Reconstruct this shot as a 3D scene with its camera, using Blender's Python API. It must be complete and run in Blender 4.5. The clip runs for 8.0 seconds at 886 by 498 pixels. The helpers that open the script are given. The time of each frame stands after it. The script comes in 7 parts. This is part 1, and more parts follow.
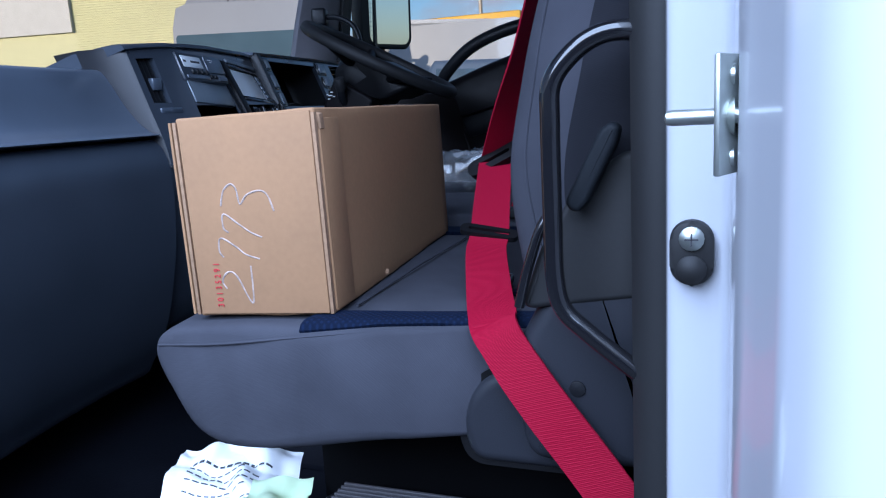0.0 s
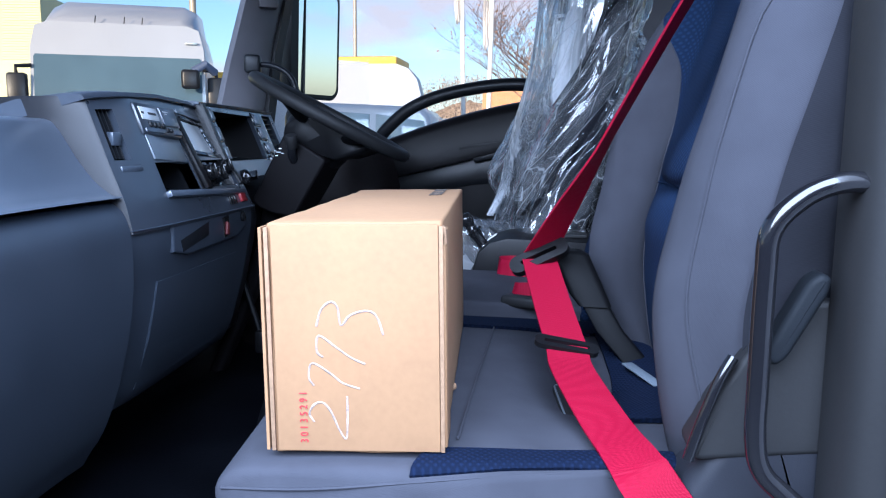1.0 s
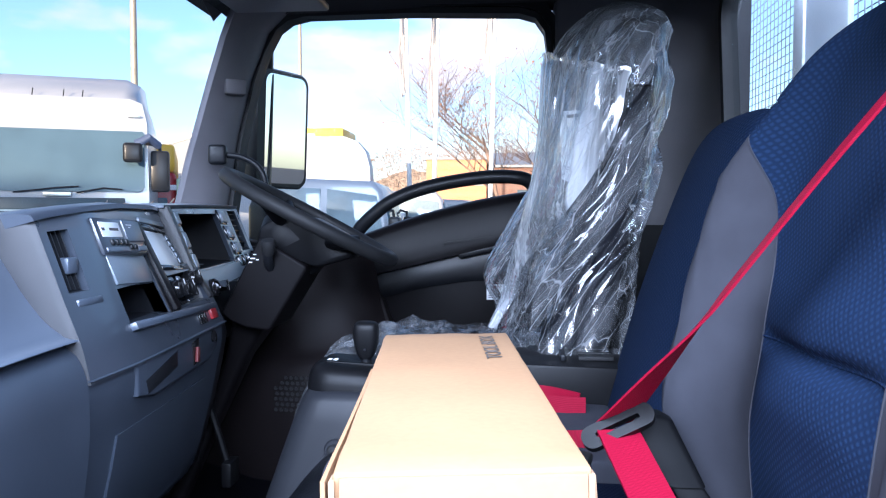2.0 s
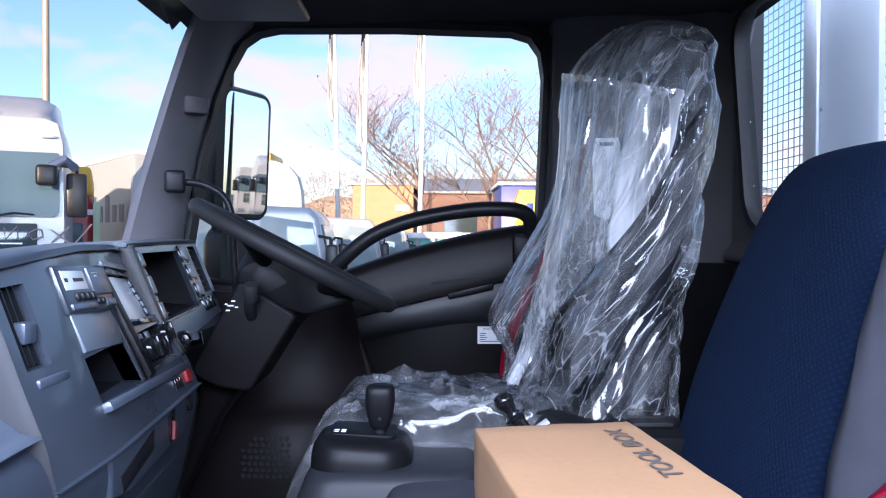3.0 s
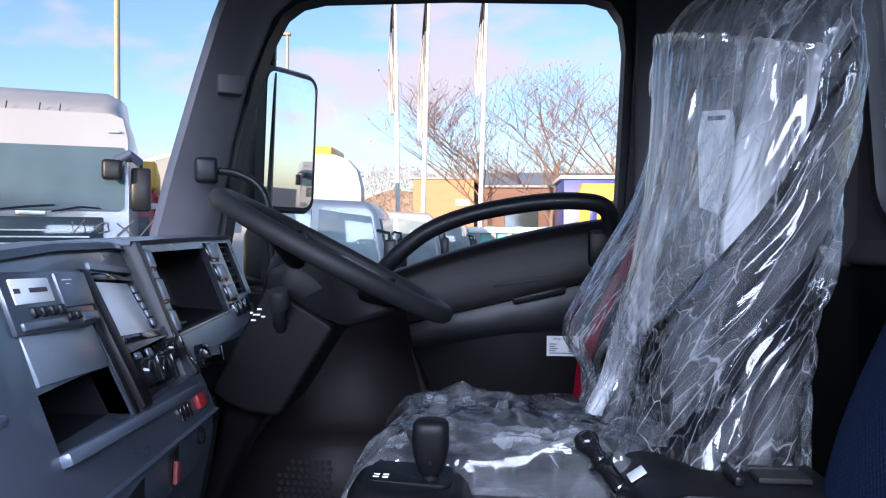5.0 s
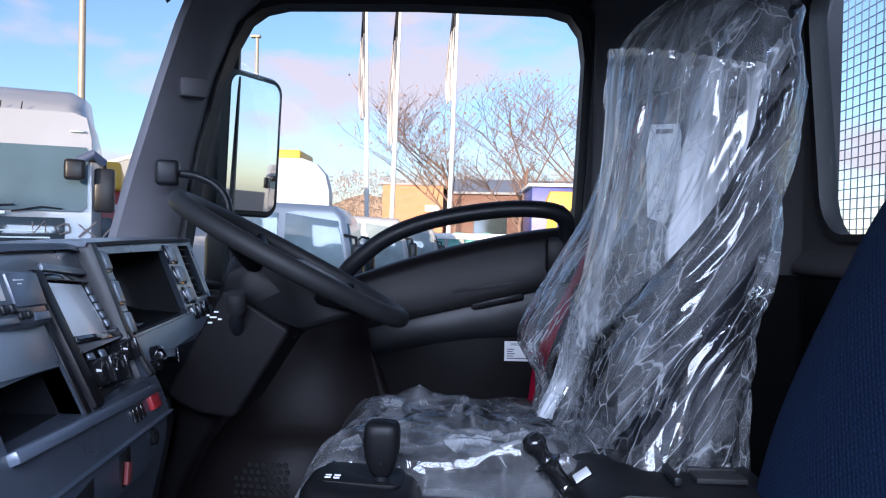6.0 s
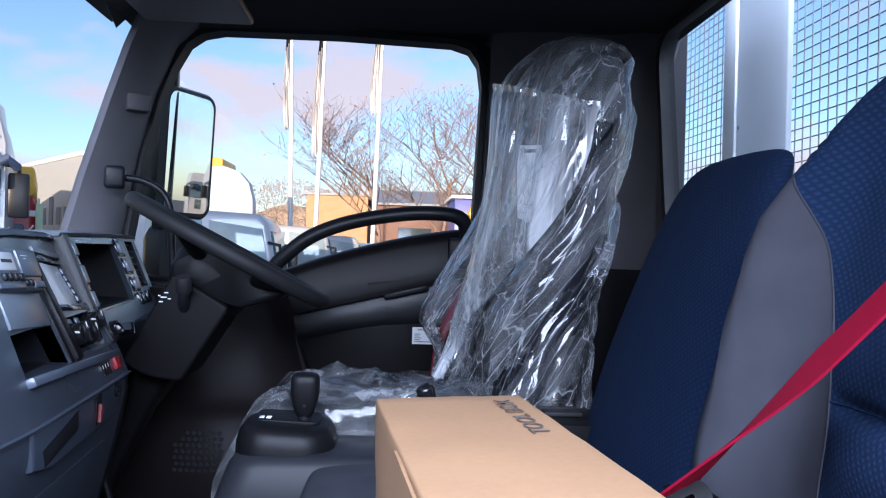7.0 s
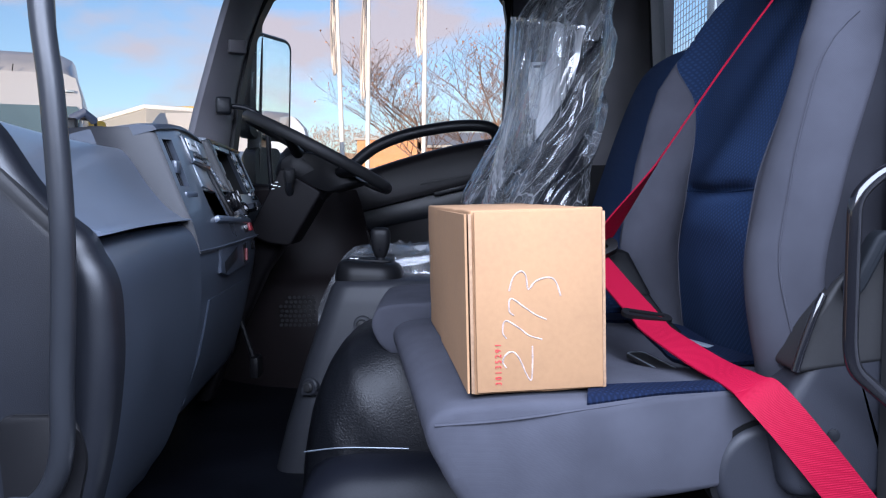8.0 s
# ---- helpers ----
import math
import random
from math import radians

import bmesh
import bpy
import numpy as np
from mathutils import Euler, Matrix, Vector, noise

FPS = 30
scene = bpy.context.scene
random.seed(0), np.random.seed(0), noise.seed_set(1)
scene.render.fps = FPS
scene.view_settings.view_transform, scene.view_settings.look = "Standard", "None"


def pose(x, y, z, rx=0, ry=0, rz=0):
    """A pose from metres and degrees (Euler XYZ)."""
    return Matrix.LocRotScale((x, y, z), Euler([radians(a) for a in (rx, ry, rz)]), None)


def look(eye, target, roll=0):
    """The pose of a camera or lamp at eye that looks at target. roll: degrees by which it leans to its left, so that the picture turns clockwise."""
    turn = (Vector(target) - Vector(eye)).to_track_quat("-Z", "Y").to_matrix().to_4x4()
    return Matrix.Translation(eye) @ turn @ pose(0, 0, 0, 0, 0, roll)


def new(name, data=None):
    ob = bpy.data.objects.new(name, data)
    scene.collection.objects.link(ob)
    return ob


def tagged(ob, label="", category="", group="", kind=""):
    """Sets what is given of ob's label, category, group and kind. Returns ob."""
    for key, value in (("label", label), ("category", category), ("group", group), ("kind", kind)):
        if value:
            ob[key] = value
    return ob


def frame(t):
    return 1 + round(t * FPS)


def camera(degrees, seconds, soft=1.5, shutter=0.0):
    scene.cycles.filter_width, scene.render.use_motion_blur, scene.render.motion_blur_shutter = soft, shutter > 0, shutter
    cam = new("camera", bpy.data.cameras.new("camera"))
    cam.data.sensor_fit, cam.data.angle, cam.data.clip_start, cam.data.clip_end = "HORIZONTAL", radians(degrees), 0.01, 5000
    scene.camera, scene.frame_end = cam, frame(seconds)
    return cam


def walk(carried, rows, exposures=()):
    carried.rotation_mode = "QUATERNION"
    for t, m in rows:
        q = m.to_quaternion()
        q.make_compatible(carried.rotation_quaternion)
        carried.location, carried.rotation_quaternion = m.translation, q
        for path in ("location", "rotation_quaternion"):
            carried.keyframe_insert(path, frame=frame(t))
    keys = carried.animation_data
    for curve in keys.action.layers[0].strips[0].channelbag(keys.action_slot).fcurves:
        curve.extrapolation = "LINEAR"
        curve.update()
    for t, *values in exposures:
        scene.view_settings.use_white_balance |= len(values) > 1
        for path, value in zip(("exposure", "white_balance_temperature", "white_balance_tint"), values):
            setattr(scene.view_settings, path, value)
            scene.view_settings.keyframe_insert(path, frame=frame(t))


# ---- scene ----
cam = camera(61.8, 8.0, soft=1.15)
PATH = [
    (0, (0.061, 0.227, 1.472), (-0.633, 2.066, 1.103), -3.3),
    (0.5, (-0.11, 0.197, 1.499), (-0.598, 2.106, 1.154), -0.8),
    (1, (-0.199, 0.249, 1.544), (-0.531, 2.202, 1.271), 0.4),
    (1.5, (-0.276, 0.352, 1.597), (-0.541, 2.326, 1.417), 0.6),
    (2, (-0.353, 0.433, 1.629), (-0.537, 2.423, 1.536), 0.1),
    (2.2, (-0.408, 0.47, 1.634), (-0.554, 2.464, 1.568), -0.0),
    (3.5, (-0.567, 0.751, 1.665), (-0.499, 2.75, 1.644), 0.4),
    (4, (-0.561, 0.834, 1.666), (-0.556, 2.834, 1.637), 0.5),
    (4.5, (-0.564, 0.868, 1.666), (-0.662, 2.865, 1.627), 0.5),
    (4.7, (-0.563, 0.881, 1.661), (-0.705, 2.876, 1.621), 0.4),
    (5.8, (-0.527, 0.906, 1.664), (-0.648, 2.902, 1.624), 1.0),
    (6, (-0.532, 0.873, 1.662), (-0.59, 2.872, 1.639), 1.2),
    (6.5, (-0.547, 0.73, 1.647), (-0.449, 2.728, 1.654), 1.9),
    (7, (-0.5, 0.578, 1.629), (-0.356, 2.573, 1.642), 1.6),
    (7.5, (-0.467, 0.336, 1.568), (-0.385, 2.334, 1.525), 1.2),
    (8, (-0.488, 0.033, 1.494), (-0.482, 2.028, 1.353), -0.4),
]
walk(cam, [(t, look(eye, target, roll)) for t, eye, target, roll in PATH], [(0.0, -0.15, 5250, 16), (0.5, 0.35, 5350, 15), (1.0, 0.85, 5450, 15), (1.5, 1.14, 5550, 16), (2.0, 1.38, 5650, 17), (2.3, 1.35, 5720, 19), (3.3, 1.14, 5850, 22), (4.5, 1.07, 5900, 22), (6.0, 0.92, 5720, 20), (7.0, 0.87, 5780, 20), (8.0, 0.60, 6000, 20)])


# ---------- light ----------
SUN_EL, SUN_AZ = 8.0, 197.0   # degrees; the azimuth counts from +y towards +x
world = bpy.data.worlds.new("sky")
scene.world = world
world.use_nodes = True


def sky_nodes(nt):
    n, l = nt.nodes, nt.links
    n.clear()
    out, bg = n.new("ShaderNodeOutputWorld"), n.new("ShaderNodeBackground")
    sky = n.new("ShaderNodeTexSky")
    sky.sky_type, sky.sun_disc = "NISHITA", False
    sky.sun_elevation, sky.sun_rotation = radians(SUN_EL + 8), radians(SUN_AZ)
    sky.dust_density, sky.ozone_density = 0.6, 2.0
    co, mp = n.new("ShaderNodeTexCoord"), n.new("ShaderNodeMapping")
    mp.inputs["Scale"].default_value = (1.6, 1.6, 4.2)
    mp.inputs["Location"].default_value = (0.62, 0.3, 0.2)
    cl = n.new("ShaderNodeTexNoise")
    cl.inputs["Scale"].default_value, cl.inputs["Detail"].default_value, cl.inputs["Roughness"].default_value = 2.3, 8.0, 0.52
    ramp = n.new("ShaderNodeValToRGB")
    ramp.color_ramp.elements[0].position, ramp.color_ramp.elements[1].position = 0.515, 0.64
    mix = n.new("ShaderNodeMix")
    mix.data_type = "RGBA"
    mix.inputs["B"].default_value = (4.5, 3.65, 3.45, 1)
    fac = n.new("ShaderNodeMath")
    fac.operation = "MULTIPLY"
    fac.inputs[1].default_value = 0.85
    l.new(co.outputs["Generated"], mp.inputs["Vector"])
    l.new(mp.outputs["Vector"], cl.inputs["Vector"])
    l.new(cl.outputs["Fac"], ramp.inputs["Fac"])
    l.new(ramp.outputs["Color"], fac.inputs[0])
    l.new(fac.outputs[0], mix.inputs["Factor"])
    l.new(sky.outputs["Color"], mix.inputs["A"])
    l.new(mix.outputs["Result"], bg.inputs["Color"])
    bg.inputs["Strength"].default_value = 0.118
    l.new(bg.outputs[0], out.inputs["Surface"])


sky_nodes(world.node_tree)
sun_dir = Vector((math.sin(radians(SUN_AZ)) * math.cos(radians(SUN_EL)), math.cos(radians(SUN_AZ)) * math.cos(radians(SUN_EL)), math.sin(radians(SUN_EL))))
sun = new("sun", bpy.data.lights.new("sun", "SUN"))
sun.data.energy, sun.data.angle, sun.data.color = 5.0, radians(0.5), (1.0, 0.74, 0.48)
sun.matrix_world = look(sun_dir * 60, (0, 0, 0))
# added area lamp outside the passenger doorway, raising the sky's light in the cab
door_fill = new("doorway_fill", bpy.data.lights.new("doorway_fill", "AREA"))
door_fill.data.shape, door_fill.data.size, door_fill.data.size_y, door_fill.data.energy, door_fill.data.color = "RECTANGLE", 4.8, 2.8, 480.0, (0.74, 0.86, 1.0)
door_fill.matrix_world = look((-0.1, -1.05, 3.45), (-0.4, 1.35, 1.3))


# ---------- materials ----------
def mat(name, color, rough=0.5, metal=0.0, vary=0.15, grain=300.0, bump=0.15, spot=0.0, coat=0.0, spec=0.5, big=6.0, dist=0.0006):
    m = bpy.data.materials.new(name)
    m.use_nodes = True
    n, l = m.node_tree.nodes, m.node_tree.links
    b = n["Principled BSDF"]
    b.inputs["Roughness"].default_value, b.inputs["Metallic"].default_value = rough, metal
    b.inputs["Coat Weight"].default_value = coat
    b.inputs["Specular IOR Level"].default_value = spec
    co = n.new("ShaderNodeTexCoord")
    a, c = n.new("ShaderNodeTexNoise"), n.new("ShaderNodeTexNoise")
    a.inputs["Scale"].default_value, a.inputs["Detail"].default_value = big, 5
    c.inputs["Scale"].default_value, c.inputs["Detail"].default_value = grain, 2
    l.new(co.outputs["Object"], a.inputs["Vector"])
    l.new(co.outputs["Object"], c.inputs["Vector"])
    add = n.new("ShaderNodeMath")
    add.operation = "MULTIPLY_ADD"
    add.inputs[1].default_value = 0.65
    l.new(a.outputs["Fac"], add.inputs[0])
    half = n.new("ShaderNodeMath")
    half.operation = "MULTIPLY"
    half.inputs[1].default_value = 0.35
    l.new(c.outputs["Fac"], half.inputs[0])
    l.new(half.outputs[0], add.inputs[2])
    ramp = n.new("ShaderNodeValToRGB")
    ramp.color_ramp.elements[0].position, ramp.color_ramp.elements[1].position = 0.35, 0.65
    ramp.color_ramp.elements[0].color = (*[v * (1 - vary) for v in color], 1)
    ramp.color_ramp.elements[1].color = (*[min(1, v * (1 + vary)) for v in color], 1)
    l.new(add.outputs[0], ramp.inputs["Fac"])
    l.new(ramp.outputs["Color"], b.inputs["Base Color"])
    rr = n.new("ShaderNodeMapRange")
    rr.inputs["To Min"].default_value, rr.inputs["To Max"].default_value = max(0.02, rough * 0.85), min(1, rough * 1.15)
    l.new(a.outputs["Fac"], rr.inputs["Value"])
    l.new(rr.outputs[0], b.inputs["Roughness"])
    if bump:
        bp = n.new("ShaderNodeBump")
        bp.inputs["Strength"].default_value, bp.inputs["Distance"].default_value = bump, dist
        l.new(c.outputs["Fac"], bp.inputs["Height"])
        l.new(bp.outputs["Normal"], b.inputs["Normal"])
    return m


def fabric(name, c1, c2, size, rough=0.9, weave=0.5, soft=0.0008, axes="YZ"):
    """Woven cloth: small checks of two tones with a thread relief."""
    m = bpy.data.materials.new(name)
    m.use_nodes = True
    n, l = m.node_tree.nodes, m.node_tree.links
    b = n["Principled BSDF"]
    b.inputs["Roughness"].default_value = rough
    b.inputs["Sheen Weight"].default_value = 0.0
    b.inputs["Specular IOR Level"].default_value = 0.1
    co, mp = n.new("ShaderNodeTexCoord"), n.new("ShaderNodeMapping")
    mp.inputs["Rotation"].default_value = (0.6, 0.0, 0.0) if axes == "YZ" else (0.0, 0.0, 0.6)
    l.new(co.outputs["Object"], mp.inputs["Vector"])
    wv = []
    for axis in axes:
        w = n.new("ShaderNodeTexWave")
        w.wave_type, w.bands_direction = "BANDS", axis
        w.inputs["Scale"].default_value, w.inputs["Distortion"].default_value = size, 0.25
        w.inputs["Detail"].default_value, w.inputs["Detail Scale"].default_value = 1.0, 2.0
        l.new(mp.outputs["Vector"], w.inputs["Vector"])
        wv.append(w)
    mul = n.new("ShaderNodeMath")
    mul.operation = "MULTIPLY"
    l.new(wv[0].outputs["Fac"], mul.inputs[0])
    l.new(wv[1].outputs["Fac"], mul.inputs[1])
    big = n.new("ShaderNodeTexNoise")
    big.inputs["Scale"].default_value, big.inputs["Detail"].default_value = 14, 4
    l.new(co.outputs["Object"], big.inputs["Vector"])
    fine = n.new("ShaderNodeTexNoise")
    fine.inputs["Scale"].default_value = 900
    l.new(co.outputs["Object"], fine.inputs["Vector"])
    fac = n.new("ShaderNodeMath")
    fac.operation = "MULTIPLY_ADD"
    fac.inputs[1].default_value = weave
    l.new(mul.outputs[0], fac.inputs[0])
    q = n.new("ShaderNodeMath")
    q.operation = "MULTIPLY"
    q.inputs[1].default_value = 1 - weave
    l.new(big.outputs["Fac"], q.inputs[0])
    l.new(q.outputs[0], fac.inputs[2])
    ramp = n.new("ShaderNodeValToRGB")
    ramp.color_ramp.elements[0].position, ramp.color_ramp.elements[1].position = 0.2, 0.7
    ramp.color_ramp.elements[0].color, ramp.color_ramp.elements[1].color = (*c1, 1), (*c2, 1)
    l.new(fac.outputs[0], ramp.inputs["Fac"])
    l.new(ramp.outputs["Color"], b.inputs["Base Color"])
    s = n.new("ShaderNodeMath")
    s.operation = "MULTIPLY_ADD"
    s.inputs[1].default_value = 0.4
    l.new(fine.outputs["Fac"], s.inputs[0])
    l.new(mul.outputs[0], s.inputs[2])
    bp = n.new("ShaderNodeBump")
    bp.inputs["Strength"].default_value, bp.inputs["Distance"].default_value = 0.5, soft
    l.new(s.outputs[0], bp.inputs["Height"])
    l.new(bp.outputs["Normal"], b.inputs["Normal"])
    return m


def pane_mat(name, tint=(0.93, 0.96, 0.96), gloss=0.9, haze=0.0):
    """Thin clear glass: see-through with a Fresnel reflection."""
    m = bpy.data.materials.new(name)
    m.use_nodes = True
    n, l = m.node_tree.nodes, m.node_tree.links
    n.remove(n["Principled BSDF"])
    t, g, mx, fr = n.new("ShaderNodeBsdfTransparent"), n.new("ShaderNodeBsdfGlossy"), n.new("ShaderNodeMixShader"), n.new("ShaderNodeLayerWeight")
    t.inputs["Color"].default_value = (*tint, 1)
    g.inputs["Roughness"].default_value = 0.02
    fr.inputs["Blend"].default_value = 0.5
    pw = n.new("ShaderNodeMath")
    pw.operation = "POWER"
    pw.inputs[1].default_value = 5.0
    l.new(fr.outputs["Facing"], pw.inputs[0])
    k = n.new("ShaderNodeMath")
    k.operation = "MULTIPLY_ADD"
    k.inputs[1].default_value, k.inputs[2].default_value = 0.25, 0.0025
    l.new(pw.outputs[0], k.inputs[0])
    l.new(k.outputs[0], mx.inputs[0])
    l.new(t.outputs[0], mx.inputs[1])
    l.new(g.outputs[0], mx.inputs[2])
    l.new(mx.outputs[0], n["Material Output"].inputs["Surface"])
    return m


def film_mat(name, stretch, milk_lo, milk_hi, base, rough=0.07, tilt=(0.0, 0.0, 0.0), facet=0.05, lines=0.3, patch=0.2):
    """Clear polythene film: see-through, milky in patches, crumpled into small flat facets that catch the light."""
    m = bpy.data.materials.new(name)
    m.use_nodes = True
    n, l = m.node_tree.nodes, m.node_tree.links
    n.remove(n["Principled BSDF"])
    t, g, d = n.new("ShaderNodeBsdfTransparent"), n.new("ShaderNodeBsdfGlossy"), n.new("ShaderNodeBsdfTranslucent")
    dd = n.new("ShaderNodeBsdfDiffuse")
    t.inputs["Color"].default_value = (0.97, 0.98, 0.99, 1)
    g.inputs["Roughness"].default_value = rough
    d.inputs["Color"].default_value = dd.inputs["Color"].default_value = (0.86, 0.88, 0.91, 1)
    co, mp = n.new("ShaderNodeTexCoord"), n.new("ShaderNodeMapping")
    mp.vector_type = "TEXTURE"
    mp.inputs["Scale"].default_value = [1 / v for v in stretch]
    mp.inputs["Rotation"].default_value = tilt
    l.new(co.outputs["Object"], mp.inputs["Vector"])
    w = n.new("ShaderNodeTexNoise")
    w.inputs["Scale"].default_value, w.inputs["Detail"].default_value, w.inputs["Distortion"].default_value = 0.6, 3, 0.8
    l.new(mp.outputs["Vector"], w.inputs["Vector"])
    warp = n.new("ShaderNodeMix")
    warp.data_type = "VECTOR"
    warp.inputs["Factor"].default_value = 0.35
    l.new(mp.outputs["Vector"], warp.inputs["A"])
    add = n.new("ShaderNodeVectorMath")
    add.operation = "ADD"
    l.new(mp.outputs["Vector"], add.inputs[0])
    l.new(w.outputs["Color"], add.inputs[1])
    l.new(add.outputs[0], warp.inputs["B"])
    hs, cells = [], []
    for sc in (1.0, 2.7):
        v = n.new("ShaderNodeTexVoronoi")
        cells.append(v)
        v.inputs["Scale"].default_value = sc
        l.new(warp.outputs["Result"], v.inputs["Vector"])
        off = n.new("ShaderNodeVectorMath")
        off.operation = "SUBTRACT"
        off.inputs[1].default_value = (0.5, 0.5, 0.5)
        l.new(v.outputs["Color"], off.inputs[0])
        loc = n.new("ShaderNodeVectorMath")
        loc.operation = "SUBTRACT"
        l.new(warp.outputs["Result"], loc.inputs[0])
        l.new(v.outputs["Position"], loc.inputs[1])
        dt = n.new("ShaderNodeVectorMath")
        dt.operation = "DOT_PRODUCT"
        l.new(off.outputs[0], dt.inputs[0])
        l.new(loc.outputs[0], dt.inputs[1])
        hs.append(dt)
    hsum = n.new("ShaderNodeMath")
    hsum.operation = "MULTIPLY_ADD"
    hsum.inputs[1].default_value = 0.45
    l.new(hs[1].outputs["Value"], hsum.inputs[0])
    l.new(hs[0].outputs["Value"], hsum.inputs[2])
    bp = n.new("ShaderNodeBump")
    bp.inputs["Strength"].default_value, bp.inputs["Distance"].default_value = 0.8, facet
    l.new(hsum.outputs[0], bp.inputs["Height"])
    for sh in (g, dd):
        l.new(bp.outputs["Normal"], sh.inputs["Normal"])
    lf = n.new("ShaderNodeLayerWeight")
    lf.inputs["Blend"].default_value = 0.5
    l.new(bp.outputs["Normal"], lf.inputs["Normal"])
    lw = n.new("ShaderNodeMath")
    lw.operation = "POWER"
    lw.inputs[1].default_value = 2.6
    l.new(lf.outputs["Facing"], lw.inputs[0])
    ad = n.new("ShaderNodeMath")
    ad.operation = "MULTIPLY_ADD"
    ad.use_clamp = True
    ad.inputs[1].default_value, ad.inputs[2].default_value = 0.7, base
    l.new(lw.outputs[0], ad.inputs[0])
    m0, m1, m2 = (n.new("ShaderNodeMixShader") for _ in range(3))
    m0.inputs[0].default_value = 0.6
    l.new(d.outputs[0], m0.inputs[1])
    l.new(dd.outputs[0], m0.inputs[2])
    milk = n.new("ShaderNodeMapRange")
    milk.inputs["From Min"].default_value, milk.inputs["From Max"].default_value = 0.47, 0.64
    milk.inputs["To Min"].default_value, milk.inputs["To Max"].default_value = milk_lo, milk_hi
    l.new(w.outputs["Fac"], milk.inputs["Value"])
    # whitened fold lines along the edges of the facets, also standing in for highlights
    total = milk
    for sc, wide, k in ((1.0, 0.030, lines), (2.7, 0.045, lines * 0.5)):
        ve = n.new("ShaderNodeTexVoronoi")
        ve.feature = "DISTANCE_TO_EDGE"
        ve.inputs["Scale"].default_value = sc
        l.new(warp.outputs["Result"], ve.inputs["Vector"])
        mr = n.new("ShaderNodeMapRange")
        mr.inputs["From Min"].default_value, mr.inputs["From Max"].default_value = 0.0, wide
        mr.inputs["To Min"].default_value, mr.inputs["To Max"].default_value = k, 0.0
        l.new(ve.outputs["Distance"], mr.inputs["Value"])
        sm = n.new("ShaderNodeMath")
        sm.operation, sm.use_clamp = "ADD", True
        l.new(total.outputs[0], sm.inputs[0])
        l.new(mr.outputs[0], sm.inputs[1])
        total = sm
    # each facet's own whiteness paints in small glints
    tone = n.new("ShaderNodeSeparateXYZ")
    l.new(cells[-1].outputs["Color"], tone.inputs[0])
    sq = n.new("ShaderNodeMath")
    sq.operation = "POWER"
    sq.inputs[1].default_value = 3.0
    l.new(tone.outputs["X"], sq.inputs[0])
    sm = n.new("ShaderNodeMath")
    sm.operation, sm.use_clamp = "MULTIPLY_ADD", True
    sm.inputs[1].default_value = patch
    l.new(sq.outputs[0], sm.inputs[0])
    l.new(total.outputs[0], sm.inputs[2])
    milk = sm
    l.new(milk.outputs[0], m1.inputs[0])
    l.new(t.outputs[0], m1.inputs[1])
    l.new(m0.outputs[0], m1.inputs[2])
    l.new(ad.outputs[0], m2.inputs[0])
    l.new(m1.outputs[0], m2.inputs[1])
    l.new(g.outputs[0], m2.inputs[2])
    l.new(m2.outputs[0], n["Material Output"].inputs["Surface"])
    return m


def brick_mat(name, c1, c2, mortar, scale):
    m = mat(name, c1, 0.9, vary=0.2, big=0.4)
    n, l = m.node_tree.nodes, m.node_tree.links
    b = n["Principled BSDF"]
    t, co, mp = n.new("ShaderNodeTexBrick"), n.new("ShaderNodeTexCoord"), n.new("ShaderNodeMapping")
    mp.inputs["Rotation"].default_value = (radians(90), 0, 0)
    l.new(co.outputs["Object"], mp.inputs["Vector"])
    l.new(mp.outputs["Vector"], t.inputs["Vector"])
    t.inputs["Color1"].default_value, t.inputs["Color2"].default_value, t.inputs["Mortar"].default_value = (*c1, 1), (*c2, 1), (*mortar, 1)
    t.inputs["Scale"].default_value, t.inputs["Brick Width"].default_value, t.inputs["Row Height"].default_value = scale, 0.45, 0.15
    t.inputs["Mortar Size"].default_value = 0.02
    l.new(t.outputs["Color"], b.inputs["Base Color"])
    return m


# Dash plastic twice: lid tone raised for sky light, a darker copy for shade.
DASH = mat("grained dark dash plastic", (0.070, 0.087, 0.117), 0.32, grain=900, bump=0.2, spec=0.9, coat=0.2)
DASH_SHADE = mat("grained dash plastic, shaded", (0.0385, 0.0480, 0.0660), 0.36, grain=900, bump=0.2, spec=0.6)
# End cap's dash plastic, darkened: the shade by the doorway is in this colour.
END_SHADE = mat("dull end cap plastic, shaded", (0.0050, 0.0060, 0.0090), 0.42, grain=900, bump=0.3, spec=0.5)
BARP = mat("dark grey handle plastic", (0.0135, 0.0150, 0.0185), 0.35, grain=900, bump=0.12, spec=0.5)
TRIM = mat("black trim plastic", (0.0090, 0.0096, 0.0118), 0.38, grain=700, bump=0.2, spec=0.32)
BROWN = mat("charcoal door plastic", (0.0070, 0.0060, 0.0067), 0.40, grain=800, bump=0.2, spec=0.18)
COVER = mat("dark seat trim plastic", (0.0115, 0.0135, 0.0165), 0.6, grain=800, bump=0.3, spec=0.12)
# Satin fascia; its tone also holds the shade that the sky-lit lid lacks.
PANEL = mat("satin fascia plastic, darker for shade", (0.042, 0.051, 0.068), 0.28, grain=900, bump=0.10, spec=0.8, coat=0.2)
SHROUDP = mat("dull brown black shroud plastic", (0.0050, 0.0042, 0.0048), 0.5, grain=800, bump=0.25, spec=0.12)
# Near-black with hardly any gloss: the shade of the void under the seat.
GAP_BLACK = mat("under-seat shade black", (0.0030, 0.0030, 0.0036), 0.9, grain=300, bump=0.2, spec=0.05)
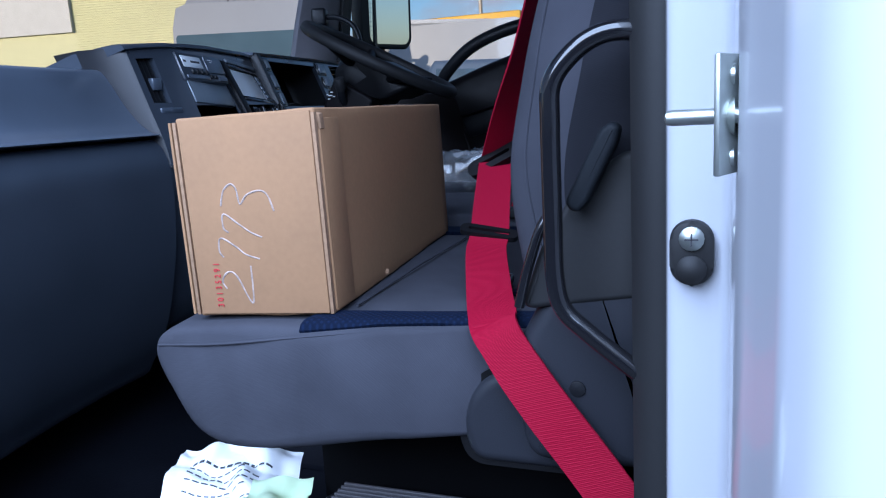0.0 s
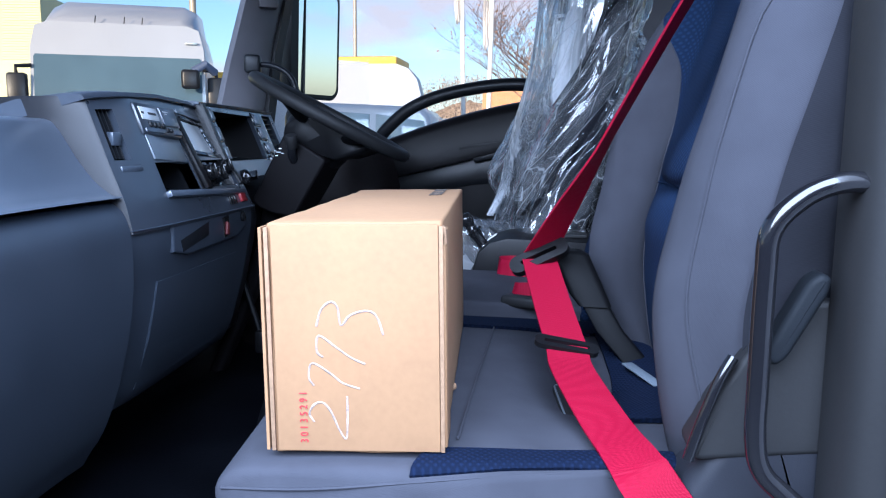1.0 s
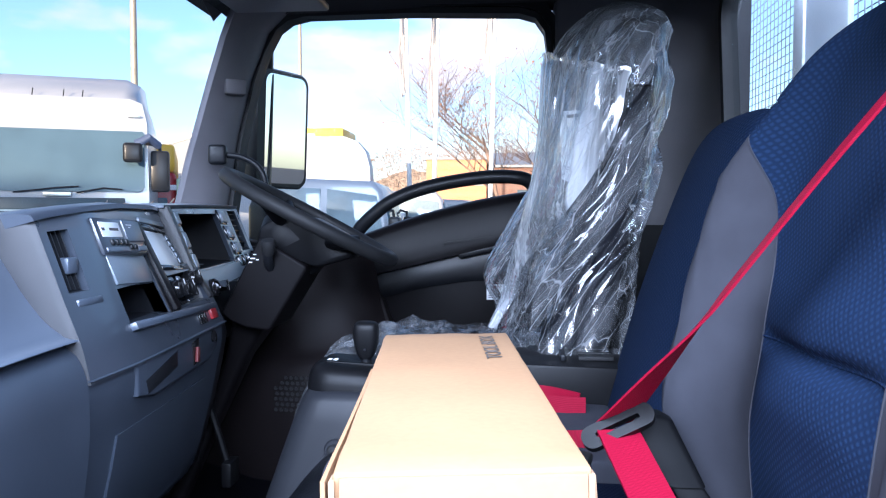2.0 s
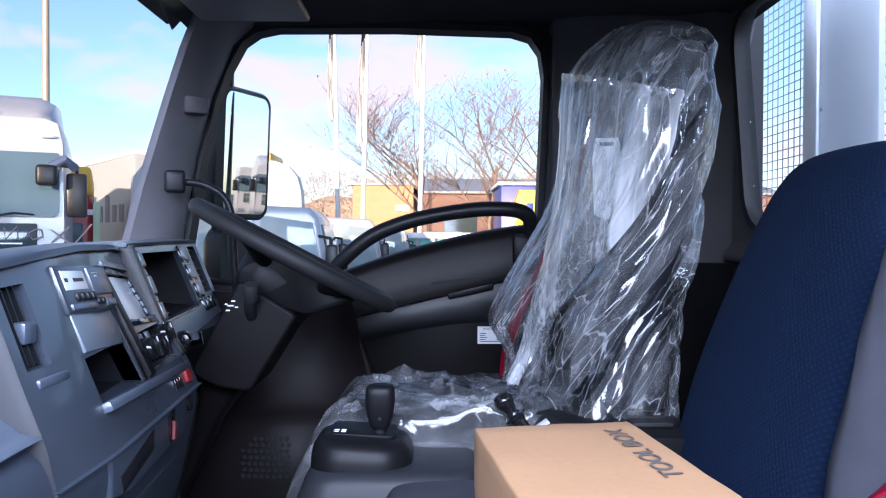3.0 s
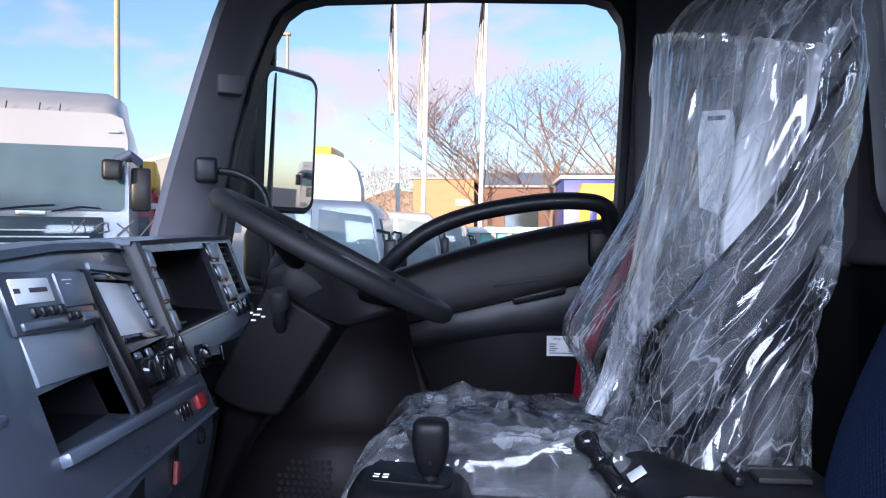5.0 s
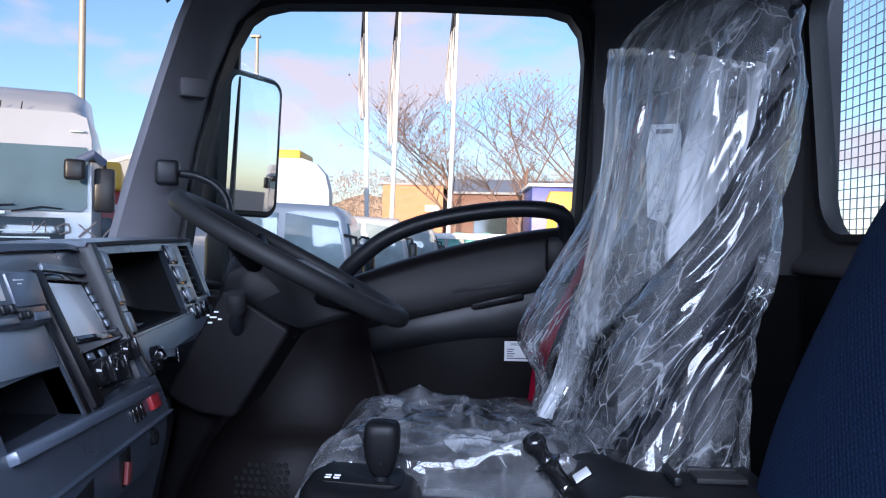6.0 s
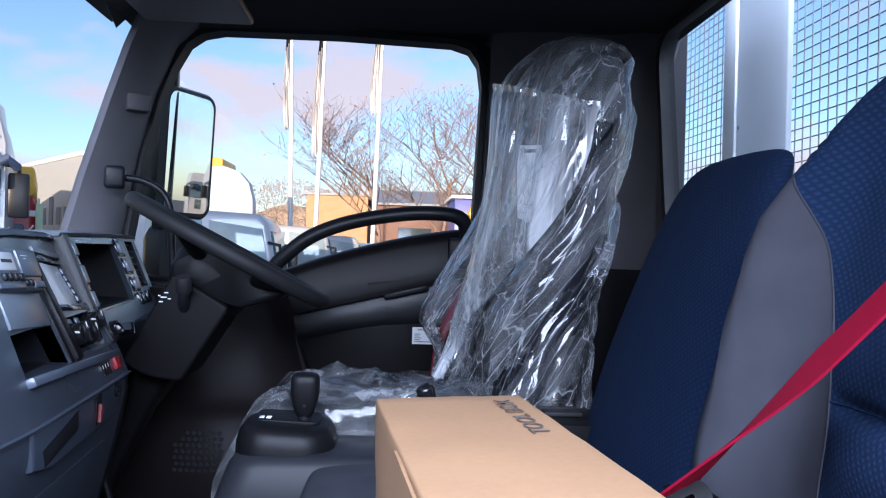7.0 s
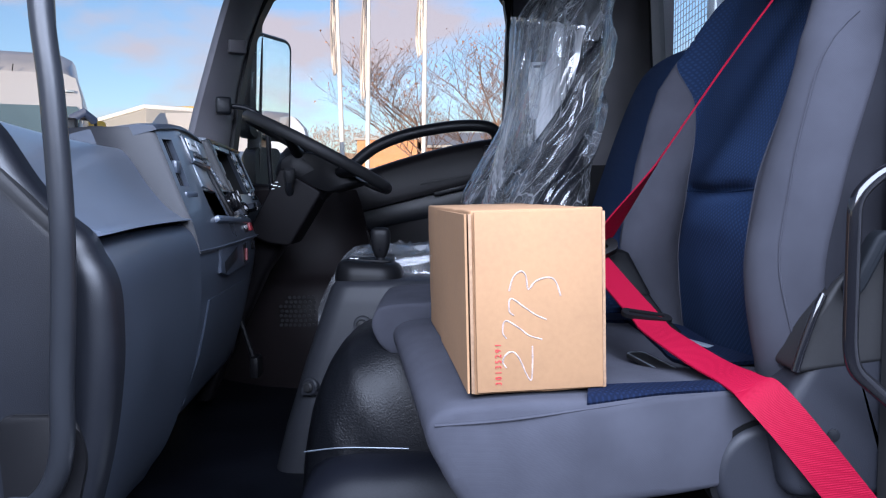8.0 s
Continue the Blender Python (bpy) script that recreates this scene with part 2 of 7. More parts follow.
BUCKLEP = mat("dull black buckle plastic", (0.0036, 0.0037, 0.0045), 0.6, grain=600, bump=0.15, spec=0.12)
HINGE = mat("smooth grey seat trim plastic", (0.0175, 0.0188, 0.0245), 0.5, grain=800, bump=0.2, spec=0.3)
CONSB = mat("grey console plastic", (0.0185, 0.0195, 0.0235), 0.5, grain=800, bump=0.25, spec=0.3)
STACKS = mat("warm grey stack side plastic", (0.0145, 0.0150, 0.0185), 0.45, grain=900, bump=0.2, spec=0.4)
BROWNK = mat("brown black kick plastic", (0.0150, 0.0118, 0.0122), 0.45, grain=700, bump=0.3, spec=0.14)
DULLRED = mat("dull red plastic", (0.14, 0.022, 0.022), 0.5, vary=0.2)
PILLAR = mat("grey pillar plastic", (0.150, 0.142, 0.152), 0.5, grain=800, bump=0.25, spec=0.4)
PILLARR = mat("grey rear trim plastic", (0.085, 0.080, 0.086), 0.55, grain=800, bump=0.25, spec=0.4)
HEAD = mat("dark headliner", (0.042, 0.040, 0.043), 0.9, grain=500, bump=0.4, spec=0.2)
GLOSS = mat("gloss black paint", (0.008, 0.008, 0.010), 0.12, grain=40, bump=0.02, coat=0.5, vary=0.05)
PIANO = mat("glossy black plastic", (0.01, 0.01, 0.011), 0.08, grain=40, bump=0.0, vary=0.05)
RUBBER = mat("black rubber seal", (0.010, 0.010, 0.011), 0.65, grain=200, bump=0.2)
BLACKP = mat("dull black plastic", (0.0056, 0.0056, 0.0064), 0.45, grain=600, bump=0.2, spec=0.2)
WHITE = mat("white truck paint", (0.50, 0.51, 0.545), 0.25, grain=8, bump=0.03, coat=0.6, vary=0.03, big=1.5)
STEEL = mat("zinc plated steel", (0.50, 0.53, 0.50), 0.42, 1.0, grain=90, bump=0.1, vary=0.15)
CHROME = mat("bright steel", (0.7, 0.7, 0.72), 0.12, 1.0, grain=60, bump=0.02, vary=0.05)
ALU = mat("brushed aluminium", (0.82, 0.83, 0.85), 0.45, 0.1, grain=60, bump=0.1, vary=0.12)
SILVER = mat("silver grey plastic", (0.17, 0.20, 0.235), 0.30, 0.1, grain=400, bump=0.08)
GREYF = fabric("grey seat cloth", (0.036, 0.0368, 0.0455), (0.052, 0.0530, 0.065), 420, weave=0.0, soft=0.00012)
BLUEF = fabric("navy seat cloth", (0.0076, 0.0166, 0.042), (0.0128, 0.0280, 0.069), 52, weave=0.7, soft=0.0008)
# Dark shell cloth, lowered further for the shade beside the seat hinge.
SHELLF = fabric("dark grey seat shell cloth, toned for shade", (0.0125, 0.0128, 0.0160), (0.018, 0.0184, 0.0230), 420, weave=0.0, soft=0.00012)
BLUEC = fabric("navy cushion cloth", (0.0030, 0.0062, 0.018), (0.0052, 0.0105, 0.030), 60, weave=0.7, soft=0.0012, axes="XY")
PLAINB = fabric("navy back cloth", (0.0062, 0.0140, 0.037), (0.0092, 0.0205, 0.053), 46, weave=0.75, soft=0.0015)
BELT = fabric("red seat belt webbing", (0.24, 0.003, 0.020), (0.31, 0.006, 0.030), 300, rough=0.55, weave=0.8, soft=0.0006)
CARD = mat("brown corrugated cardboard", (0.290, 0.158, 0.075), 0.85, vary=0.08, grain=160, bump=0.15, big=9)
CARDE = mat("torn cardboard edge", (0.27, 0.16, 0.09), 0.95, vary=0.3, grain=220, bump=0.6)
CHALK = mat("white chalk marker", (0.33, 0.255, 0.215), 0.9, vary=0.45, grain=900, bump=0.5, big=120)
REDINK = mat("red marker ink", (0.45, 0.02, 0.03), 0.7, vary=0.2)
BLACKINK = mat("black print", (0.075, 0.06, 0.05), 0.7, vary=0.2)
VINYL = mat("black vinyl floor mat", (0.0060, 0.0066, 0.0085), 0.40, vary=0.3, grain=260, bump=0.5, big=3, dist=0.0015, spec=0.22)
FLOORM = mat("dark floor mat", (0.0050, 0.0056, 0.0085), 0.42, vary=0.4, grain=240, bump=0.4, big=4, spec=0.16)
PAPER = mat("white label paper", (0.78, 0.79, 0.80), 0.7, vary=0.04, grain=60, bump=0.05)
MINT = mat("pale green paper", (0.55, 0.68, 0.45), 0.8, vary=0.08, grain=60)
INKBAR = mat("dark label print", (0.06, 0.06, 0.07), 0.8, vary=0.1)
RED = mat("red plastic", (0.34, 0.02, 0.025), 0.35, vary=0.1)
# Pale base paints the bright sky mirrored in the dark radio screen.
SCREEN = mat("display glass, sky reflection in colour", (0.80, 0.83, 0.85), 0.18, vary=0.05, grain=5, bump=0.0)
LCD = mat("pale display glass", (0.80, 0.83, 0.85), 0.12, vary=0.04, grain=5, bump=0.0)
GLASS = pane_mat("window glass")
FILM = film_mat("clear polythene film", (24, 24, 2.6), 0.0, 0.18, 0.060, rough=0.028, tilt=(0.0, 0.62, 0.0), facet=0.022, lines=0.34, patch=0.10)
FILMW = film_mat("milky polythene film", (20, 20, 1.0), 0.14, 0.90, 0.07, rough=0.06, tilt=(0.0, 0.10, 0.0), facet=0.012, lines=0.25, patch=0.20)
FILMT = film_mat("hazy polythene film", (14, 14, 3.0), 0.16, 0.46, 0.05, rough=0.05, tilt=(0.0, 0.4, 0.0), facet=0.02, lines=0.20, patch=0.20)
FILMC = film_mat("crumpled cushion film", (10, 6.5, 10), 0.02, 0.14, 0.05, rough=0.07, facet=0.034, lines=0.08, patch=0.26)
MIRROR = mat("mirror glass", (0.86, 0.88, 0.9), 0.01, 1.0, vary=0.0, bump=0.0)
ASPHALT = mat("yard asphalt", (0.06, 0.06, 0.062), 0.9, vary=0.35, grain=14, bump=0.5, big=0.3)
BRICK = brick_mat("orange brick", (0.72, 0.30, 0.12), (0.62, 0.24, 0.09), (0.42, 0.36, 0.3), 2.2)
BRICKD = brick_mat("dark red brick", (0.22, 0.09, 0.06), (0.17, 0.07, 0.05), (0.3, 0.26, 0.23), 2.2)
ROOFG = mat("grey metal roof", (0.28, 0.30, 0.33), 0.5, vary=0.1, grain=6, big=0.3)
CREAM = mat("cream cladding", (0.62, 0.62, 0.36), 0.6, vary=0.08, grain=3, big=0.2)
SHED = mat("pale grey cladding", (0.55, 0.56, 0.56), 0.6, vary=0.08, grain=3, big=0.2)
TRUCKW = mat("white cab paint", (0.33, 0.34, 0.365), 0.3, vary=0.05, grain=4, coat=0.4, big=0.8)
DARKGL = mat("dark truck glass", (0.05, 0.065, 0.07), 0.08, vary=0.1, bump=0.0)
SMOKE = mat("dusty grey glass", (0.075, 0.120, 0.150), 0.08, vary=0.15, bump=0.0, big=2)
CABGL = mat("pale reflecting cab glass", (0.24, 0.30, 0.32), 0.06, vary=0.35, bump=0.0, big=2.5)
YELLOW = mat("yellow bodywork", (0.72, 0.42, 0.04), 0.4, vary=0.08, grain=4, big=0.8)
BLUEP = mat("blue bodywork", (0.04, 0.06, 0.30), 0.4, vary=0.1, grain=4)
TEAL = mat("teal sheeting", (0.20, 0.52, 0.48), 0.5, vary=0.15, grain=4, big=2)
MESHW = mat("grey weathered wire", (0.17, 0.185, 0.21), 0.6, vary=0.15, grain=90, bump=0.1)
PANELW = mat("pale weathered sheet", (0.80, 0.81, 0.83), 0.5, vary=0.10, grain=30, bump=0.1, big=4)
pn, pk = PANELW.node_tree.nodes, PANELW.node_tree.links
thru, both = pn.new("ShaderNodeBsdfTranslucent"), pn.new("ShaderNodeMixShader")
thru.inputs["Color"].default_value, both.inputs[0].default_value = (0.88, 0.89, 0.92, 1), 0.6
pk.new(pn["Principled BSDF"].outputs[0], both.inputs[1])
pk.new(thru.outputs[0], both.inputs[2])
pk.new(both.outputs[0], pn["Material Output"].inputs["Surface"])
TARP = mat("white trailer side", (0.31, 0.32, 0.325), 0.55, vary=0.05, grain=3, big=0.5)
BARK = mat("bare bark", (0.27, 0.185, 0.145), 0.9, vary=0.3, grain=40, bump=0.5)
# Brown lightened and greyed: sunlit distance haze is in the colour.
TWIGS = mat("brown thicket, hazed", (0.44, 0.34, 0.27), 0.95, vary=0.35, grain=6, big=0.6)
EVER = mat("evergreen leaves", (0.055, 0.075, 0.025), 0.9, vary=0.4, grain=10, big=1.5)
DRYLEAF = mat("dry brown leaves", (0.46, 0.24, 0.13), 0.9, vary=0.3)
POLE = mat("white pole paint", (0.75, 0.75, 0.74), 0.4, vary=0.05)
LAMPP = mat("galvanised lamp post", (0.38, 0.33, 0.26), 0.5, 0.3, vary=0.1)
FLAG = fabric("white flag cloth", (0.62, 0.60, 0.60), (0.74, 0.72, 0.72), 60, weave=0.3)
FLAGD = mat("dark flag cloth", (0.06, 0.06, 0.07), 0.9, vary=0.2)
TYRE = mat("tyre rubber", (0.015, 0.015, 0.015), 0.85, vary=0.2)
SIGNB = mat("blue grey lettering", (0.062, 0.085, 0.15), 0.6, vary=0.1)


# ---------- building helpers ----------
def finish(ob, smooth=True, angle=40):
    me = ob.data
    if smooth:
        for p in me.polygons:
            p.use_smooth = True
        bmx = bmesh.new()
        bmx.from_mesh(me)
        for e in bmx.edges:
            if len(e.link_faces) == 2 and e.calc_face_angle(0) > radians(angle):
                e.smooth = False
        bmx.to_mesh(me)
        bmx.free()
    return ob


def part(name, bm, material, parent=None, label="", smooth=True, angle=40):
    me = bpy.data.meshes.new(name)
    bmesh.ops.recalc_face_normals(bm, faces=bm.faces)
    bm.to_mesh(me)
    bm.free()
    me.materials.append(material)
    ob = new(name, me)
    finish(ob, smooth, angle)
    if parent is not None:
        ob.parent = parent
    if label:
        ob["label"] = label
    return ob


def thing(name, label, category, at=None, group="", kind=""):
    ob = new(name)
    ob.empty_display_size = 0.05
    if at is not None:
        ob.matrix_world = at
    return tagged(ob, label, category, group, kind)


def box(lo, hi, bevel=0.0, seg=2, m=None, bm=None):
    bm = bm or bmesh.new()
    g = bmesh.ops.create_cube(bm, size=1)
    vs = g["verts"]
    for v in vs:
        v.co = Vector([lo[i] + (v.co[i] + 0.5) * (hi[i] - lo[i]) for i in range(3)])
    if bevel:
        es = list({e for v in vs for e in v.link_edges})
        r = bmesh.ops.bevel(bm, geom=es, offset=bevel, segments=seg, affect="EDGES", profile=0.5)
        vs = list({v for f in r["faces"] for v in f.verts} | {v for v in vs if v.is_valid})
    if m is not None:
        bmesh.ops.transform(bm, matrix=m, verts=vs)
    return bm


def prism(pts, axis, a, b, bevel=0.0, seg=2, bm=None):
    """Outline pts of (u, v) pushed along axis from a to b. axis y: (x, z); x: (y, z); z: (x, y)."""
    bm = bm or bmesh.new()
    put = {"y": lambda u, v, w: (u, w, v), "x": lambda u, v, w: (w, u, v), "z": lambda u, v, w: (u, v, w)}[axis]
    va, vb = [bm.verts.new(put(u, v, a)) for u, v in pts], [bm.verts.new(put(u, v, b)) for u, v in pts]
    n = len(pts)
    fs = [bm.faces.new(va), bm.faces.new(vb[::-1])]
    for i in range(n):
        fs.append(bm.faces.new((va[i], vb[i], vb[(i + 1) % n], va[(i + 1) % n])))
    if bevel:
        es = [e for f in fs[:2] for e in f.edges]
        bmesh.ops.bevel(bm, geom=es, offset=bevel, segments=seg, affect="EDGES", profile=0.5)
    return bm


def loft(rings, caps=True, closed=True, bm=None):
    bm = bm or bmesh.new()
    rows = [[bm.verts.new(p) for p in r] for r in rings]
    n = len(rings[0])
    for a, b in zip(rows, rows[1:]):
        for i in range(n if closed else n - 1):
            bm.faces.new((a[i], a[(i + 1) % n], b[(i + 1) % n], b[i]))
    if caps and closed:
        bm.faces.new(rows[0])
        bm.faces.new(rows[-1][::-1])
    return bm


def smooth_path(pts, n=8, closed=False):
    """Points along a Catmull-Rom curve through pts."""
    p = [Vector(q) for q in pts]
    out, m = [], len(p)
    for i in range(m if closed else m - 1):
        a, b, c, d = (p[(i + k) % m] if closed else p[min(max(i + k, 0), m - 1)] for k in (-1, 0, 1, 2))
        for j in range(n):
            t = j / n
            out.append(0.5 * ((2 * b) + (c - a) * t + (2 * a - 5 * b + 4 * c - d) * t * t + (3 * b - a - 3 * c + d) * t ** 3))
    if not closed:
        out.append(p[-1])
    return out


def tube(pts, r, sides=10, closed=False, bm=None, flat=None):
    """A round bar along pts; r may be a list; flat=(w, h) gives an oval bar."""
    p = [Vector(q) for q in pts]
    n = len(p)
    rings, up = [], None
    for i in range(n):
        d = (p[(i + 1) % n] - p[i - 1]) if closed else (p[min(i + 1, n - 1)] - p[max(i - 1, 0)])
        d.normalize()
        if up is None:
            up = Vector((0, 0, 1)) if abs(d.z) < 0.9 else Vector((1, 0, 0))
        s = d.cross(up).normalized()
        up = s.cross(d).normalized()
        rr = r[i] if isinstance(r, (list, tuple)) else r
        w, h = (rr, rr) if flat is None else flat
        rings.append([p[i] + s * math.cos(k * math.tau / sides) * w + up * math.sin(k * math.tau / sides) * h for k in range(sides)])
    if closed:
        rings.append(rings[0])
        bm = loft(rings, caps=False, bm=bm)
        bmesh.ops.remove_doubles(bm, verts=bm.verts, dist=1e-6)
        return bm
    return loft(rings, bm=bm)


def lathe(profile, m=None, sides=20, bm=None):
    """Profile of (radius, height) turned about z."""
    rings = [[Vector((max(r, 1e-4) * math.cos(k * math.tau / sides), max(r, 1e-4) * math.sin(k * math.tau / sides), h)) for k in range(sides)] for r, h in profile]
    if m is not None:
        rings = [[m @ v for v in r] for r in rings]
    return loft(rings, bm=bm)


def aim(at, way, spin=0):
    """A pose at a place whose z axis points along way."""
    return Matrix.Translation(at) @ Vector(way).to_track_quat("Z", "Y").to_matrix().to_4x4() @ pose(0, 0, 0, 0, 0, spin)


def round_rect(w, h, r, n=4):
    out = []
    for cx, cy, a0 in ((w / 2 - r, h / 2 - r, 0), (-w / 2 + r, h / 2 - r, 90), (-w / 2 + r, -h / 2 + r, 180), (w / 2 - r, -h / 2 + r, 270)):
        for i in range(n + 1):
            a = radians(a0 + 90 * i / n)
            out.append((cx + r * math.cos(a), cy + r * math.sin(a)))
    return out


def rounded(pts, r, n=5):
    """A closed outline with its corners turned into arcs of about r."""
    out, m = [], len(pts)
    for i in range(m):
        a, b, c = Vector(pts[i - 1]), Vector(pts[i]), Vector(pts[(i + 1) % m])
        k = min(r, (a - b).length * 0.45, (c - b).length * 0.45)
        p, q = b + (a - b).normalized() * k, b + (c - b).normalized() * k
        for j in range(n + 1):
            t = j / n
            out.append(tuple(p * (1 - t) ** 2 + b * 2 * t * (1 - t) + q * t * t))
    return out


def pillow(outline, y0, y1, r, n=7):
    """A closed (x, z) outline, its edge rolled over by r from the plane y0 to a flat face at y1."""
    p = [Vector(q) for q in outline]
    m = len(p)
    turn = 1 if sum(a.x * b.y - b.x * a.y for a, b in zip(p, p[1:] + p[:1])) > 0 else -1
    inw = []
    for i in range(m):
        d = (p[(i + 2) % m] - p[i - 2]).normalized()
        inw.append(Vector((-d.y, d.x)) * turn)
    rr = [[Vector((q.x, y0, q.y)) for q in p]]
    for k in range(n + 1):
        a = k / n * math.pi / 2
        y = y1 + math.copysign(r, y0 - y1) * (1 - math.sin(a))
        rr.append([Vector((q.x + w.x * r * (1 - math.cos(a)), y, q.y + w.y * r * (1 - math.cos(a)))) for q, w in zip(p, inw)])
    return loft(rr)


def ribbon(pts, sides, width, thick=0.0012, bm=None):
    """A strap along pts, its width along the given side vectors."""
    rings = []
    p = [Vector(q) for q in pts]
    for i, c in enumerate(p):
        s = Vector(sides[i] if isinstance(sides, list) else sides)
        d = (p[min(i + 1, len(p) - 1)] - p[max(i - 1, 0)]).normalized()
        s = (s - d * s.dot(d)).normalized()
        nn = d.cross(s).normalized() * thick
        rings.append([c + s * width / 2 + nn, c - s * width / 2 + nn, c - s * width / 2 - nn, c + s * width / 2 - nn])
    return loft(rings, bm=bm)


def soft_block(rings, material, name, parent=None, label="", levels=2, crease=0.0):
    bm = loft(rings)
    ob = part(name, bm, material, parent, label, angle=180)
    md = ob.modifiers.new("round", "SUBSURF")
    md.levels = md.render_levels = levels
    return ob


def text_mesh(body, size, m, material, name, parent=None, depth=0.0004, label="", align="CENTER"):
    cu = bpy.data.curves.new(name, "FONT")
    cu.body, cu.size, cu.extrude, cu.align_x, cu.align_y = body, size, depth, align, "CENTER"
    tmp = bpy.data.objects.new(name, cu)
    scene.collection.objects.link(tmp)
    bpy.context.view_layer.update()
    me = bpy.data.meshes.new_from_object(tmp.evaluated_get(bpy.context.evaluated_depsgraph_get()))
    bpy.data.objects.remove(tmp)
    me.materials.clear()
    me.materials.append(material)
    me.transform(m)
    ob = new(name, me)
    if parent is not None:
        ob.parent = parent
    if label:
        ob["label"] = label
    return ob



# ---------- setting: yard and cab shell ----------
bm = bmesh.new()
bmesh.ops.create_grid(bm, x_segments=20, y_segments=20, size=900)
ground = part("ground", bm, ASPHALT)
tagged(ground, "grey asphalt truck yard with worn patches", "ground", kind="structure")

under = part("wall_base", box((-1.46, 0.86, 0.0), (0.20, 2.68, 0.80), 0.02), BLACKP)
tagged(under, "plain dark skirt under the cab floor", "wall", kind="structure")
floor = part("floor", box((-1.5, 0.80, 0.80), (0.24, 2.74, 0.86), 0.004), FLOORM)
tagged(floor, "dark rubber cab floor covering", "floor", kind="structure")

# roof lining
rings = []
for x, z0 in ((-1.22, 2.235), (-1.05, 2.262), (-0.6, 2.275), (0.0, 2.275), (0.18, 2.262), (0.26, 2.22)):
    row = []
    for y, dz in ((0.72, -0.05), (0.80, -0.02), (0.95, 0.0), (1.8, 0.008), (2.5, 0.0), (2.66, -0.008), (2.74, -0.025)):
        row.append(Vector((x, y, z0 + dz)))
    rings.append(row + [v + Vector((0, 0, 0.06)) for v in row[::-1]])
ceiling = part("ceiling", loft(rings), HEAD)
tagged(ceiling, "dark grey fabric roof lining of the cab", "ceiling", kind="structure")

# driver-side door opening outline (x, z), anticlockwise from the front foot
OPEN = [(-1.245, 1.56), (-1.224, 1.69), (-1.198, 1.86), (-1.154, 2.04), (-1.122, 2.13), (-1.084, 2.200), (-1.045, 2.228), (-0.99, 2.240), (-0.66, 2.243), (-0.335, 2.234),
        (-0.285, 2.219), (-0.258, 2.180), (-0.248, 2.11), (-0.256, 1.90), (-0.264, 1.715), (-0.324, 1.69), (-0.45, 1.668), (-0.588, 1.634), (-0.70, 1.60), (-0.797, 1.566), (-0.95, 1.535), (-1.10, 1.53)]


def offset_outline(pts, d):
    out, n = [], len(pts)
    for i in range(n):
        a, b, c = Vector(pts[i - 1]), Vector(pts[i]), Vector(pts[(i + 1) % n])
        t = ((b - a).normalized() + (c - b).normalized()).normalized()
        out.append(tuple(b + Vector((-t.y, t.x)) * d))
    return out


def ring_band(inner, outer, y0, y1, name, material, parent=None, label=""):
    """A flat frame between two outlines, y0 to y1 deep."""
    rr = []
    for pts, y in ((inner, y0), (outer, y0), (outer, y1), (inner, y1), (inner, y0)):
        rr.append([Vector((u, y, v)) for u, v in pts])
    bm = loft(rr, caps=False)
    bmesh.ops.remove_doubles(bm, verts=bm.verts, dist=1e-6)
    return part(name, bm, material, parent, label)


door = thing("door_1", "closed driver door of charcoal plastic with glazed upper half", "door", kind="structure")
ring_band(OPEN, offset_outline(OPEN, 0.018), 2.700, 2.765, "window_seal", RUBBER, door, "black rubber window seal")
ring_band(offset_outline(OPEN, 0.0185), offset_outline(OPEN, 0.05), 2.686, 2.77, "door_frame", TRIM, door)
glass = part("window_pane", prism(offset_outline(OPEN, 0.006), "y", 2.738, 2.742), GLASS, door, "clear side window glass", smooth=False)
glass.visible_shadow = False
# lower trim panel in two tiers
sill = [(-1.20, 1.545), (-1.0, 1.535), (-0.87, 1.548), (-0.79, 1.572), (-0.70, 1.604), (-0.588, 1.638), (-0.45, 1.672), (-0.324, 1.694), (-0.22, 1.705)]
rr = []
for x, z in smooth_path([(a, b, 0) for a, b in sill], 3) and [(v.x, v.y) for v in smooth_path([(a, b, 0) for a, b in sill], 3)]:
    low = 1.448 + max(0.0, (x + 0.76)) * 0.245
    rr.append([Vector((x, 2.745, z)), Vector((x, 2.712, z + 0.004)), Vector((x, 2.688, z - 0.004)), Vector((x, 2.676, z - 0.03)), Vector((x, 2.672, low + 0.06)),
               Vector((x, 2.664, low + 0.02)), Vector((x, 2.668, low)), Vector((x, 2.70, low - 0.006)), Vector((x, 2.745, low - 0.006))])
part("upper_panel", loft(rr), BROWN, door, angle=60)
rr = []
for x in [-0.80, -0.77, -0.7, -0.6, -0.5, -0.4, -0.3, -0.22]:
    low = 1.444 + max(0.0, (x + 0.76)) * 0.245
    dip = 1.362 + 0.03 * math.sin(max(0, min(1, (x + 0.8) / 0.58)) * 3.14) + max(0.0, x + 0.76) * 0.12
    rr.append([Vector((x, 2.75, low)), Vector((x, 2.700, low)), Vector((x, 2.696, low - 0.02)), Vector((x, 2.690, dip + 0.02)), Vector((x, 2.700, dip)), Vector((x, 2.75, dip))])
part("arm_rest", loft(rr), TRIM, door, "smooth dark arm rest band")
part("lower_panel", prism([(-0.80, 0.90), (-0.20, 0.90), (-0.20, 1.50), (-0.5, 1.44), (-0.80, 1.40)], "y", 2.708, 2.765, 0.006), BROWN, door)
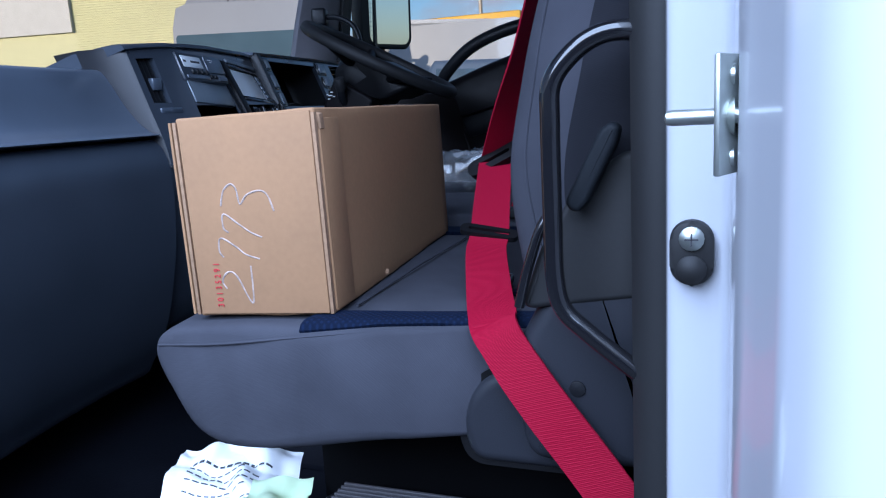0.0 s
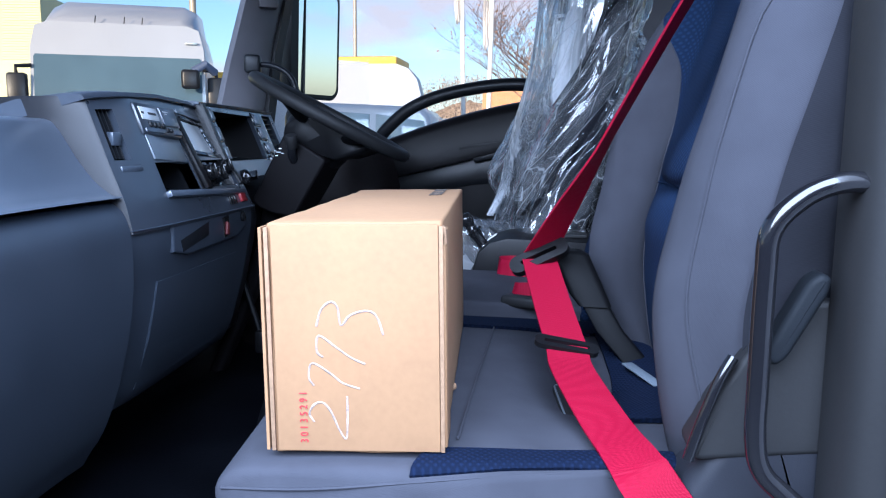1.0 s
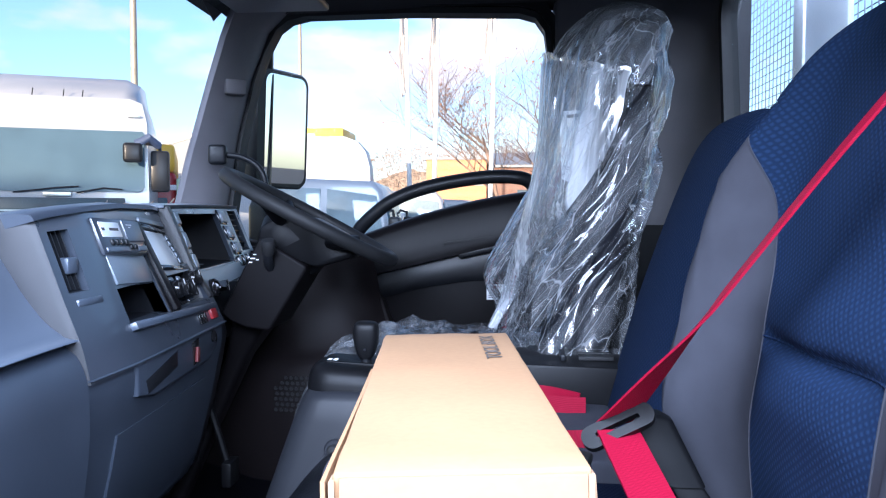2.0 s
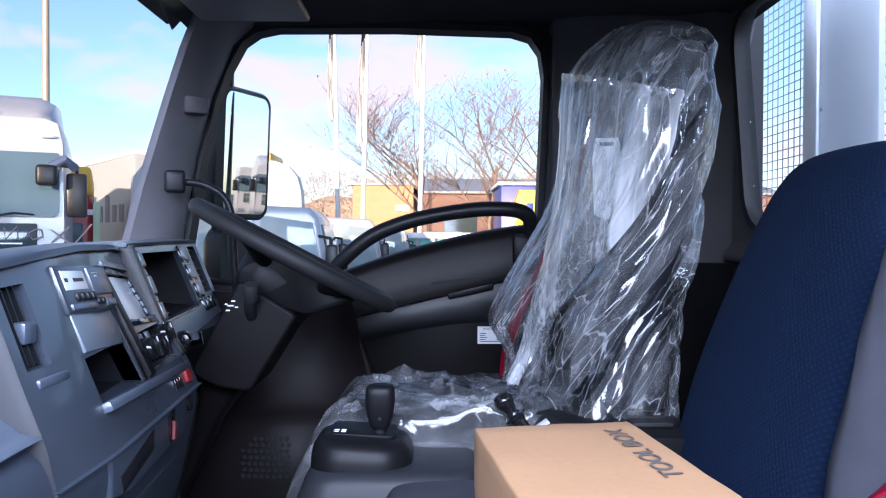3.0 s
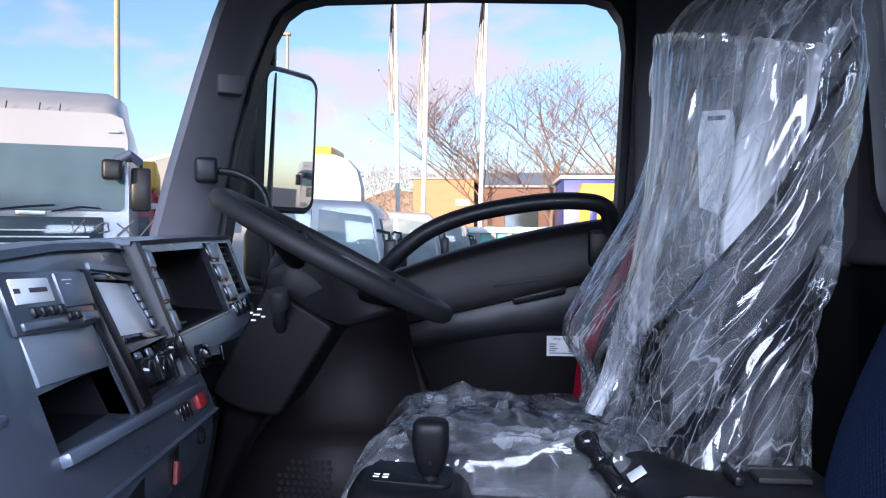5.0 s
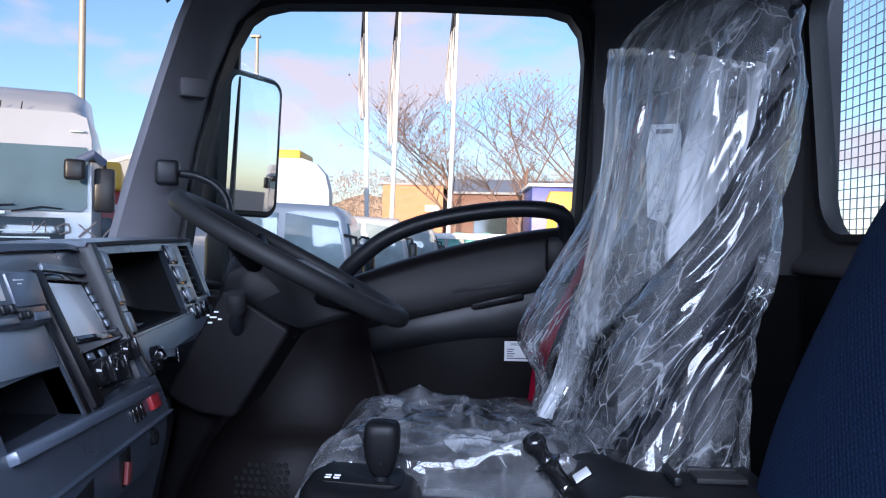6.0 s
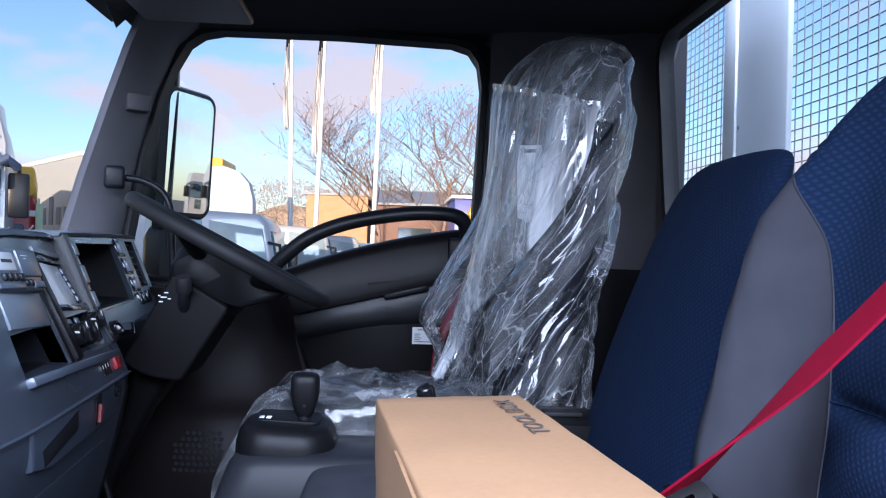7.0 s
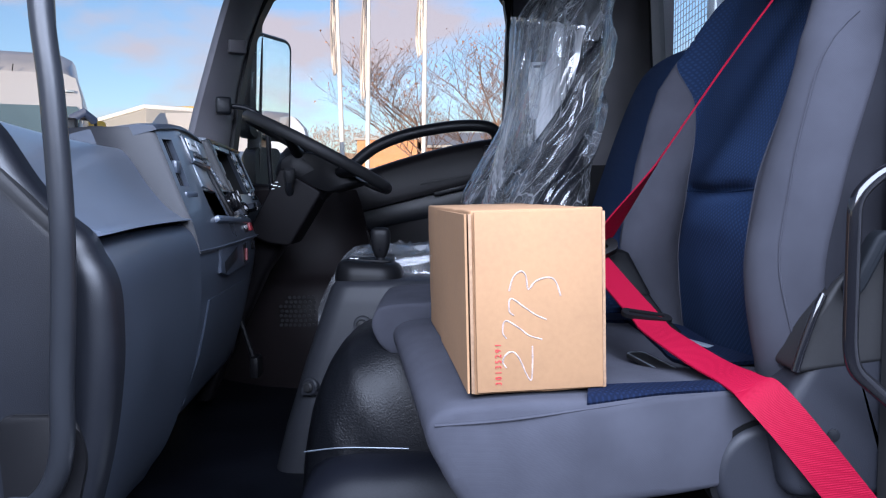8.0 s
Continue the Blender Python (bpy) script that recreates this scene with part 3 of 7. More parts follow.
part("door_handle", box((-0.515, 2.672, 1.508), (-0.385, 2.70, 1.530), 0.006, m=Matrix.Translation((-0.45, 2.68, 1.52)) @ pose(0, 0, 0, 0, -13, 0) @ Matrix.Translation((0.45, -2.68, -1.52))), TRIM, door, "black inner door handle")
arch = smooth_path([(-0.835, 2.668, 1.555), (-0.800, 2.655, 1.60), (-0.715, 2.645, 1.668), (-0.60, 2.642, 1.712), (-0.45, 2.642, 1.738), (-0.345, 2.644, 1.740), (-0.300, 2.650, 1.726), (-0.286, 2.662, 1.695), (-0.286, 2.678, 1.645)], 7)
part("grab_rail", tube(arch, 0.017, 12, flat=(0.019, 0.021)), TRIM, door, "arched black grab rail over the window sill")
part("rail_end", box((-0.335, 2.655, 1.585), (-0.262, 2.70, 1.675), 0.012), BROWN, door)
part("pull_recess", prism([(-0.560, 1.535), (-0.555, 1.545), (-0.385, 1.568), (-0.380, 1.562)], "y", 2.6655, 2.6725, 0.001), BLACKP, door, "dark pull slot")
lab = part("label", box((-0.428, 2.7015, 1.368), (-0.350, 2.7075, 1.416), 0.0), PAPER, door, "white printed speed limiter sticker")
text_mesh("SPEED LIMITER", 0.0075, pose(-0.389, 2.7012, 1.409, 90, 0, 0), INKBAR, "lettering", lab)
for i in range(5):
    w = (0.018, 0.014, 0.02, 0.016, 0.055)[i]
    part("print_bar", box((-0.422, 2.7008, 1.396 - i * 0.0055), (-0.422 + w, 2.7014, 1.398 - i * 0.0055)), INKBAR, lab, smooth=False)
    if i < 4:
        part("print_bar", box((-0.376, 2.7008, 1.396 - i * 0.0055), (-0.357, 2.7014, 1.398 - i * 0.0055)), INKBAR, lab, smooth=False)

# front pillar, driver side
rings = []
for f, r in (((-1.382, 1.55), (-1.258, 1.55)), ((-1.358, 1.631), (-1.242, 1.672)), ((-1.313, 1.80), (-1.207, 1.88)), ((-1.246, 2.02), (-1.162, 2.05)), ((-1.204, 2.15), (-1.106, 2.19)), ((-1.172, 2.23), (-1.04, 2.255)), ((-1.14, 2.29), (-1.0, 2.30))):
    rings.append([Vector((f[0], 2.552, f[1])), Vector((f[0] + 0.022, 2.545, f[1])), Vector(((f[0] + r[0]) / 2, 2.575, (f[1] + r[1]) / 2)), Vector((r[0] - 0.012, 2.625, r[1])), Vector((r[0], 2.665, r[1])),
                  Vector((r[0], 2.76, r[1])), Vector((f[0] + 0.03, 2.76, f[1])), Vector((f[0] - 0.02, 2.60, f[1]))])
pillar = part("pillar_front", loft(rings), PILLAR, angle=50)
tagged(pillar, "grey plastic windscreen pillar on the driver side", "pillar", kind="structure")
pad = part("clip_recess", box((-1.208, 2.575, 1.985), (-1.148, 2.625, 2.030), 0.006, m=Matrix.Translation((-1.184, 2.606, 2.0)) @ pose(0, 0, 0, 0, 0, 30) @ Matrix.Translation((1.18, -2.6, -2.0))), PILLARR, pillar)
# front wall below the windscreen and windscreen
wall = part("wall_front", prism([(-1.55, 0.80), (-1.50, 0.80), (-1.40, 1.52), (-1.46, 1.52)], "y", 0.74, 2.76), TRIM)
tagged(wall, "dark cab bulkhead under the windscreen", "wall", kind="structure")
ws = thing("window_1", "large clear laminated windscreen", "windscreen", kind="structure")
rr = []
for y in (0.86, 1.1, 1.45, 1.8, 2.2, 2.45, 2.56):
    bow = 0.05 * (1 - ((y - 1.71) / 0.85) ** 2)
    rr.append([Vector((-1.40 - bow, y, 1.50)), Vector((-1.40 - bow + 0.245, y, 2.27)), Vector((-1.406 - bow + 0.245, y, 2.27)), Vector((-1.406 - bow, y, 1.50))])
g = part("pane", loft(rr), GLASS, ws, "clear windscreen glass")
g.visible_shadow = False
part("header", prism([(-1.26, 2.225), (-1.10, 2.255), (-1.08, 2.30), (-1.28, 2.30)], "y", 0.80, 2.62, 0.004), HEAD, ws)

# rear corner trim, rear wall with its window
corner = [(-0.232, 2.735), (-0.228, 2.688), (-0.205, 2.672), (-0.10, 2.655), (0.03, 2.645), (0.12, 2.622), (0.185, 2.575), (0.210, 2.545), (0.2152, 2.532)]
outer = [(0.29, 2.532), (0.29, 2.77), (-0.232, 2.77)]
cpil = part("pillar_rear", prism([(v.x, v.y) for v in smooth_path([(a, b, 0) for a, b in corner], 3)] + outer, "z", 0.86, 2.30), PILLARR, angle=30)
tagged(cpil, "grey moulded rear corner trim of the cab", "pillar", kind="structure")
low_in = [(a - 0.004 * (1 if a < 0.2 else 0), b - 0.006) for a, b in corner]
part("lower_trim", prism([(v.x, v.y) for v in smooth_path([(a, b, 0) for a, b in low_in], 3)] + [(0.28, 2.509), (0.28, 2.70), (-0.236, 2.70)], "z", 0.865, 1.600), BLACKP, cpil, "black lower corner trim", angle=30)


def rear_outline(w, h, r):
    """The rear window: its driver-side edge leans outwards to the top."""
    return [(y + 1.62 + (0.085 + 0.18 * z if y > 0 else 0), z + 1.955) for y, z in round_rect(w, h, r, 5)]


RW = rear_outline(1.56, 0.56, 0.09)
RWO = [(y + 1.62, z + 1.60) for y, z in [(0.912, 0.70)] * 6 + [(-0.88, 0.70)] * 6 + [(-0.88, -0.80)] * 6 + [(0.912, -0.80)] * 6]
rr = [[Vector((x, u, v)) for u, v in pts] for pts, x in ((RW, 0.215), (RWO, 0.215), (RWO, 0.29), (RW, 0.248), (RW, 0.215))]
bm = loft(rr, caps=False)
bmesh.ops.remove_doubles(bm, verts=bm.verts, dist=1e-5)
wrear = part("wall_rear", bm, PILLARR)
tagged(wrear, "dark grey rear wall of the cab with a wide window", "wall", kind="structure")
part("lower_trim", box((0.206, 0.76, 0.865), (0.2135, 2.508, 1.600), 0.003), BLACKP, wrear, "black lower trim panel")
part("trim_ledge", prism(rounded([(0.212, 1.600), (0.190, 1.606), (0.186, 1.622), (0.212, 1.660)], 0.008), "y", 0.76, 2.52), PILLARR, wrear)
rw = thing("window_2", "rear cab window in a black rubber frame", "window", kind="structure")
RWI = rear_outline(1.53, 0.53, 0.08)
rr = [[Vector((x, u, v)) for u, v in pts] for pts, x in ((RWI, 0.203), (RW, 0.200), (RW, 0.250), (RWI, 0.228), (RWI, 0.203))]
bm = loft(rr, caps=False)
bmesh.ops.remove_doubles(bm, verts=bm.verts, dist=1e-5)
part("window_frame", bm, RUBBER, rw)
g = part("pane", prism(RWI, "x", 0.229, 0.233), GLASS, rw, smooth=False)
g.visible_shadow = False

# passenger-side door jamb, white paint
plan = [(0.036, 0.825), (0.034, 0.790), (0.0262, 0.777), (0.0285, 0.769), (0.034, 0.7655), (0.062, 0.763), (0.0675, 0.758), (0.0700, 0.749), (0.0705, 0.606), (0.074, 0.596), (0.078, 0.580), (0.0845, 0.556), (0.088, 0.540), (0.095, 0.533), (0.100, 0.522), (0.115, 0.517), (0.60, 0.517), (0.60, 0.83), (0.10, 0.83)]
jamb = part("pillar_door", prism(plan, "z", 0.45, 2.35), WHITE, angle=50)
tagged(jamb, "white painted door pillar with stepped shut face", "pillar", kind="structure")
part("door_seal", prism([(-0.004, 0.835), (0.000, 0.795), (0.020, 0.781), (0.034, 0.786), (0.05, 0.80), (0.04, 0.86)], "z", 0.45, 2.30), RUBBER, jamb, "dark rubber door weatherstrip", angle=60)
part("wall_side", prism([(0.04, 0.80), (0.30, 0.80), (0.30, 0.86), (0.045, 0.86)], "z", 0.45, 2.30), PILLAR, jamb)
sillp = part("door_sill", box((-1.30, 0.70, 0.70), (0.10, 0.82, 0.865), 0.012), TRIM)
tagged(sillp, "black plastic step sill under the open doorway", "sill", kind="structure")

striker = thing("door_striker", "zinc plated door striker screwed to the white door pillar", "striker")
part("plate", box((-0.0017, -0.017, -0.030), (0.0017, 0.017, 0.030), 0.0012, m=pose(0.0664, 0.634, 1.4615, 0, 0, -22)), STEEL, striker)
part("pin", lathe([(0.0042, -0.002), (0.0042, 0.030), (0.0036, 0.033), (0.001, 0.034)], aim((0.0685, 0.634, 1.461), (-0.98, 0.02, 0.0)), 14), STEEL, striker)
part("collar", lathe([(0.010, 0.0), (0.008, 0.004), (0.005, 0.009)], aim((0.0685, 0.634, 1.461), (-1, 0, 0)), 14), STEEL, striker)
for z in (1.440, 1.481):
    part("screw", lathe([(0.005, 0), (0.005, 0.002), (0.002, 0.0035)], aim((0.0685, 0.634, z), (-1, 0, 0)), 10), STEEL, striker)
sw = thing("door_switch", "black rubber door light switch fixed with a cross-head screw", "switch")
o = [(u, v) for u, v in round_rect(0.026, 0.041, 0.0125, 6)]
mm = Matrix.Translation((0.0446, 0.7650, 1.3645)) @ pose(0, 0, 0, 90, 0, 0) @ Matrix.Diagonal((1.13, 1.13, 1.13, 1))
bm = prism(o, "z", -0.002, 0.008, 0.003)
bmesh.ops.transform(bm, matrix=mm, verts=bm.verts)
part("boot", bm, RUBBER, sw)
part("plunger", lathe([(0.009, 0.006), (0.009, 0.011), (0.006, 0.014), (0.001, 0.015)], mm @ Matrix.Translation((0, -0.0095, 0)), 16), RUBBER, sw)
part("screw", lathe([(0.0075, 0.006), (0.0075, 0.010), (0.004, 0.0125), (0.001, 0.013)], mm @ Matrix.Translation((0, 0.0095, 0)), 16), STEEL, sw, "cross-head steel screw")
part("slot", box((-0.004, 0.0090, 0.0124), (0.004, 0.0100, 0.0134), m=mm), INKBAR, sw)
part("slot", box((-0.0005, 0.0055, 0.0124), (0.0005, 0.0135, 0.0134), m=mm), INKBAR, sw)

# ---------- seats ----------
def seat_back(y0, zlo, zhi, half, base, lean, seam, tip, name_parent, thick=0.11, bolster=0.035, fold=None, mats=(BLUEF, GREYF), topw=0.55, prof=None, skew=0.0, seams=None):
    """A shaped backrest: blue middle panel between two bolsters, seam lines at +-seam up to the height tip."""
    zs = list(np.linspace(zlo, zhi, 90))

    def half_at(z):
        t = max(0.0, (z - (tip - 0.10)) / (zhi - tip + 0.10))
        low = max(0.0, (zlo + 0.05 - z) / 0.05)
        return half * (1 - (1 - topw) * t ** 1.6 - 0.05 * low)

    def seam_at(z, side=1):
        w = half_at(z)
        if seams:
            line_ = smooth_path([(a, b, 0) for a, b in zip(*seams[0 if side > 0 else 1])], 6)
            return min(w * 0.998, float(np.interp(z, [v.x for v in line_], [v.y for v in line_])))
        t = max(0.0, min(1.0, (z - (tip - 0.17)) / 0.17))
        return min(w * 0.998, seam + (w - seam) * t ** 1.7)

    line = None if prof is None else smooth_path([(a, b, 0) for a, b in zip(*prof)], 12)
    pz, px = (None, None) if prof is None else ([v.x for v in line], [v.y for v in line])

    def front(y, z):
        w = half_at(z)
        u = abs(y) / w
        x = base + lean * (z - zlo) if prof is None else float(np.interp(z, pz, px)) - skew * min(y, 0.0)
        far = prof is not None and y > 0
        b = math.exp(-((u - 0.78) / (0.14 if far else 0.17)) ** 2) * bolster * (1.75 if far else 1) * (1 - max(0, (z - tip + 0.06) / 0.2) if z > tip - 0.06 else 1)
        edge = max(0.0, (u - 0.86) / 0.14)
        x += -b + 0.045 * edge ** 2
        x += 0.035 * max(0.0, (z - zhi + 0.06) / 0.06) ** 2
        lim = seam_at(z, 1 if y > 0 else -1) / w if fold else 1
        if fold and u < lim:
            x += (1 - (u / lim) ** 4) * ( 0.016 * math.exp(-((z - fold - 0.01 * u) / 0.008) ** 2) - 0.010 * math.exp(-((z - fold + 0.04) / 0.035) ** 2) - 0.006 * math.exp(-((z - fold - 0.04) / 0.03) ** 2))
        x += 0.003 * noise.noise(Vector((y * 9, z * 9, 3.0)))
        return x

    def panel(lo, hi, cols, name, material, label):
        bm = bmesh.new()
        rows = []
        for z in zs:
            a, b = lo(z), hi(z)
            rows.append([bm.verts.new((front(a + (b - a) * k / cols, z), y0 + a + (b - a) * k / cols, z)) for k in range(cols + 1)])
        for r0, r1 in zip(rows, rows[1:]):
            for k in range(cols):
                if (r0[k].co - r0[k + 1].co).length > 1e-4 or (r1[k].co - r1[k + 1].co).length > 1e-4:
                    bm.faces.new((r0[k], r0[k + 1], r1[k + 1], r1[k]))
        return part(name, bm, material, name_parent, label, angle=180)
    panel(lambda z: -seam_at(z, -1), seam_at, 26, "centre_panel", mats[0], "navy blue patterned cloth panel")
    for s, nm in ((-1, "bolster"), (1, "bolster")):
        panel((lambda z: -half_at(z)) if s < 0 else seam_at, (lambda z: -seam_at(z, -1)) if s < 0 else half_at, 10, nm, mats[1], "plain grey cloth side bolster")
    for s in (-1, 1):
        pts = [Vector((front(s * seam_at(z, s), z) - 0.0006, y0 + s * seam_at(z, s), z)) for z in zs[:70]]
        part("seam", tube(pts, 0.0011, 6), mats[1], name_parent)
    if fold:
        pts = [Vector((front(u, fold + abs(u) * 0.04) - 0.001, y0 + u, fold + abs(u) * 0.04)) for u in np.linspace(-seam_at(fold, -1), seam_at(fold), 12)]
        part("fold_stitch", tube(pts, 0.0012, 6), mats[0], name_parent)
    # sides and rear shell
    rings = []
    for z in zs:
        w = half_at(z)
        xf = front(w, z)
        xb = base + lean * (z - zlo) + thick + (0.03 if prof else 0)
        rings.append([Vector((xf, y0 - w, z)), Vector((xf + 0.02, y0 - w - 0.004, z)), Vector((xb - 0.03, y0 - w, z)), Vector((xb, y0 - w * 0.9, z)), Vector((xb + 0.01, y0, z)), Vector((xb, y0 + w * 0.9, z)), Vector((xb - 0.03, y0 + w, z)), Vector((xf + 0.02, y0 + w + 0.004, z)), Vector((xf, y0 + w, z))])
    bm = loft(rings, closed=False)
    top = [v for v in bm.verts if abs(v.co.z - zhi) < 1e-5]
    bm.faces.new(top)
    part("shell", bm, SHELLF, name_parent, "dark grey cloth side and rear shell, toned for shade", angle=70)
    return front, half_at


pseat = thing("passenger_seat", "grey and navy blue cloth passenger seat with raised bolsters", "seat", group="cab seats")
cush = [(-0.492, 1.195), (-0.506, 1.235), (-0.490, 1.257), (-0.450, 1.266), (-0.36, 1.269), (-0.22, 1.269), (-0.09, 1.266), (-0.045, 1.25), (-0.045, 1.17), (-0.25, 1.148), (-0.39, 1.132), (-0.458, 1.146)]


def cushion_lie(x, y, f):
    """How the passenger cushion departs from a straight block: its door side draws in to the rear, its top sags there."""
    dy = float(np.interp(x, [-0.42, -0.326, -0.22, -0.15, -0.05], [0.0, 0.008, 0.026, 0.046, 0.056])) * (1 - f) ** 2
    return dy, -0.036 * math.exp(-((x + 0.17) / 0.075) ** 2 - ((y - 1.14) / 0.13) ** 2)


def cushion(y0, y1, outline, name, material, parent, bul=0.012, skew=0.0, lie=None):
    """A padded block: the outline runs along x and z, its ends rolled over."""
    pr = [(v.x, v.y) for v in smooth_path([(u, v, 0) for u, v in outline], 7 if lie else 4, closed=True)]
    cx, cz = sum(p[0] for p in pr) / len(pr), sum(p[1] for p in pr) / len(pr)
    rr = []
    for y, d in ((0.0, 0.020), (0.003, 0.010), (0.008, 0.004), (0.016, 0.001), (0.03, 0.0), (0.12, 0.0), (0.21, 0.0), (0.30, 0.0), (0.39, 0.0), (0.48, 0.0), (0.57, 0.0), (0.66, 0.0), (0.75, 0.0), (0.86, 0.0), (1 - 0.03, 0.0), (1 - 0.016, 0.001), (1 - 0.008, 0.004), (1 - 0.003, 0.010), (1.0, 0.020)):
        ring = []
        for u, v in pr:
            w = Vector((cx - u, cz - v))
            w = w.normalized() * d
            mid = 1 - (2 * y - 1) ** 2
            ring.append(Vector((u + w.x + skew * (y1 - y0) * y * max(0.0, min(1.0, (-0.2 - u) / 0.25)), y0 + (y1 - y0) * y, v + w.y + (bul * mid if v > cz else 0) + 0.0015 * noise.noise(Vector((u * 14, y * 8, v * 14))))))
        rr.append(ring)
    bm = loft(rr)
    if lie:
        for x in np.linspace(-0.49, -0.06, 30):
            bmesh.ops.bisect_plane(bm, geom=bm.verts[:] + bm.edges[:] + bm.faces[:], plane_co=(x, 0, 0), plane_no=(1, 0, 0))
        for v in bm.verts:
            dy, dz = lie(v.co.x, v.co.y, (v.co.y - y0) / (y1 - y0))
            v.co += Vector((0, dy, dz if v.co.z > cz else 0.0))
    return part(name, bm, material, parent, angle=60)


cushion(0.828, 1.425, cush, "cushion", GREYF, pseat, 0.004, -0.125, cushion_lie)


def on_cushion(edge0, edge1, name, material, parent, label="", rows=10):
    """A sewn-on cloth strip that follows the cushion's top and rolls over its side; edges are lists of (x, y)."""
    bm, grid_ = bmesh.new(), []
    a, b = smooth_path([(x, y, 0) for x, y in edge0], 4), smooth_path([(x, y, 0) for x, y in edge1], 4)
    for p, q in zip(a, b):
        line = []
        for k in range(rows + 1):
            v = p.lerp(q, (k / rows) ** 1.6)
            f = (v.y - 0.828) / 0.597
            mid = 1 - (2 * f - 1) ** 2
            low = float(np.interp(f, [0.0, 0.003, 0.008, 0.016, 0.03], [0.0200, 0.010, 0.004, 0.001, 0.0]))
            far = float(np.interp(f, [0.97, 0.984, 0.992, 1.0], [0.0, 0.001, 0.004, 0.02]))
            dy, dz = cushion_lie(v.x, v.y, f)
            line.append(bm.verts.new((v.x, v.y + dy, 1.2705 + 0.004 * mid - low - far + dz + 0.0042)))
        grid_.append(line)
    for r0, r1 in zip(grid_, grid_[1:]):
        for k in range(rows):
            bm.faces.new((r0[k], r0[k + 1], r1[k + 1], r1[k]))
    r = bmesh.ops.extrude_face_region(bm, geom=bm.faces[:])
    bmesh.ops.translate(bm, vec=(0, 0.003, -0.006), verts=[v for v in r["geom"] if isinstance(v, bmesh.types.BMVert)])
    return part(name, bm, material, parent, label, angle=50)


on_cushion([(-0.327, 0.8298), (-0.275, 0.8316), (-0.225, 0.8335), (-0.171, 0.8322), (-0.10, 0.8305)], [(-0.318, 0.868), (-0.275, 0.868), (-0.225, 0.866), (-0.171, 0.862), (-0.10, 0.862)], "side_strip", BLUEC, pseat, "navy blue patterned cloth strip")
on_cushion([(-0.42, 1.345), (-0.30, 1.342), (-0.20, 1.338), (-0.10, 1.335)], [(-0.42, 1.418), (-0.30, 1.418), (-0.20, 1.418), (-0.10, 1.418)], "side_strip", BLUEC, pseat, "navy blue patterned cloth strip")
on_cushion([(-0.155, 0.96), (-0.15, 1.02), (-0.14, 1.08), (-0.14, 1.14), (-0.14, 1.2), (-0.155, 1.335)], [(-0.06, 0.96), (-0.06, 1.02), (-0.06, 1.08), (-0.06, 1.14), (-0.06, 1.2), (-0.06, 1.335)], "rear_strip", BLUEC, pseat, "navy blue patterned cloth strip")
part("seam", tube([(-0.295, 0.905, 1.2745), (-0.30, 1.1, 1.277), (-0.305, 1.335, 1.2755)], 0.0014, 6), GREYF, pseat)
part("seam", tube(smooth_path([(-0.496, 0.8295, 1.243), (-0.415, 0.8275, 1.2495), (-0.327, 0.8385, 1.258), (-0.225, 0.8580, 1.2655), (-0.171, 0.8705, 1.2630), (-0.10, 0.883, 1.2555)], 5), 0.0016, 6), GREYF, pseat)
back_front, back_half = seat_back(1.130, 1.245, 1.855, 0.280, -0.150, 0.235, 0.145, 1.735, pseat, fold=1.497, bolster=0.040, skew=0.075, seams=(([1.24, 1.32, 1.42, 1.50, 1.59, 1.66, 1.72, 1.76, 1.79], [0.148, 0.120, 0.104, 0.112, 0.146, 0.171, 0.194, 0.222, 0.28]), ([1.24, 1.33, 1.42, 1.53, 1.62, 1.70, 1.78, 1.84], [0.150, 0.140, 0.138, 0.130, 0.140, 0.152, 0.165, 0.20])),
          prof=([1.2, 1.29, 1.40, 1.50, 1.60, 1.73, 1.86], [-0.050, -0.083, -0.100, -0.085, -0.058, -0.022, 0.012]))
line = smooth_path([(0.884, 1.70, 0), (0.884, 1.59, 0), (0.880, 1.51, 0), (0.877, 1.426, 0), (0.873, 1.354, 0), (0.871, 1.30, 0)], 6)
line = [(v.x, v.y) for v in line if abs(v.x - 1.130) < back_half(v.y)]
part("side_seam", tube([Vector((back_front(y - 1.130, z) - 0.0004, y, z)) for y, z in line], 0.0013, 6), GREYF, pseat)
hr = [[Vector((-0.025 + 0.10 * (z - 1.8) + dx, 1.015 + dy, z)) for dx, dy in ((-0.045 * s, -0.105 * s), (-0.056 * s, 0), (-0.045 * s, 0.105 * s), (0.05 * s, 0.105 * s), (0.06 * s, 0), (0.05 * s, -0.105 * s))] for z, s in ((1.80, 0.8), (1.815, 1.0), (1.90, 1.06), (1.98, 1.0), (2.005, 0.75))]
soft_block(hr, PLAINB, "headrest", pseat, "navy cloth headrest")
# hinge covers and recliner lever on the door side
sidec = rounded([(-0.164, 1.130), (-0.174, 1.170), (-0.166, 1.197), (-0.147, 1.219), (-0.120, 1.230), (-0.075, 1.232), (-0.040, 1.20), (-0.04, 1.130)], 0.02)
part("side_cover", pillow(sidec, 0.905, 0.866, 0.013), HINGE, pseat, "dark grey plastic seat side cover", angle=70)
part("cover_gap", prism([(-0.105 + (x + 0.105) * 1.09, 1.18 + (z - 1.18) * 1.09) for x, z in sidec], "y", 0.8735, 0.90), BLACKP, pseat, angle=60)
hinge = rounded([(-0.100, 1.150), (-0.118, 1.235), (-0.098, 1.280), (-0.068, 1.326), (-0.045, 1.350), (-0.022, 1.353), (0.03, 1.345), (0.03, 1.150)], 0.02)
part("hinge_cover", pillow(hinge, 0.895, 0.840, 0.018), HINGE, pseat, "grey plastic hinge cover with a screw", angle=70)
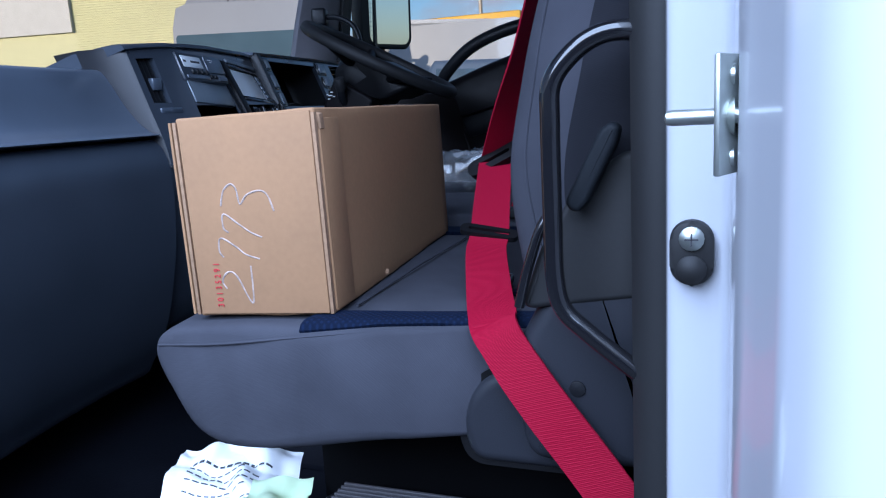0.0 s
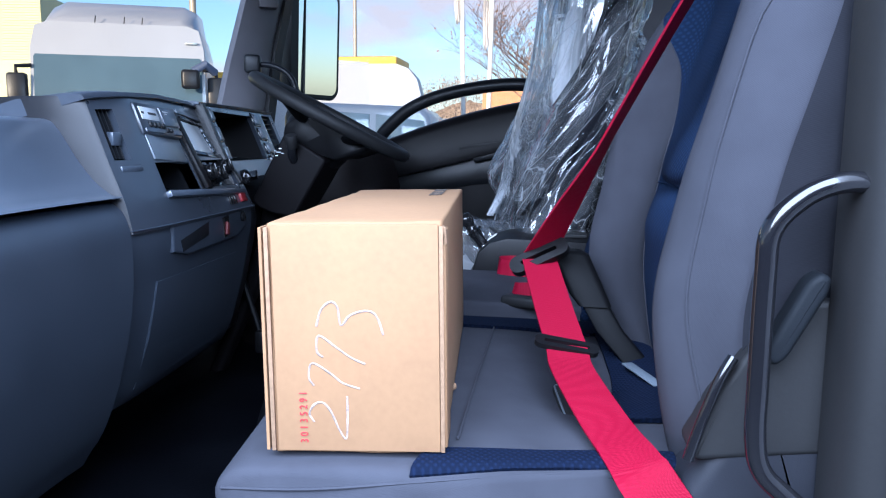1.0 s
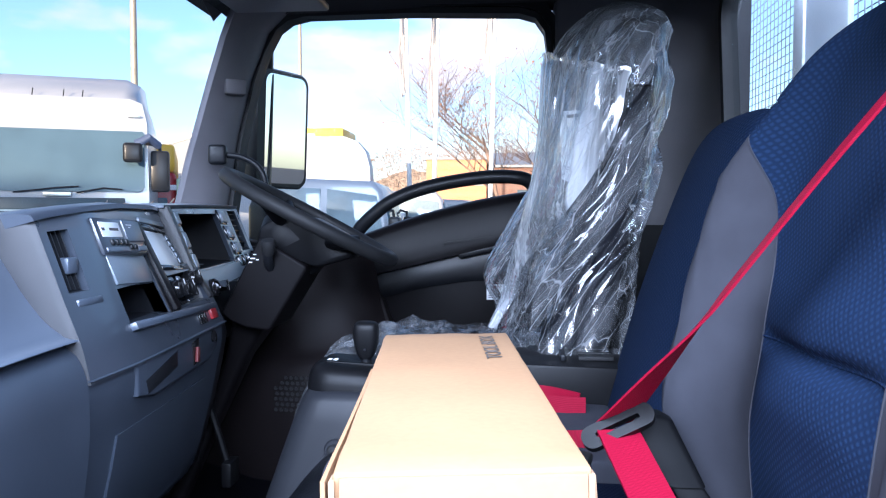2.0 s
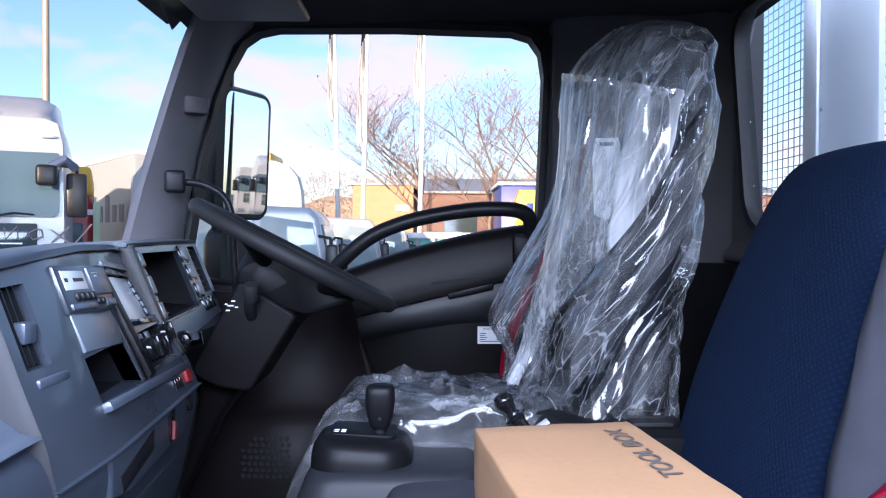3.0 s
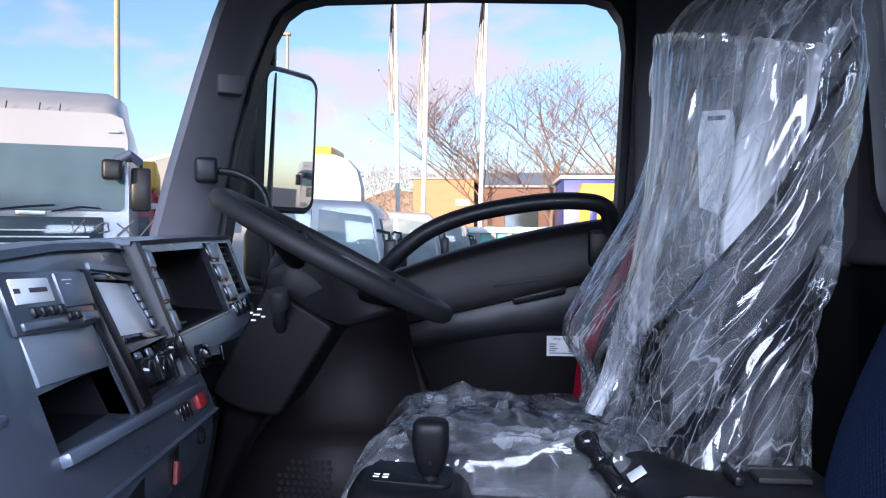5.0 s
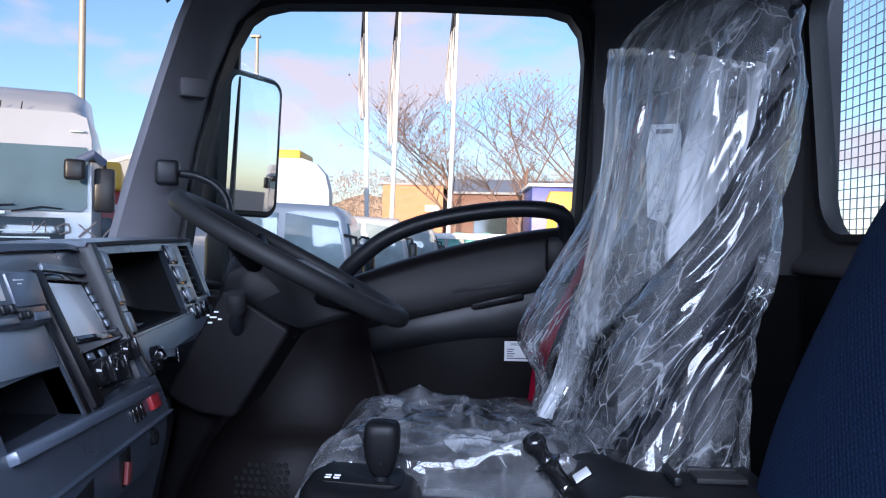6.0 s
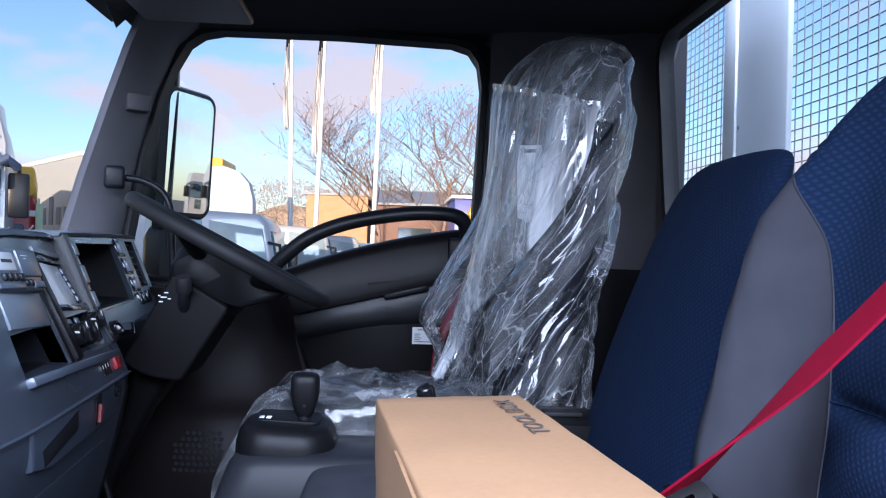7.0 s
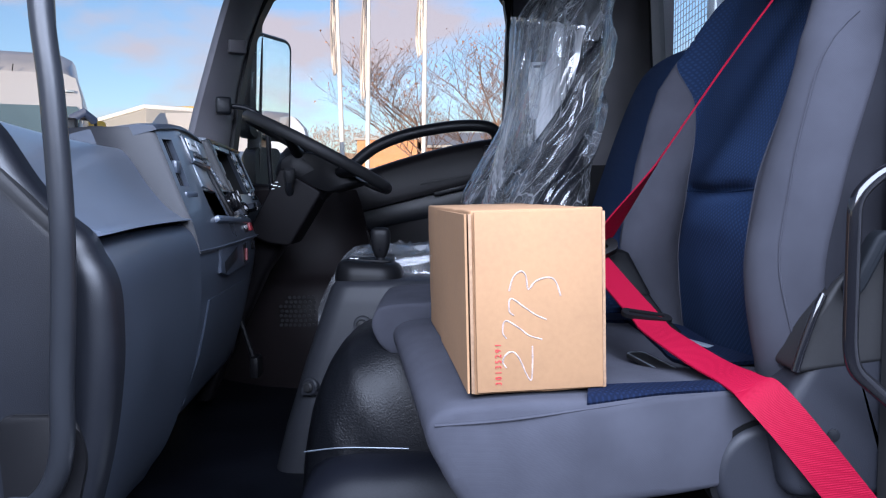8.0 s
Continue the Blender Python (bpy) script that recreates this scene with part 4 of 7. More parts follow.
part("screw", lathe([(0.007, 0), (0.007, 0.003), (0.003, 0.004)], aim((-0.052, 0.841, 1.226), (0, -1, 0)), 12), TRIM, pseat)
part("lever_edge", tube(smooth_path([(-0.100, 0.833, 1.300), (-0.092, 0.832, 1.330), (-0.080, 0.832, 1.366), (-0.070, 0.836, 1.384)], 5), 0.0045, 12), GLOSS, pseat)
lever = [(-0.054, 1.394), (-0.051, 1.387), (-0.044, 1.385), (-0.037, 1.391), (-0.012, 1.440), (-0.010, 1.452), (-0.017, 1.456), (-0.026, 1.450)]
part("recliner_lever", pillow(rounded(lever, 0.005), 0.832, 0.812, 0.005), COVER, pseat, "dark grey recliner lever")
part("lever_recess", pillow(rounded([(-0.101, 1.295), (-0.081, 1.352), (-0.050, 1.402), (-0.010, 1.432), (0.014, 1.430), (0.014, 1.31)], 0.014), 0.90, 0.838, 0.006), RUBBER, pseat, angle=60)
# seat base, black all over in place of the shade under the cushion
part("base", box((-0.44, 1.03, 0.86), (-0.05, 1.40, 1.14), 0.02), GAP_BLACK, pseat, "seat base, black for the shade under the seat")

rail = thing("grab_handle", "gloss black steel grab handle beside the passenger seat", "grab handle")
pts = smooth_path([(0.030, 0.815, 1.505), (0.006, 0.803, 1.520), (-0.018, 0.797, 1.521), (-0.040, 0.797, 1.510), (-0.058, 0.797, 1.488), (-0.0605, 0.797, 1.455), (-0.0605, 0.797, 1.38), (-0.0600, 0.797, 1.335), (-0.054, 0.797, 1.310), (-0.036, 0.797, 1.292), (0.0, 0.800, 1.262), (0.03, 0.81, 1.238)], 6)
part("bar", tube(pts, 0.0078, 14), GLOSS, rail)
part("foot", lathe([(0.013, 0), (0.013, 0.006), (0.009, 0.01)], aim((0.036, 0.815, 1.500), (-1, 0, 0.4)), 14), GLOSS, rail)
part("foot", lathe([(0.013, 0), (0.013, 0.006), (0.009, 0.01)], aim((0.036, 0.813, 1.234), (-1, 0, 0.6)), 14), GLOSS, rail)

# middle seat
mseat = thing("middle_seat", "narrow middle seat with plain navy back and grey cushion", "seat", group="cab seats")
mc = [(-0.590, 1.19), (-0.622, 1.235), (-0.618, 1.268), (-0.592, 1.284), (-0.50, 1.290), (-0.30, 1.288), (-0.16, 1.280), (-0.14, 1.2), (-0.3, 1.16), (-0.50, 1.16)]
cushion(1.455, 1.775, mc, "cushion", GREYF, mseat, 0.004)
rr = []
for z, s, t in ((1.255, 1.16, 0.0), (1.27, 1.18, 0.0), (1.36, 1.26, 0.0), (1.45, 1.29, 0.0), (1.58, 1.03, 0.0), (1.70, 0.78, 0.004), (1.755, 0.62, 0.012), (1.782, 0.40, 0.03)):
    x0 = -0.185 + 0.27 * (z - 1.26)
    w, v = 0.172 * s, 0.200 - (0.012 if z > 1.75 else 0) - (0.03 if z > 1.78 else 0)
    rr.append([Vector((x0 + 0.012 + t, 1.632 - v, z)), Vector((x0 + t, 1.632 - v * 0.85, z)), Vector((x0 - 0.008 + t, 1.632, z)), Vector((x0 + t, 1.632 + w * 0.85, z)), Vector((x0 + 0.012 + t, 1.632 + w, z)), Vector((x0 + 0.06, 1.632 + w, z)), Vector((x0 + 0.075 - t, 1.632, z)), Vector((x0 + 0.06, 1.632 - v, z))])
soft_block(rr, PLAINB, "backrest", mseat, "navy blue ribbed cloth backrest")

# driver seat under its film
dseat = thing("driver_seat", "dark cloth driver seat wrapped in clear protective film", "seat", group="cab seats")
dc = [(-0.70, 1.20), (-0.745, 1.245), (-0.715, 1.300), (-0.62, 1.325), (-0.45, 1.318), (-0.24, 1.308), (-0.20, 1.25), (-0.35, 1.18), (-0.60, 1.18)]
cushion(1.955, 2.425, dc, "cushion", fabric("dark seat cloth", (0.0055, 0.0060, 0.0080), (0.0095, 0.0105, 0.0135), 200), dseat, 0.0)
DARKF = bpy.data.materials["dark seat cloth"]
seat_back(2.185, 1.33, 1.90, 0.235, -0.265, 0.20, 0.12, 1.78, dseat, thick=0.10, mats=(DARKF, DARKF), topw=0.6)
hr = [[Vector((-0.075 + dx, 2.17 + dy, z)) for dx, dy in ((-0.045 * s, -0.11 * s), (-0.055 * s, 0), (-0.045 * s, 0.11 * s), (0.04 * s, 0.11 * s), (0.05 * s, 0), (0.04 * s, -0.11 * s))] for z, s in ((1.90, 0.8), (1.915, 1.0), (1.99, 1.05), (2.06, 0.95), (2.08, 0.7))]
soft_block(hr, DARKF, "headrest", dseat, "dark cloth headrest")
part("base", box((-0.62, 1.98, 0.86), (-0.22, 2.40, 1.20), 0.02), TRIM, dseat)


def ridge(v):
    return (1 - abs(noise.noise(v)) * 2) ** 2


def crease(u, z, k):
    """Folds of hanging film: u runs round it, z up. Long thin ridges, upright above and slanting below."""
    s = u + 0.62 * max(0.0, 1.84 - z) + 0.05 * z
    w = 0.05 * noise.noise(Vector((u * 4, z * 5, k)))
    f1 = ridge(Vector(((s + w) * 8, z * 1.1, k)))
    f2 = ridge(Vector(((s + w) * 19, z * 2.0, k + 7)))
    f3 = ridge(Vector(((s + w * 2) * 52, z * 5.0, k + 3)))
    return f1 * 0.026 + f2 * 0.012 + f3 * 0.0032 + 0.012 * noise.noise(Vector((u * 5, z * 4, k + 5)))


def crumple(x, y, k):
    """Creases of film lying loosely on a cushion."""
    # folds fan out from the corner by the backrest
    dx, dy = x + 0.20, y - 1.90
    r, a = math.hypot(dx, dy), math.atan2(dy, -dx)
    w = 0.5 * noise.noise(Vector((x * 6, y * 6, k)))
    f1 = ridge(Vector((a * 3.0 + w, r * 3.0, k)))
    f2 = ridge(Vector((a * 6.5 + w * 2, r * 7.0 - w, k + 4)))
    f3 = ridge(Vector(((x * 0.4 + y) * 24 + w * 2, (y - x) * 15, k + 9)))
    f4 = ridge(Vector(((x - y * 0.6) * 55 + w * 3, (y + x) * 36, k + 2)))
    g = min(1.0, r / 0.2)
    return g * (f1 * 0.020 + f2 * 0.013) + f3 * 0.006 + f4 * 0.0022


wrap = thing("seat_film", "crumpled clear plastic film draped over the driver seat", "plastic film")
rings = []
prof = [(1.300, -0.10, -0.345), (1.36, -0.105, -0.335), (1.42, -0.10, -0.33), (1.50, -0.085, -0.322), (1.56, -0.078, -0.305), (1.62, -0.07, -0.285), (1.70, -0.06, -0.262), (1.80, -0.05, -0.248), (1.90, -0.042, -0.238), (1.97, -0.035, -0.230), (2.015, -0.014, -0.222), (2.045, -0.022, -0.205), (2.07, -0.045, -0.182), (2.092, -0.078, -0.150), (2.108, -0.105, -0.120)]
NS = 300
zz = np.linspace(prof[0][0], prof[-1][0], 130)
for z in zz:
    r = np.interp(z, [p[0] for p in prof], [p[1] for p in prof])
    f = np.interp(z, [p[0] for p in prof], [p[2] for p in prof])
    w = np.interp(z, [1.30, 1.45, 1.8, 1.95, 2.01, 2.045, 2.075, 2.108], [0.30, 0.275, 0.262, 0.255, 0.235, 0.195, 0.130, 0.025])
    ring = []
    for k in range(NS):
        a = k * math.tau / NS
        ca, sa = math.cos(a), math.sin(a)
        q = 3.2
        rad = (abs(ca) ** q + abs(sa) ** q) ** (-1 / q)
        x, y = (r + f) / 2 + (r - f) / 2 * rad * ca, 2.175 + w * rad * sa
        nrm = Vector((ca, sa * 0.8, 0))
        fade = min(1.0, (2.108 - z) / 0.05 + 0.3)
        c = (1 - 0.6 * max(0.0, min(1.0, (z - 1.9) / 0.1))) * crease(abs(a - math.pi) * 0.16 if a < math.pi * 0.5 else (a - math.pi) * 0.16, z, 0)
        ring.append(Vector((x, y, z)) + nrm * (c - 0.010) * fade)
    rings.append(ring)
part("back_film", loft(rings, caps=False), FILM, wrap, angle=180)
bm = bmesh.new()
rows = []
for i in range(191):
    x = -0.806 + 0.571 * i / 190
    row = []
    for j in range(191):
        y = 1.915 + 0.57 * j / 190
        e = max(0.0, abs(j / 95 - 1) - 0.90) / 0.10
        fr = max(0.0, (-0.70 - x) / 0.11)
        z = 1.342 + 0.004 * math.sin(i / 190 * 3.1) - 0.020 * j / 190 - 0.13 * e ** 2 - 0.150 * fr ** 2
        p = Vector((x, y, z))
        row.append(bm.verts.new(p + Vector((0, 0, crumple(x, y, 5) - 0.010))))
    rows.append(row)
for a, b in zip(rows, rows[1:]):
    for k in range(190):
        bm.faces.new((a[k], a[k + 1], b[k + 1], b[k]))
part("cushion_film", bm, FILMC, wrap, angle=180)


def sheet(rows, name, material, nu, nv, fold, seed, amp, ruffle=0.0):
    """A hanging sheet: each row is (left, middle, right); upright folds and a gathered top edge."""
    bm, grid_ = bmesh.new(), []
    lines = [smooth_path([r[i] for r in rows], 12) for i in range(3)]
    n = len(lines[0])
    for i in range(nv + 1):
        f = i / nv * (n - 1)
        k = min(n - 2, int(f))
        a, b, c = (ln[k].lerp(ln[k + 1], f - k) for ln in lines)
        row = []
        for j in range(nu + 1):
            u = j / nu
            p = a * (1 - u) * (1 - 2 * u) + b * 4 * u * (1 - u) + c * u * (2 * u - 1)
            d = (c - a).cross(Vector((0, 0, 1))).normalized()
            q = u + 0.04 * noise.noise(Vector((u * 5, i / nv * 3, seed)))
            w = ridge(Vector((q * fold, i / nv * 1.1, seed))) + 0.5 * ridge(Vector((q * fold * 2.4, i / nv * 2.0, seed + 4))) + 0.25 * ridge(Vector((q * fold * 5, i / nv * 6.0, seed + 8)))
            p = p - d * amp * w
            if ruffle:
                p.z += ruffle * math.exp(-i / nv * 40) * noise.noise(Vector((u * 40, 1, seed)))
                p -= d * 0.004 * math.exp(-((i / nv - 0.025) / 0.012) ** 2) * (1 + noise.noise(Vector((u * 60, 2, seed))))
            row.append(bm.verts.new(p))
        grid_.append(row)
    for r0, r1 in zip(grid_, grid_[1:]):
        for q in range(nu):
            bm.faces.new((r0[q], r0[q + 1], r1[q + 1], r1[q]))
    return part(name, bm, material, wrap, angle=180)


def bowed(l, r, out):
    l, r = Vector(l), Vector(r)
    return l, (l + r) / 2 + Vector(out), r


sheet([bowed((-0.250, 2.36, 2.040), (-0.140, 1.895, 1.912), (-0.085, -0.06, 0.0)),
       bowed((-0.245, 2.36, 1.86), (-0.158, 1.890, 1.82), (-0.09, -0.06, 0.0)),
       bowed((-0.255, 2.35, 1.72), (-0.190, 1.900, 1.735), (-0.085, -0.05, 0.0)),
       bowed((-0.275, 2.32, 1.60), (-0.245, 1.935, 1.645), (-0.075, -0.04, 0.0)),
       bowed((-0.310, 2.26, 1.50), (-0.310, 2.02, 1.545), (-0.05, -0.02, 0.0)),
       bowed((-0.345, 2.20, 1.43), (-0.350, 2.09, 1.45), (-0.03, -0.01, 0.0)),
       bowed((-0.380, 2.19, 1.375), (-0.395, 2.08, 1.375), (-0.02, -0.01, 0.0))], "inner_film", FILMW, 190, 90, 8, 9, 0.009, 0.006)
sheet([bowed((-0.185, 2.27, 2.088), (-0.070, 2.05, 2.058), (-0.035, -0.02, 0.022)),
       bowed((-0.240, 2.32, 2.045), (-0.055, 2.005, 2.012), (-0.060, -0.045, 0.012)),
       bowed((-0.262, 2.34, 1.985), (-0.062, 1.985, 1.950), (-0.080, -0.07, 0.0)),
       bowed((-0.266, 2.34, 1.925), (-0.085, 1.985, 1.895), (-0.085, -0.07, 0.0))], "top_film", FILMT, 120, 50, 7, 33, 0.008)
sheet([bowed((-0.243, 2.43, 1.89), (-0.235, 2.30, 1.88), (-0.01, 0, 0)),
       bowed((-0.268, 2.44, 1.74), (-0.265, 2.20, 1.72), (-0.03, 0, 0)),
       bowed((-0.325, 2.45, 1.62), (-0.30, 2.15, 1.60), (-0.05, 0, 0)),
       bowed((-0.398, 2.44, 1.49), (-0.33, 2.10, 1.47), (-0.06, 0, 0)),
       bowed((-0.378, 2.43, 1.42), (-0.35, 2.08, 1.40), (-0.03, 0, 0)),
       bowed((-0.372, 2.43, 1.33), (-0.37, 2.06, 1.36), (-0.03, 0, 0))], "side_film", FILM, 110, 80, 6, 21, 0.012)
dbelt = thing("driver_belt", "red seat belt webbing under the clear film by the driver door", "seat belt", group="seat belts")
bp = smooth_path([(-0.10, 2.64, 2.0), (-0.20, 2.50, 1.815), (-0.268, 2.47, 1.628), (-0.336, 2.465, 1.485), (-0.366, 2.46, 1.40), (-0.376, 2.455, 1.32)], 6)
part("webbing", ribbon(bp, (0.45, -0.85, 0.2), 0.045), BELT, dbelt)
tag = thing("paper_tag", "white paper tag tucked inside the clear film", "paper tag")
part("card", prism([(-0.022, -0.075), (0.004, -0.085), (0.026, -0.04), (0.026, 0.055), (0.022, 0.07), (-0.02, 0.07), (-0.026, 0.03)], "y", -0.0006, 0.0006), PAPER, tag, smooth=False)
part("print_bar", box((-0.012, -0.0012, 0.055), (0.014, -0.0008, 0.062)), INKBAR, tag)
tag.matrix_world = pose(-0.226, 2.035, 1.780, 0, 0, -20)

# ---------- dashboard ----------
dash = thing("dashboard", "dark moulded plastic dashboard across the cab", "dashboard", kind="structure")


def dash_run(profile, y0, y1, name, material, n=10, squeeze=0.0, end0=0.0, end1=0.0, label=""):
    pr = [(v.x, v.y) for v in smooth_path([(a, b, 0) for a, b in profile], 4)]
    rr = []
    for k in range(n + 1):
        y = y0 + (y1 - y0) * k / n
        out = squeeze * max(0.0, (1.39 - y) / 0.53) ** 1.7 - 0.09 * max(0.0, y - 1.53)
        rr.append([Vector((u + out * max(0.0, min(1.0, (u + 1.40) / 0.3)), y, v)) for u, v in pr])
    return part(name, loft(rr), material, dash, label, angle=35)


# glove side: sloping lid over a rounded lower body
dash_run([(-1.46, 1.52), (-1.40, 1.560), (-1.25, 1.584), (-1.13, 1.588), (-1.075, 1.586), (-1.056, 1.573), (-1.040, 1.550), (-1.018, 1.515), (-0.990, 1.481), (-0.962, 1.460), (-0.957, 1.452), (-1.2, 1.42), (-1.4, 1.42)], 0.862, 1.388, "glove_lid", DASH, 12, 0.085, label="smooth sloping glove box lid")
# lower body in the shaded copy of the dash plastic
dash_run([(-1.40, 1.440), (-1.05, 1.444), (-0.975, 1.4475), (-0.960, 1.4440), (-0.948, 1.434), (-0.938, 1.416), (-0.932, 1.395), (-0.930, 1.365), (-0.932, 1.30), (-0.948, 1.20), (-0.985, 1.08), (-1.03, 1.00), (-1.10, 0.95), (-1.40, 0.95)], 0.862, 1.392, "lower_body", DASH_SHADE, 12, 0.085)
part("glove_latch", box((-1.040, 1.30, 1.522), (-1.030, 1.325, 1.527), 0.001, m=None), TRIM, dash)
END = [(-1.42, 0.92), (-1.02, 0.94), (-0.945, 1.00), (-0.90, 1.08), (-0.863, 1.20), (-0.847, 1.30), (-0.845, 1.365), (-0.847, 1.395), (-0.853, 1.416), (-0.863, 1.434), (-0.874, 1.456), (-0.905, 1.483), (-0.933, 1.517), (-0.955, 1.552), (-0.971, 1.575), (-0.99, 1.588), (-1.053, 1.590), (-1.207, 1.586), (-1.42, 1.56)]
part("end_cap", pillow([(v.x, v.y) for v in smooth_path([(a, b, 0) for a, b in END], 4, closed=True)], 0.8612, 0.822, 0.024), END_SHADE, dash, "dull plastic end cap, darkened for shade", angle=70)
part("side_vent", prism(rounded([(-1.000, 1.548), (-0.897, 1.452), (-0.890, 1.462), (-0.988, 1.562)], 0.004), "y", 0.8175, 0.83, 0.002), RUBBER, dash, "slim black side vent")
part("door_pocket_edge", prism(rounded([(-0.958, 1.05), (-0.90, 1.10), (-0.872, 1.215), (-0.885, 1.262), (-0.97, 1.262)], 0.02), "y", 0.8185, 0.83, 0.003), BLACKP, dash)


def stack_x(y, z):
    """The face of the centre stack: leaning back to the top and turned away towards the driver."""
    x = float(np.interp(z, [1.39, 1.443, 1.503, 1.55, 1.615, 1.65], [-0.930, -0.942, -0.966, -0.983, -1.007, -1.025]))
    return x - max(0.0, y - 1.53) * float(np.interp(z, [1.39, 1.44, 1.51, 1.61], [0.09, 0.11, 0.15, 0.21]))


def stack_top(y, z):
    """Heights above the middle are drawn in to the curved top edge."""
    top = float(np.interp(y, [1.38, 1.42, 1.53, 1.70, 1.90, 2.0], [1.622, 1.628, 1.638, 1.644, 1.643, 1.634]))
    return z if z < 1.57 else 1.57 + (z - 1.57) * (top - 1.57) / (1.648 - 1.57)


def face_panel(ys, zs, holes, fx, name, material, parent, depth=0.03, label="", slant=0.0):
    """A curved facing over the knots ys, zs, with whole cells left open."""
    bm = bmesh.new()
    va = {}
    for i, y in enumerate(ys):
        for j, z in enumerate(zs):
            if slant:
                y = y + (ys[-1] - y) / (ys[-1] - ys[0]) * slant * max(0.0, (1.53 - z) / 0.13) ** 1.3 if y < 1.5 else y
            if slant:
                z = stack_top(y, z)
            va[i, j] = (bm.verts.new((fx(y, z), y, z)), bm.verts.new((fx(y, z) - depth, y, z)))
    cells = {(i, j) for i in range(len(ys) - 1) for j in range(len(zs) - 1)}
    cells -= {(i, j) for i, j in cells for a, b, c, d in holes if ys[i] >= a - 1e-6 and ys[i + 1] <= b + 1e-6 and zs[j] >= c - 1e-6 and zs[j + 1] <= d + 1e-6}
    for i, j in cells:
        q = [va[i, j], va[i + 1, j], va[i + 1, j + 1], va[i, j + 1]]
        bm.faces.new([v[0] for v in q])
        bm.faces.new([v[1] for v in q[::-1]])
        for (di, dj), (p, r) in (((-1, 0), (3, 0)), ((1, 0), (1, 2)), ((0, -1), (0, 1)), ((0, 1), (2, 3))):
            if (i + di, j + dj) not in cells:
                bm.faces.new((q[p][0], q[p][1], q[r][1], q[r][0]))
    return part(name, bm, material, parent, label, angle=30)


ys = [1.398, 1.416, 1.44, 1.467, 1.50, 1.541, 1.60, 1.66, 1.716, 1.74, 1.775, 1.80, 1.85, 1.90, 1.925, 1.95, 1.965, 1.98]
zs = [1.392, 1.41, 1.436, 1.452, 1.475, 1.511, 1.517, 1.524, 1.545, 1.565, 1.598, 1.616, 1.626, 1.636, 1.648]
HOLES = [(1.416, 1.467, 1.517, 1.616), (1.541, 1.716, 1.452, 1.511), (1.775, 1.950, 1.452, 1.511), (1.775, 1.950, 1.524, 1.616)]
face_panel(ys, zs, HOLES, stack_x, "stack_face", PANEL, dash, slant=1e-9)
# side and top of the stack
sr = []
for z in zs:
    ye = 1.398
    zt = stack_top(1.398, z)
    xe = stack_x(ye, zt)
    sr.append([Vector((xe, ye, zt)), Vector((xe - 0.010, ye - 0.008, zt)), Vector((xe - 0.10, ye - 0.014, zt)), Vector((xe - 0.20, ye + 0.02, zt)), Vector((xe - 0.20, ye + 0.10, zt)), Vector((xe - 0.028, ye + 0.03, zt))])
part("stack_side", loft(sr), STACKS, dash, angle=50)
rr = []
for y in (1.388, 1.396, 1.42, 1.50, 1.60, 1.70, 1.80, 1.90, 1.98):
    t = stack_top(y, 1.648)
    x = stack_x(y, t)
    rr.append([Vector((x + 0.010, y, t - 0.004)), Vector((x + 0.004, y, t + 0.004)), Vector((x - 0.03, y, t + 0.006)), Vector((x - 0.12, y, t - 0.004)), Vector((x - 0.30, y, t - 0.05)), Vector((x - 0.30, y, t - 0.08)), Vector((x - 0.02, y, t - 0.012))])
part("stack_hood", loft(rr), DASH_SHADE, dash, angle=50)
part("stack_core", box((-1.30, 1.415, 1.40), (-1.15, 1.975, 1.60)), TRIM, dash)
# air vent with its slats and slider
vent = part("air_vent", box((-1.10, 1.41, 1.505), (-1.045, 1.475, 1.62)), TRIM, dash, "dark air vent with a slider")
for k in range(4):
    y = 1.424 + k * 0.0115
    part("vent_slat", prism([(stack_x(y, z) - d, z) for z, d in ((1.519, 0.008), (1.614, 0.008), (1.614, 0.030), (1.519, 0.030))], "y", y - 0.0012, y + 0.0012), TRIM, vent, smooth=False)
part("vent_slider", box((stack_x(1.44, 1.553) - 0.016, 1.436, 1.542), (stack_x(1.44, 1.553) + 0.000, 1.461, 1.566), 0.003), DASH, vent)
part("vent_ledge", box((stack_x(1.44, 1.503) - 0.012, 1.425, 1.496), (stack_x(1.44, 1.503) + 0.004, 1.490, 1.507), 0.003), DASH, vent)


def on_stack(y0, y1, z0, z1, proud, name, material, parent, bevel=0.002, sink=0.01, label=""):
    """A plate on the stack's face."""
    yc, zc = (y0 + y1) / 2, (z0 + z1) / 2
    sl = (stack_x(y1, zc) - stack_x(y0, zc)) / (y1 - y0)
    sz = (stack_x(yc, z1) - stack_x(yc, z0)) / (z1 - z0)
    m = Matrix.Translation((stack_x(yc, zc), yc, zc)) @ pose(0, 0, 0, 0, math.degrees(math.atan(sz)), 0) @ pose(0, 0, 0, 0, 0, -math.degrees(math.atan(sl)))
    k = math.hypot(1, sz)
    return part(name, box((-sink, -(y1 - y0) / 2, -(z1 - z0) / 2 * k), (proud, (y1 - y0) / 2, (z1 - z0) / 2 * k), bevel, m=m), material, parent, label)


tach = thing("tachograph", "grey tachograph unit with a pale display and small buttons", "tachograph")


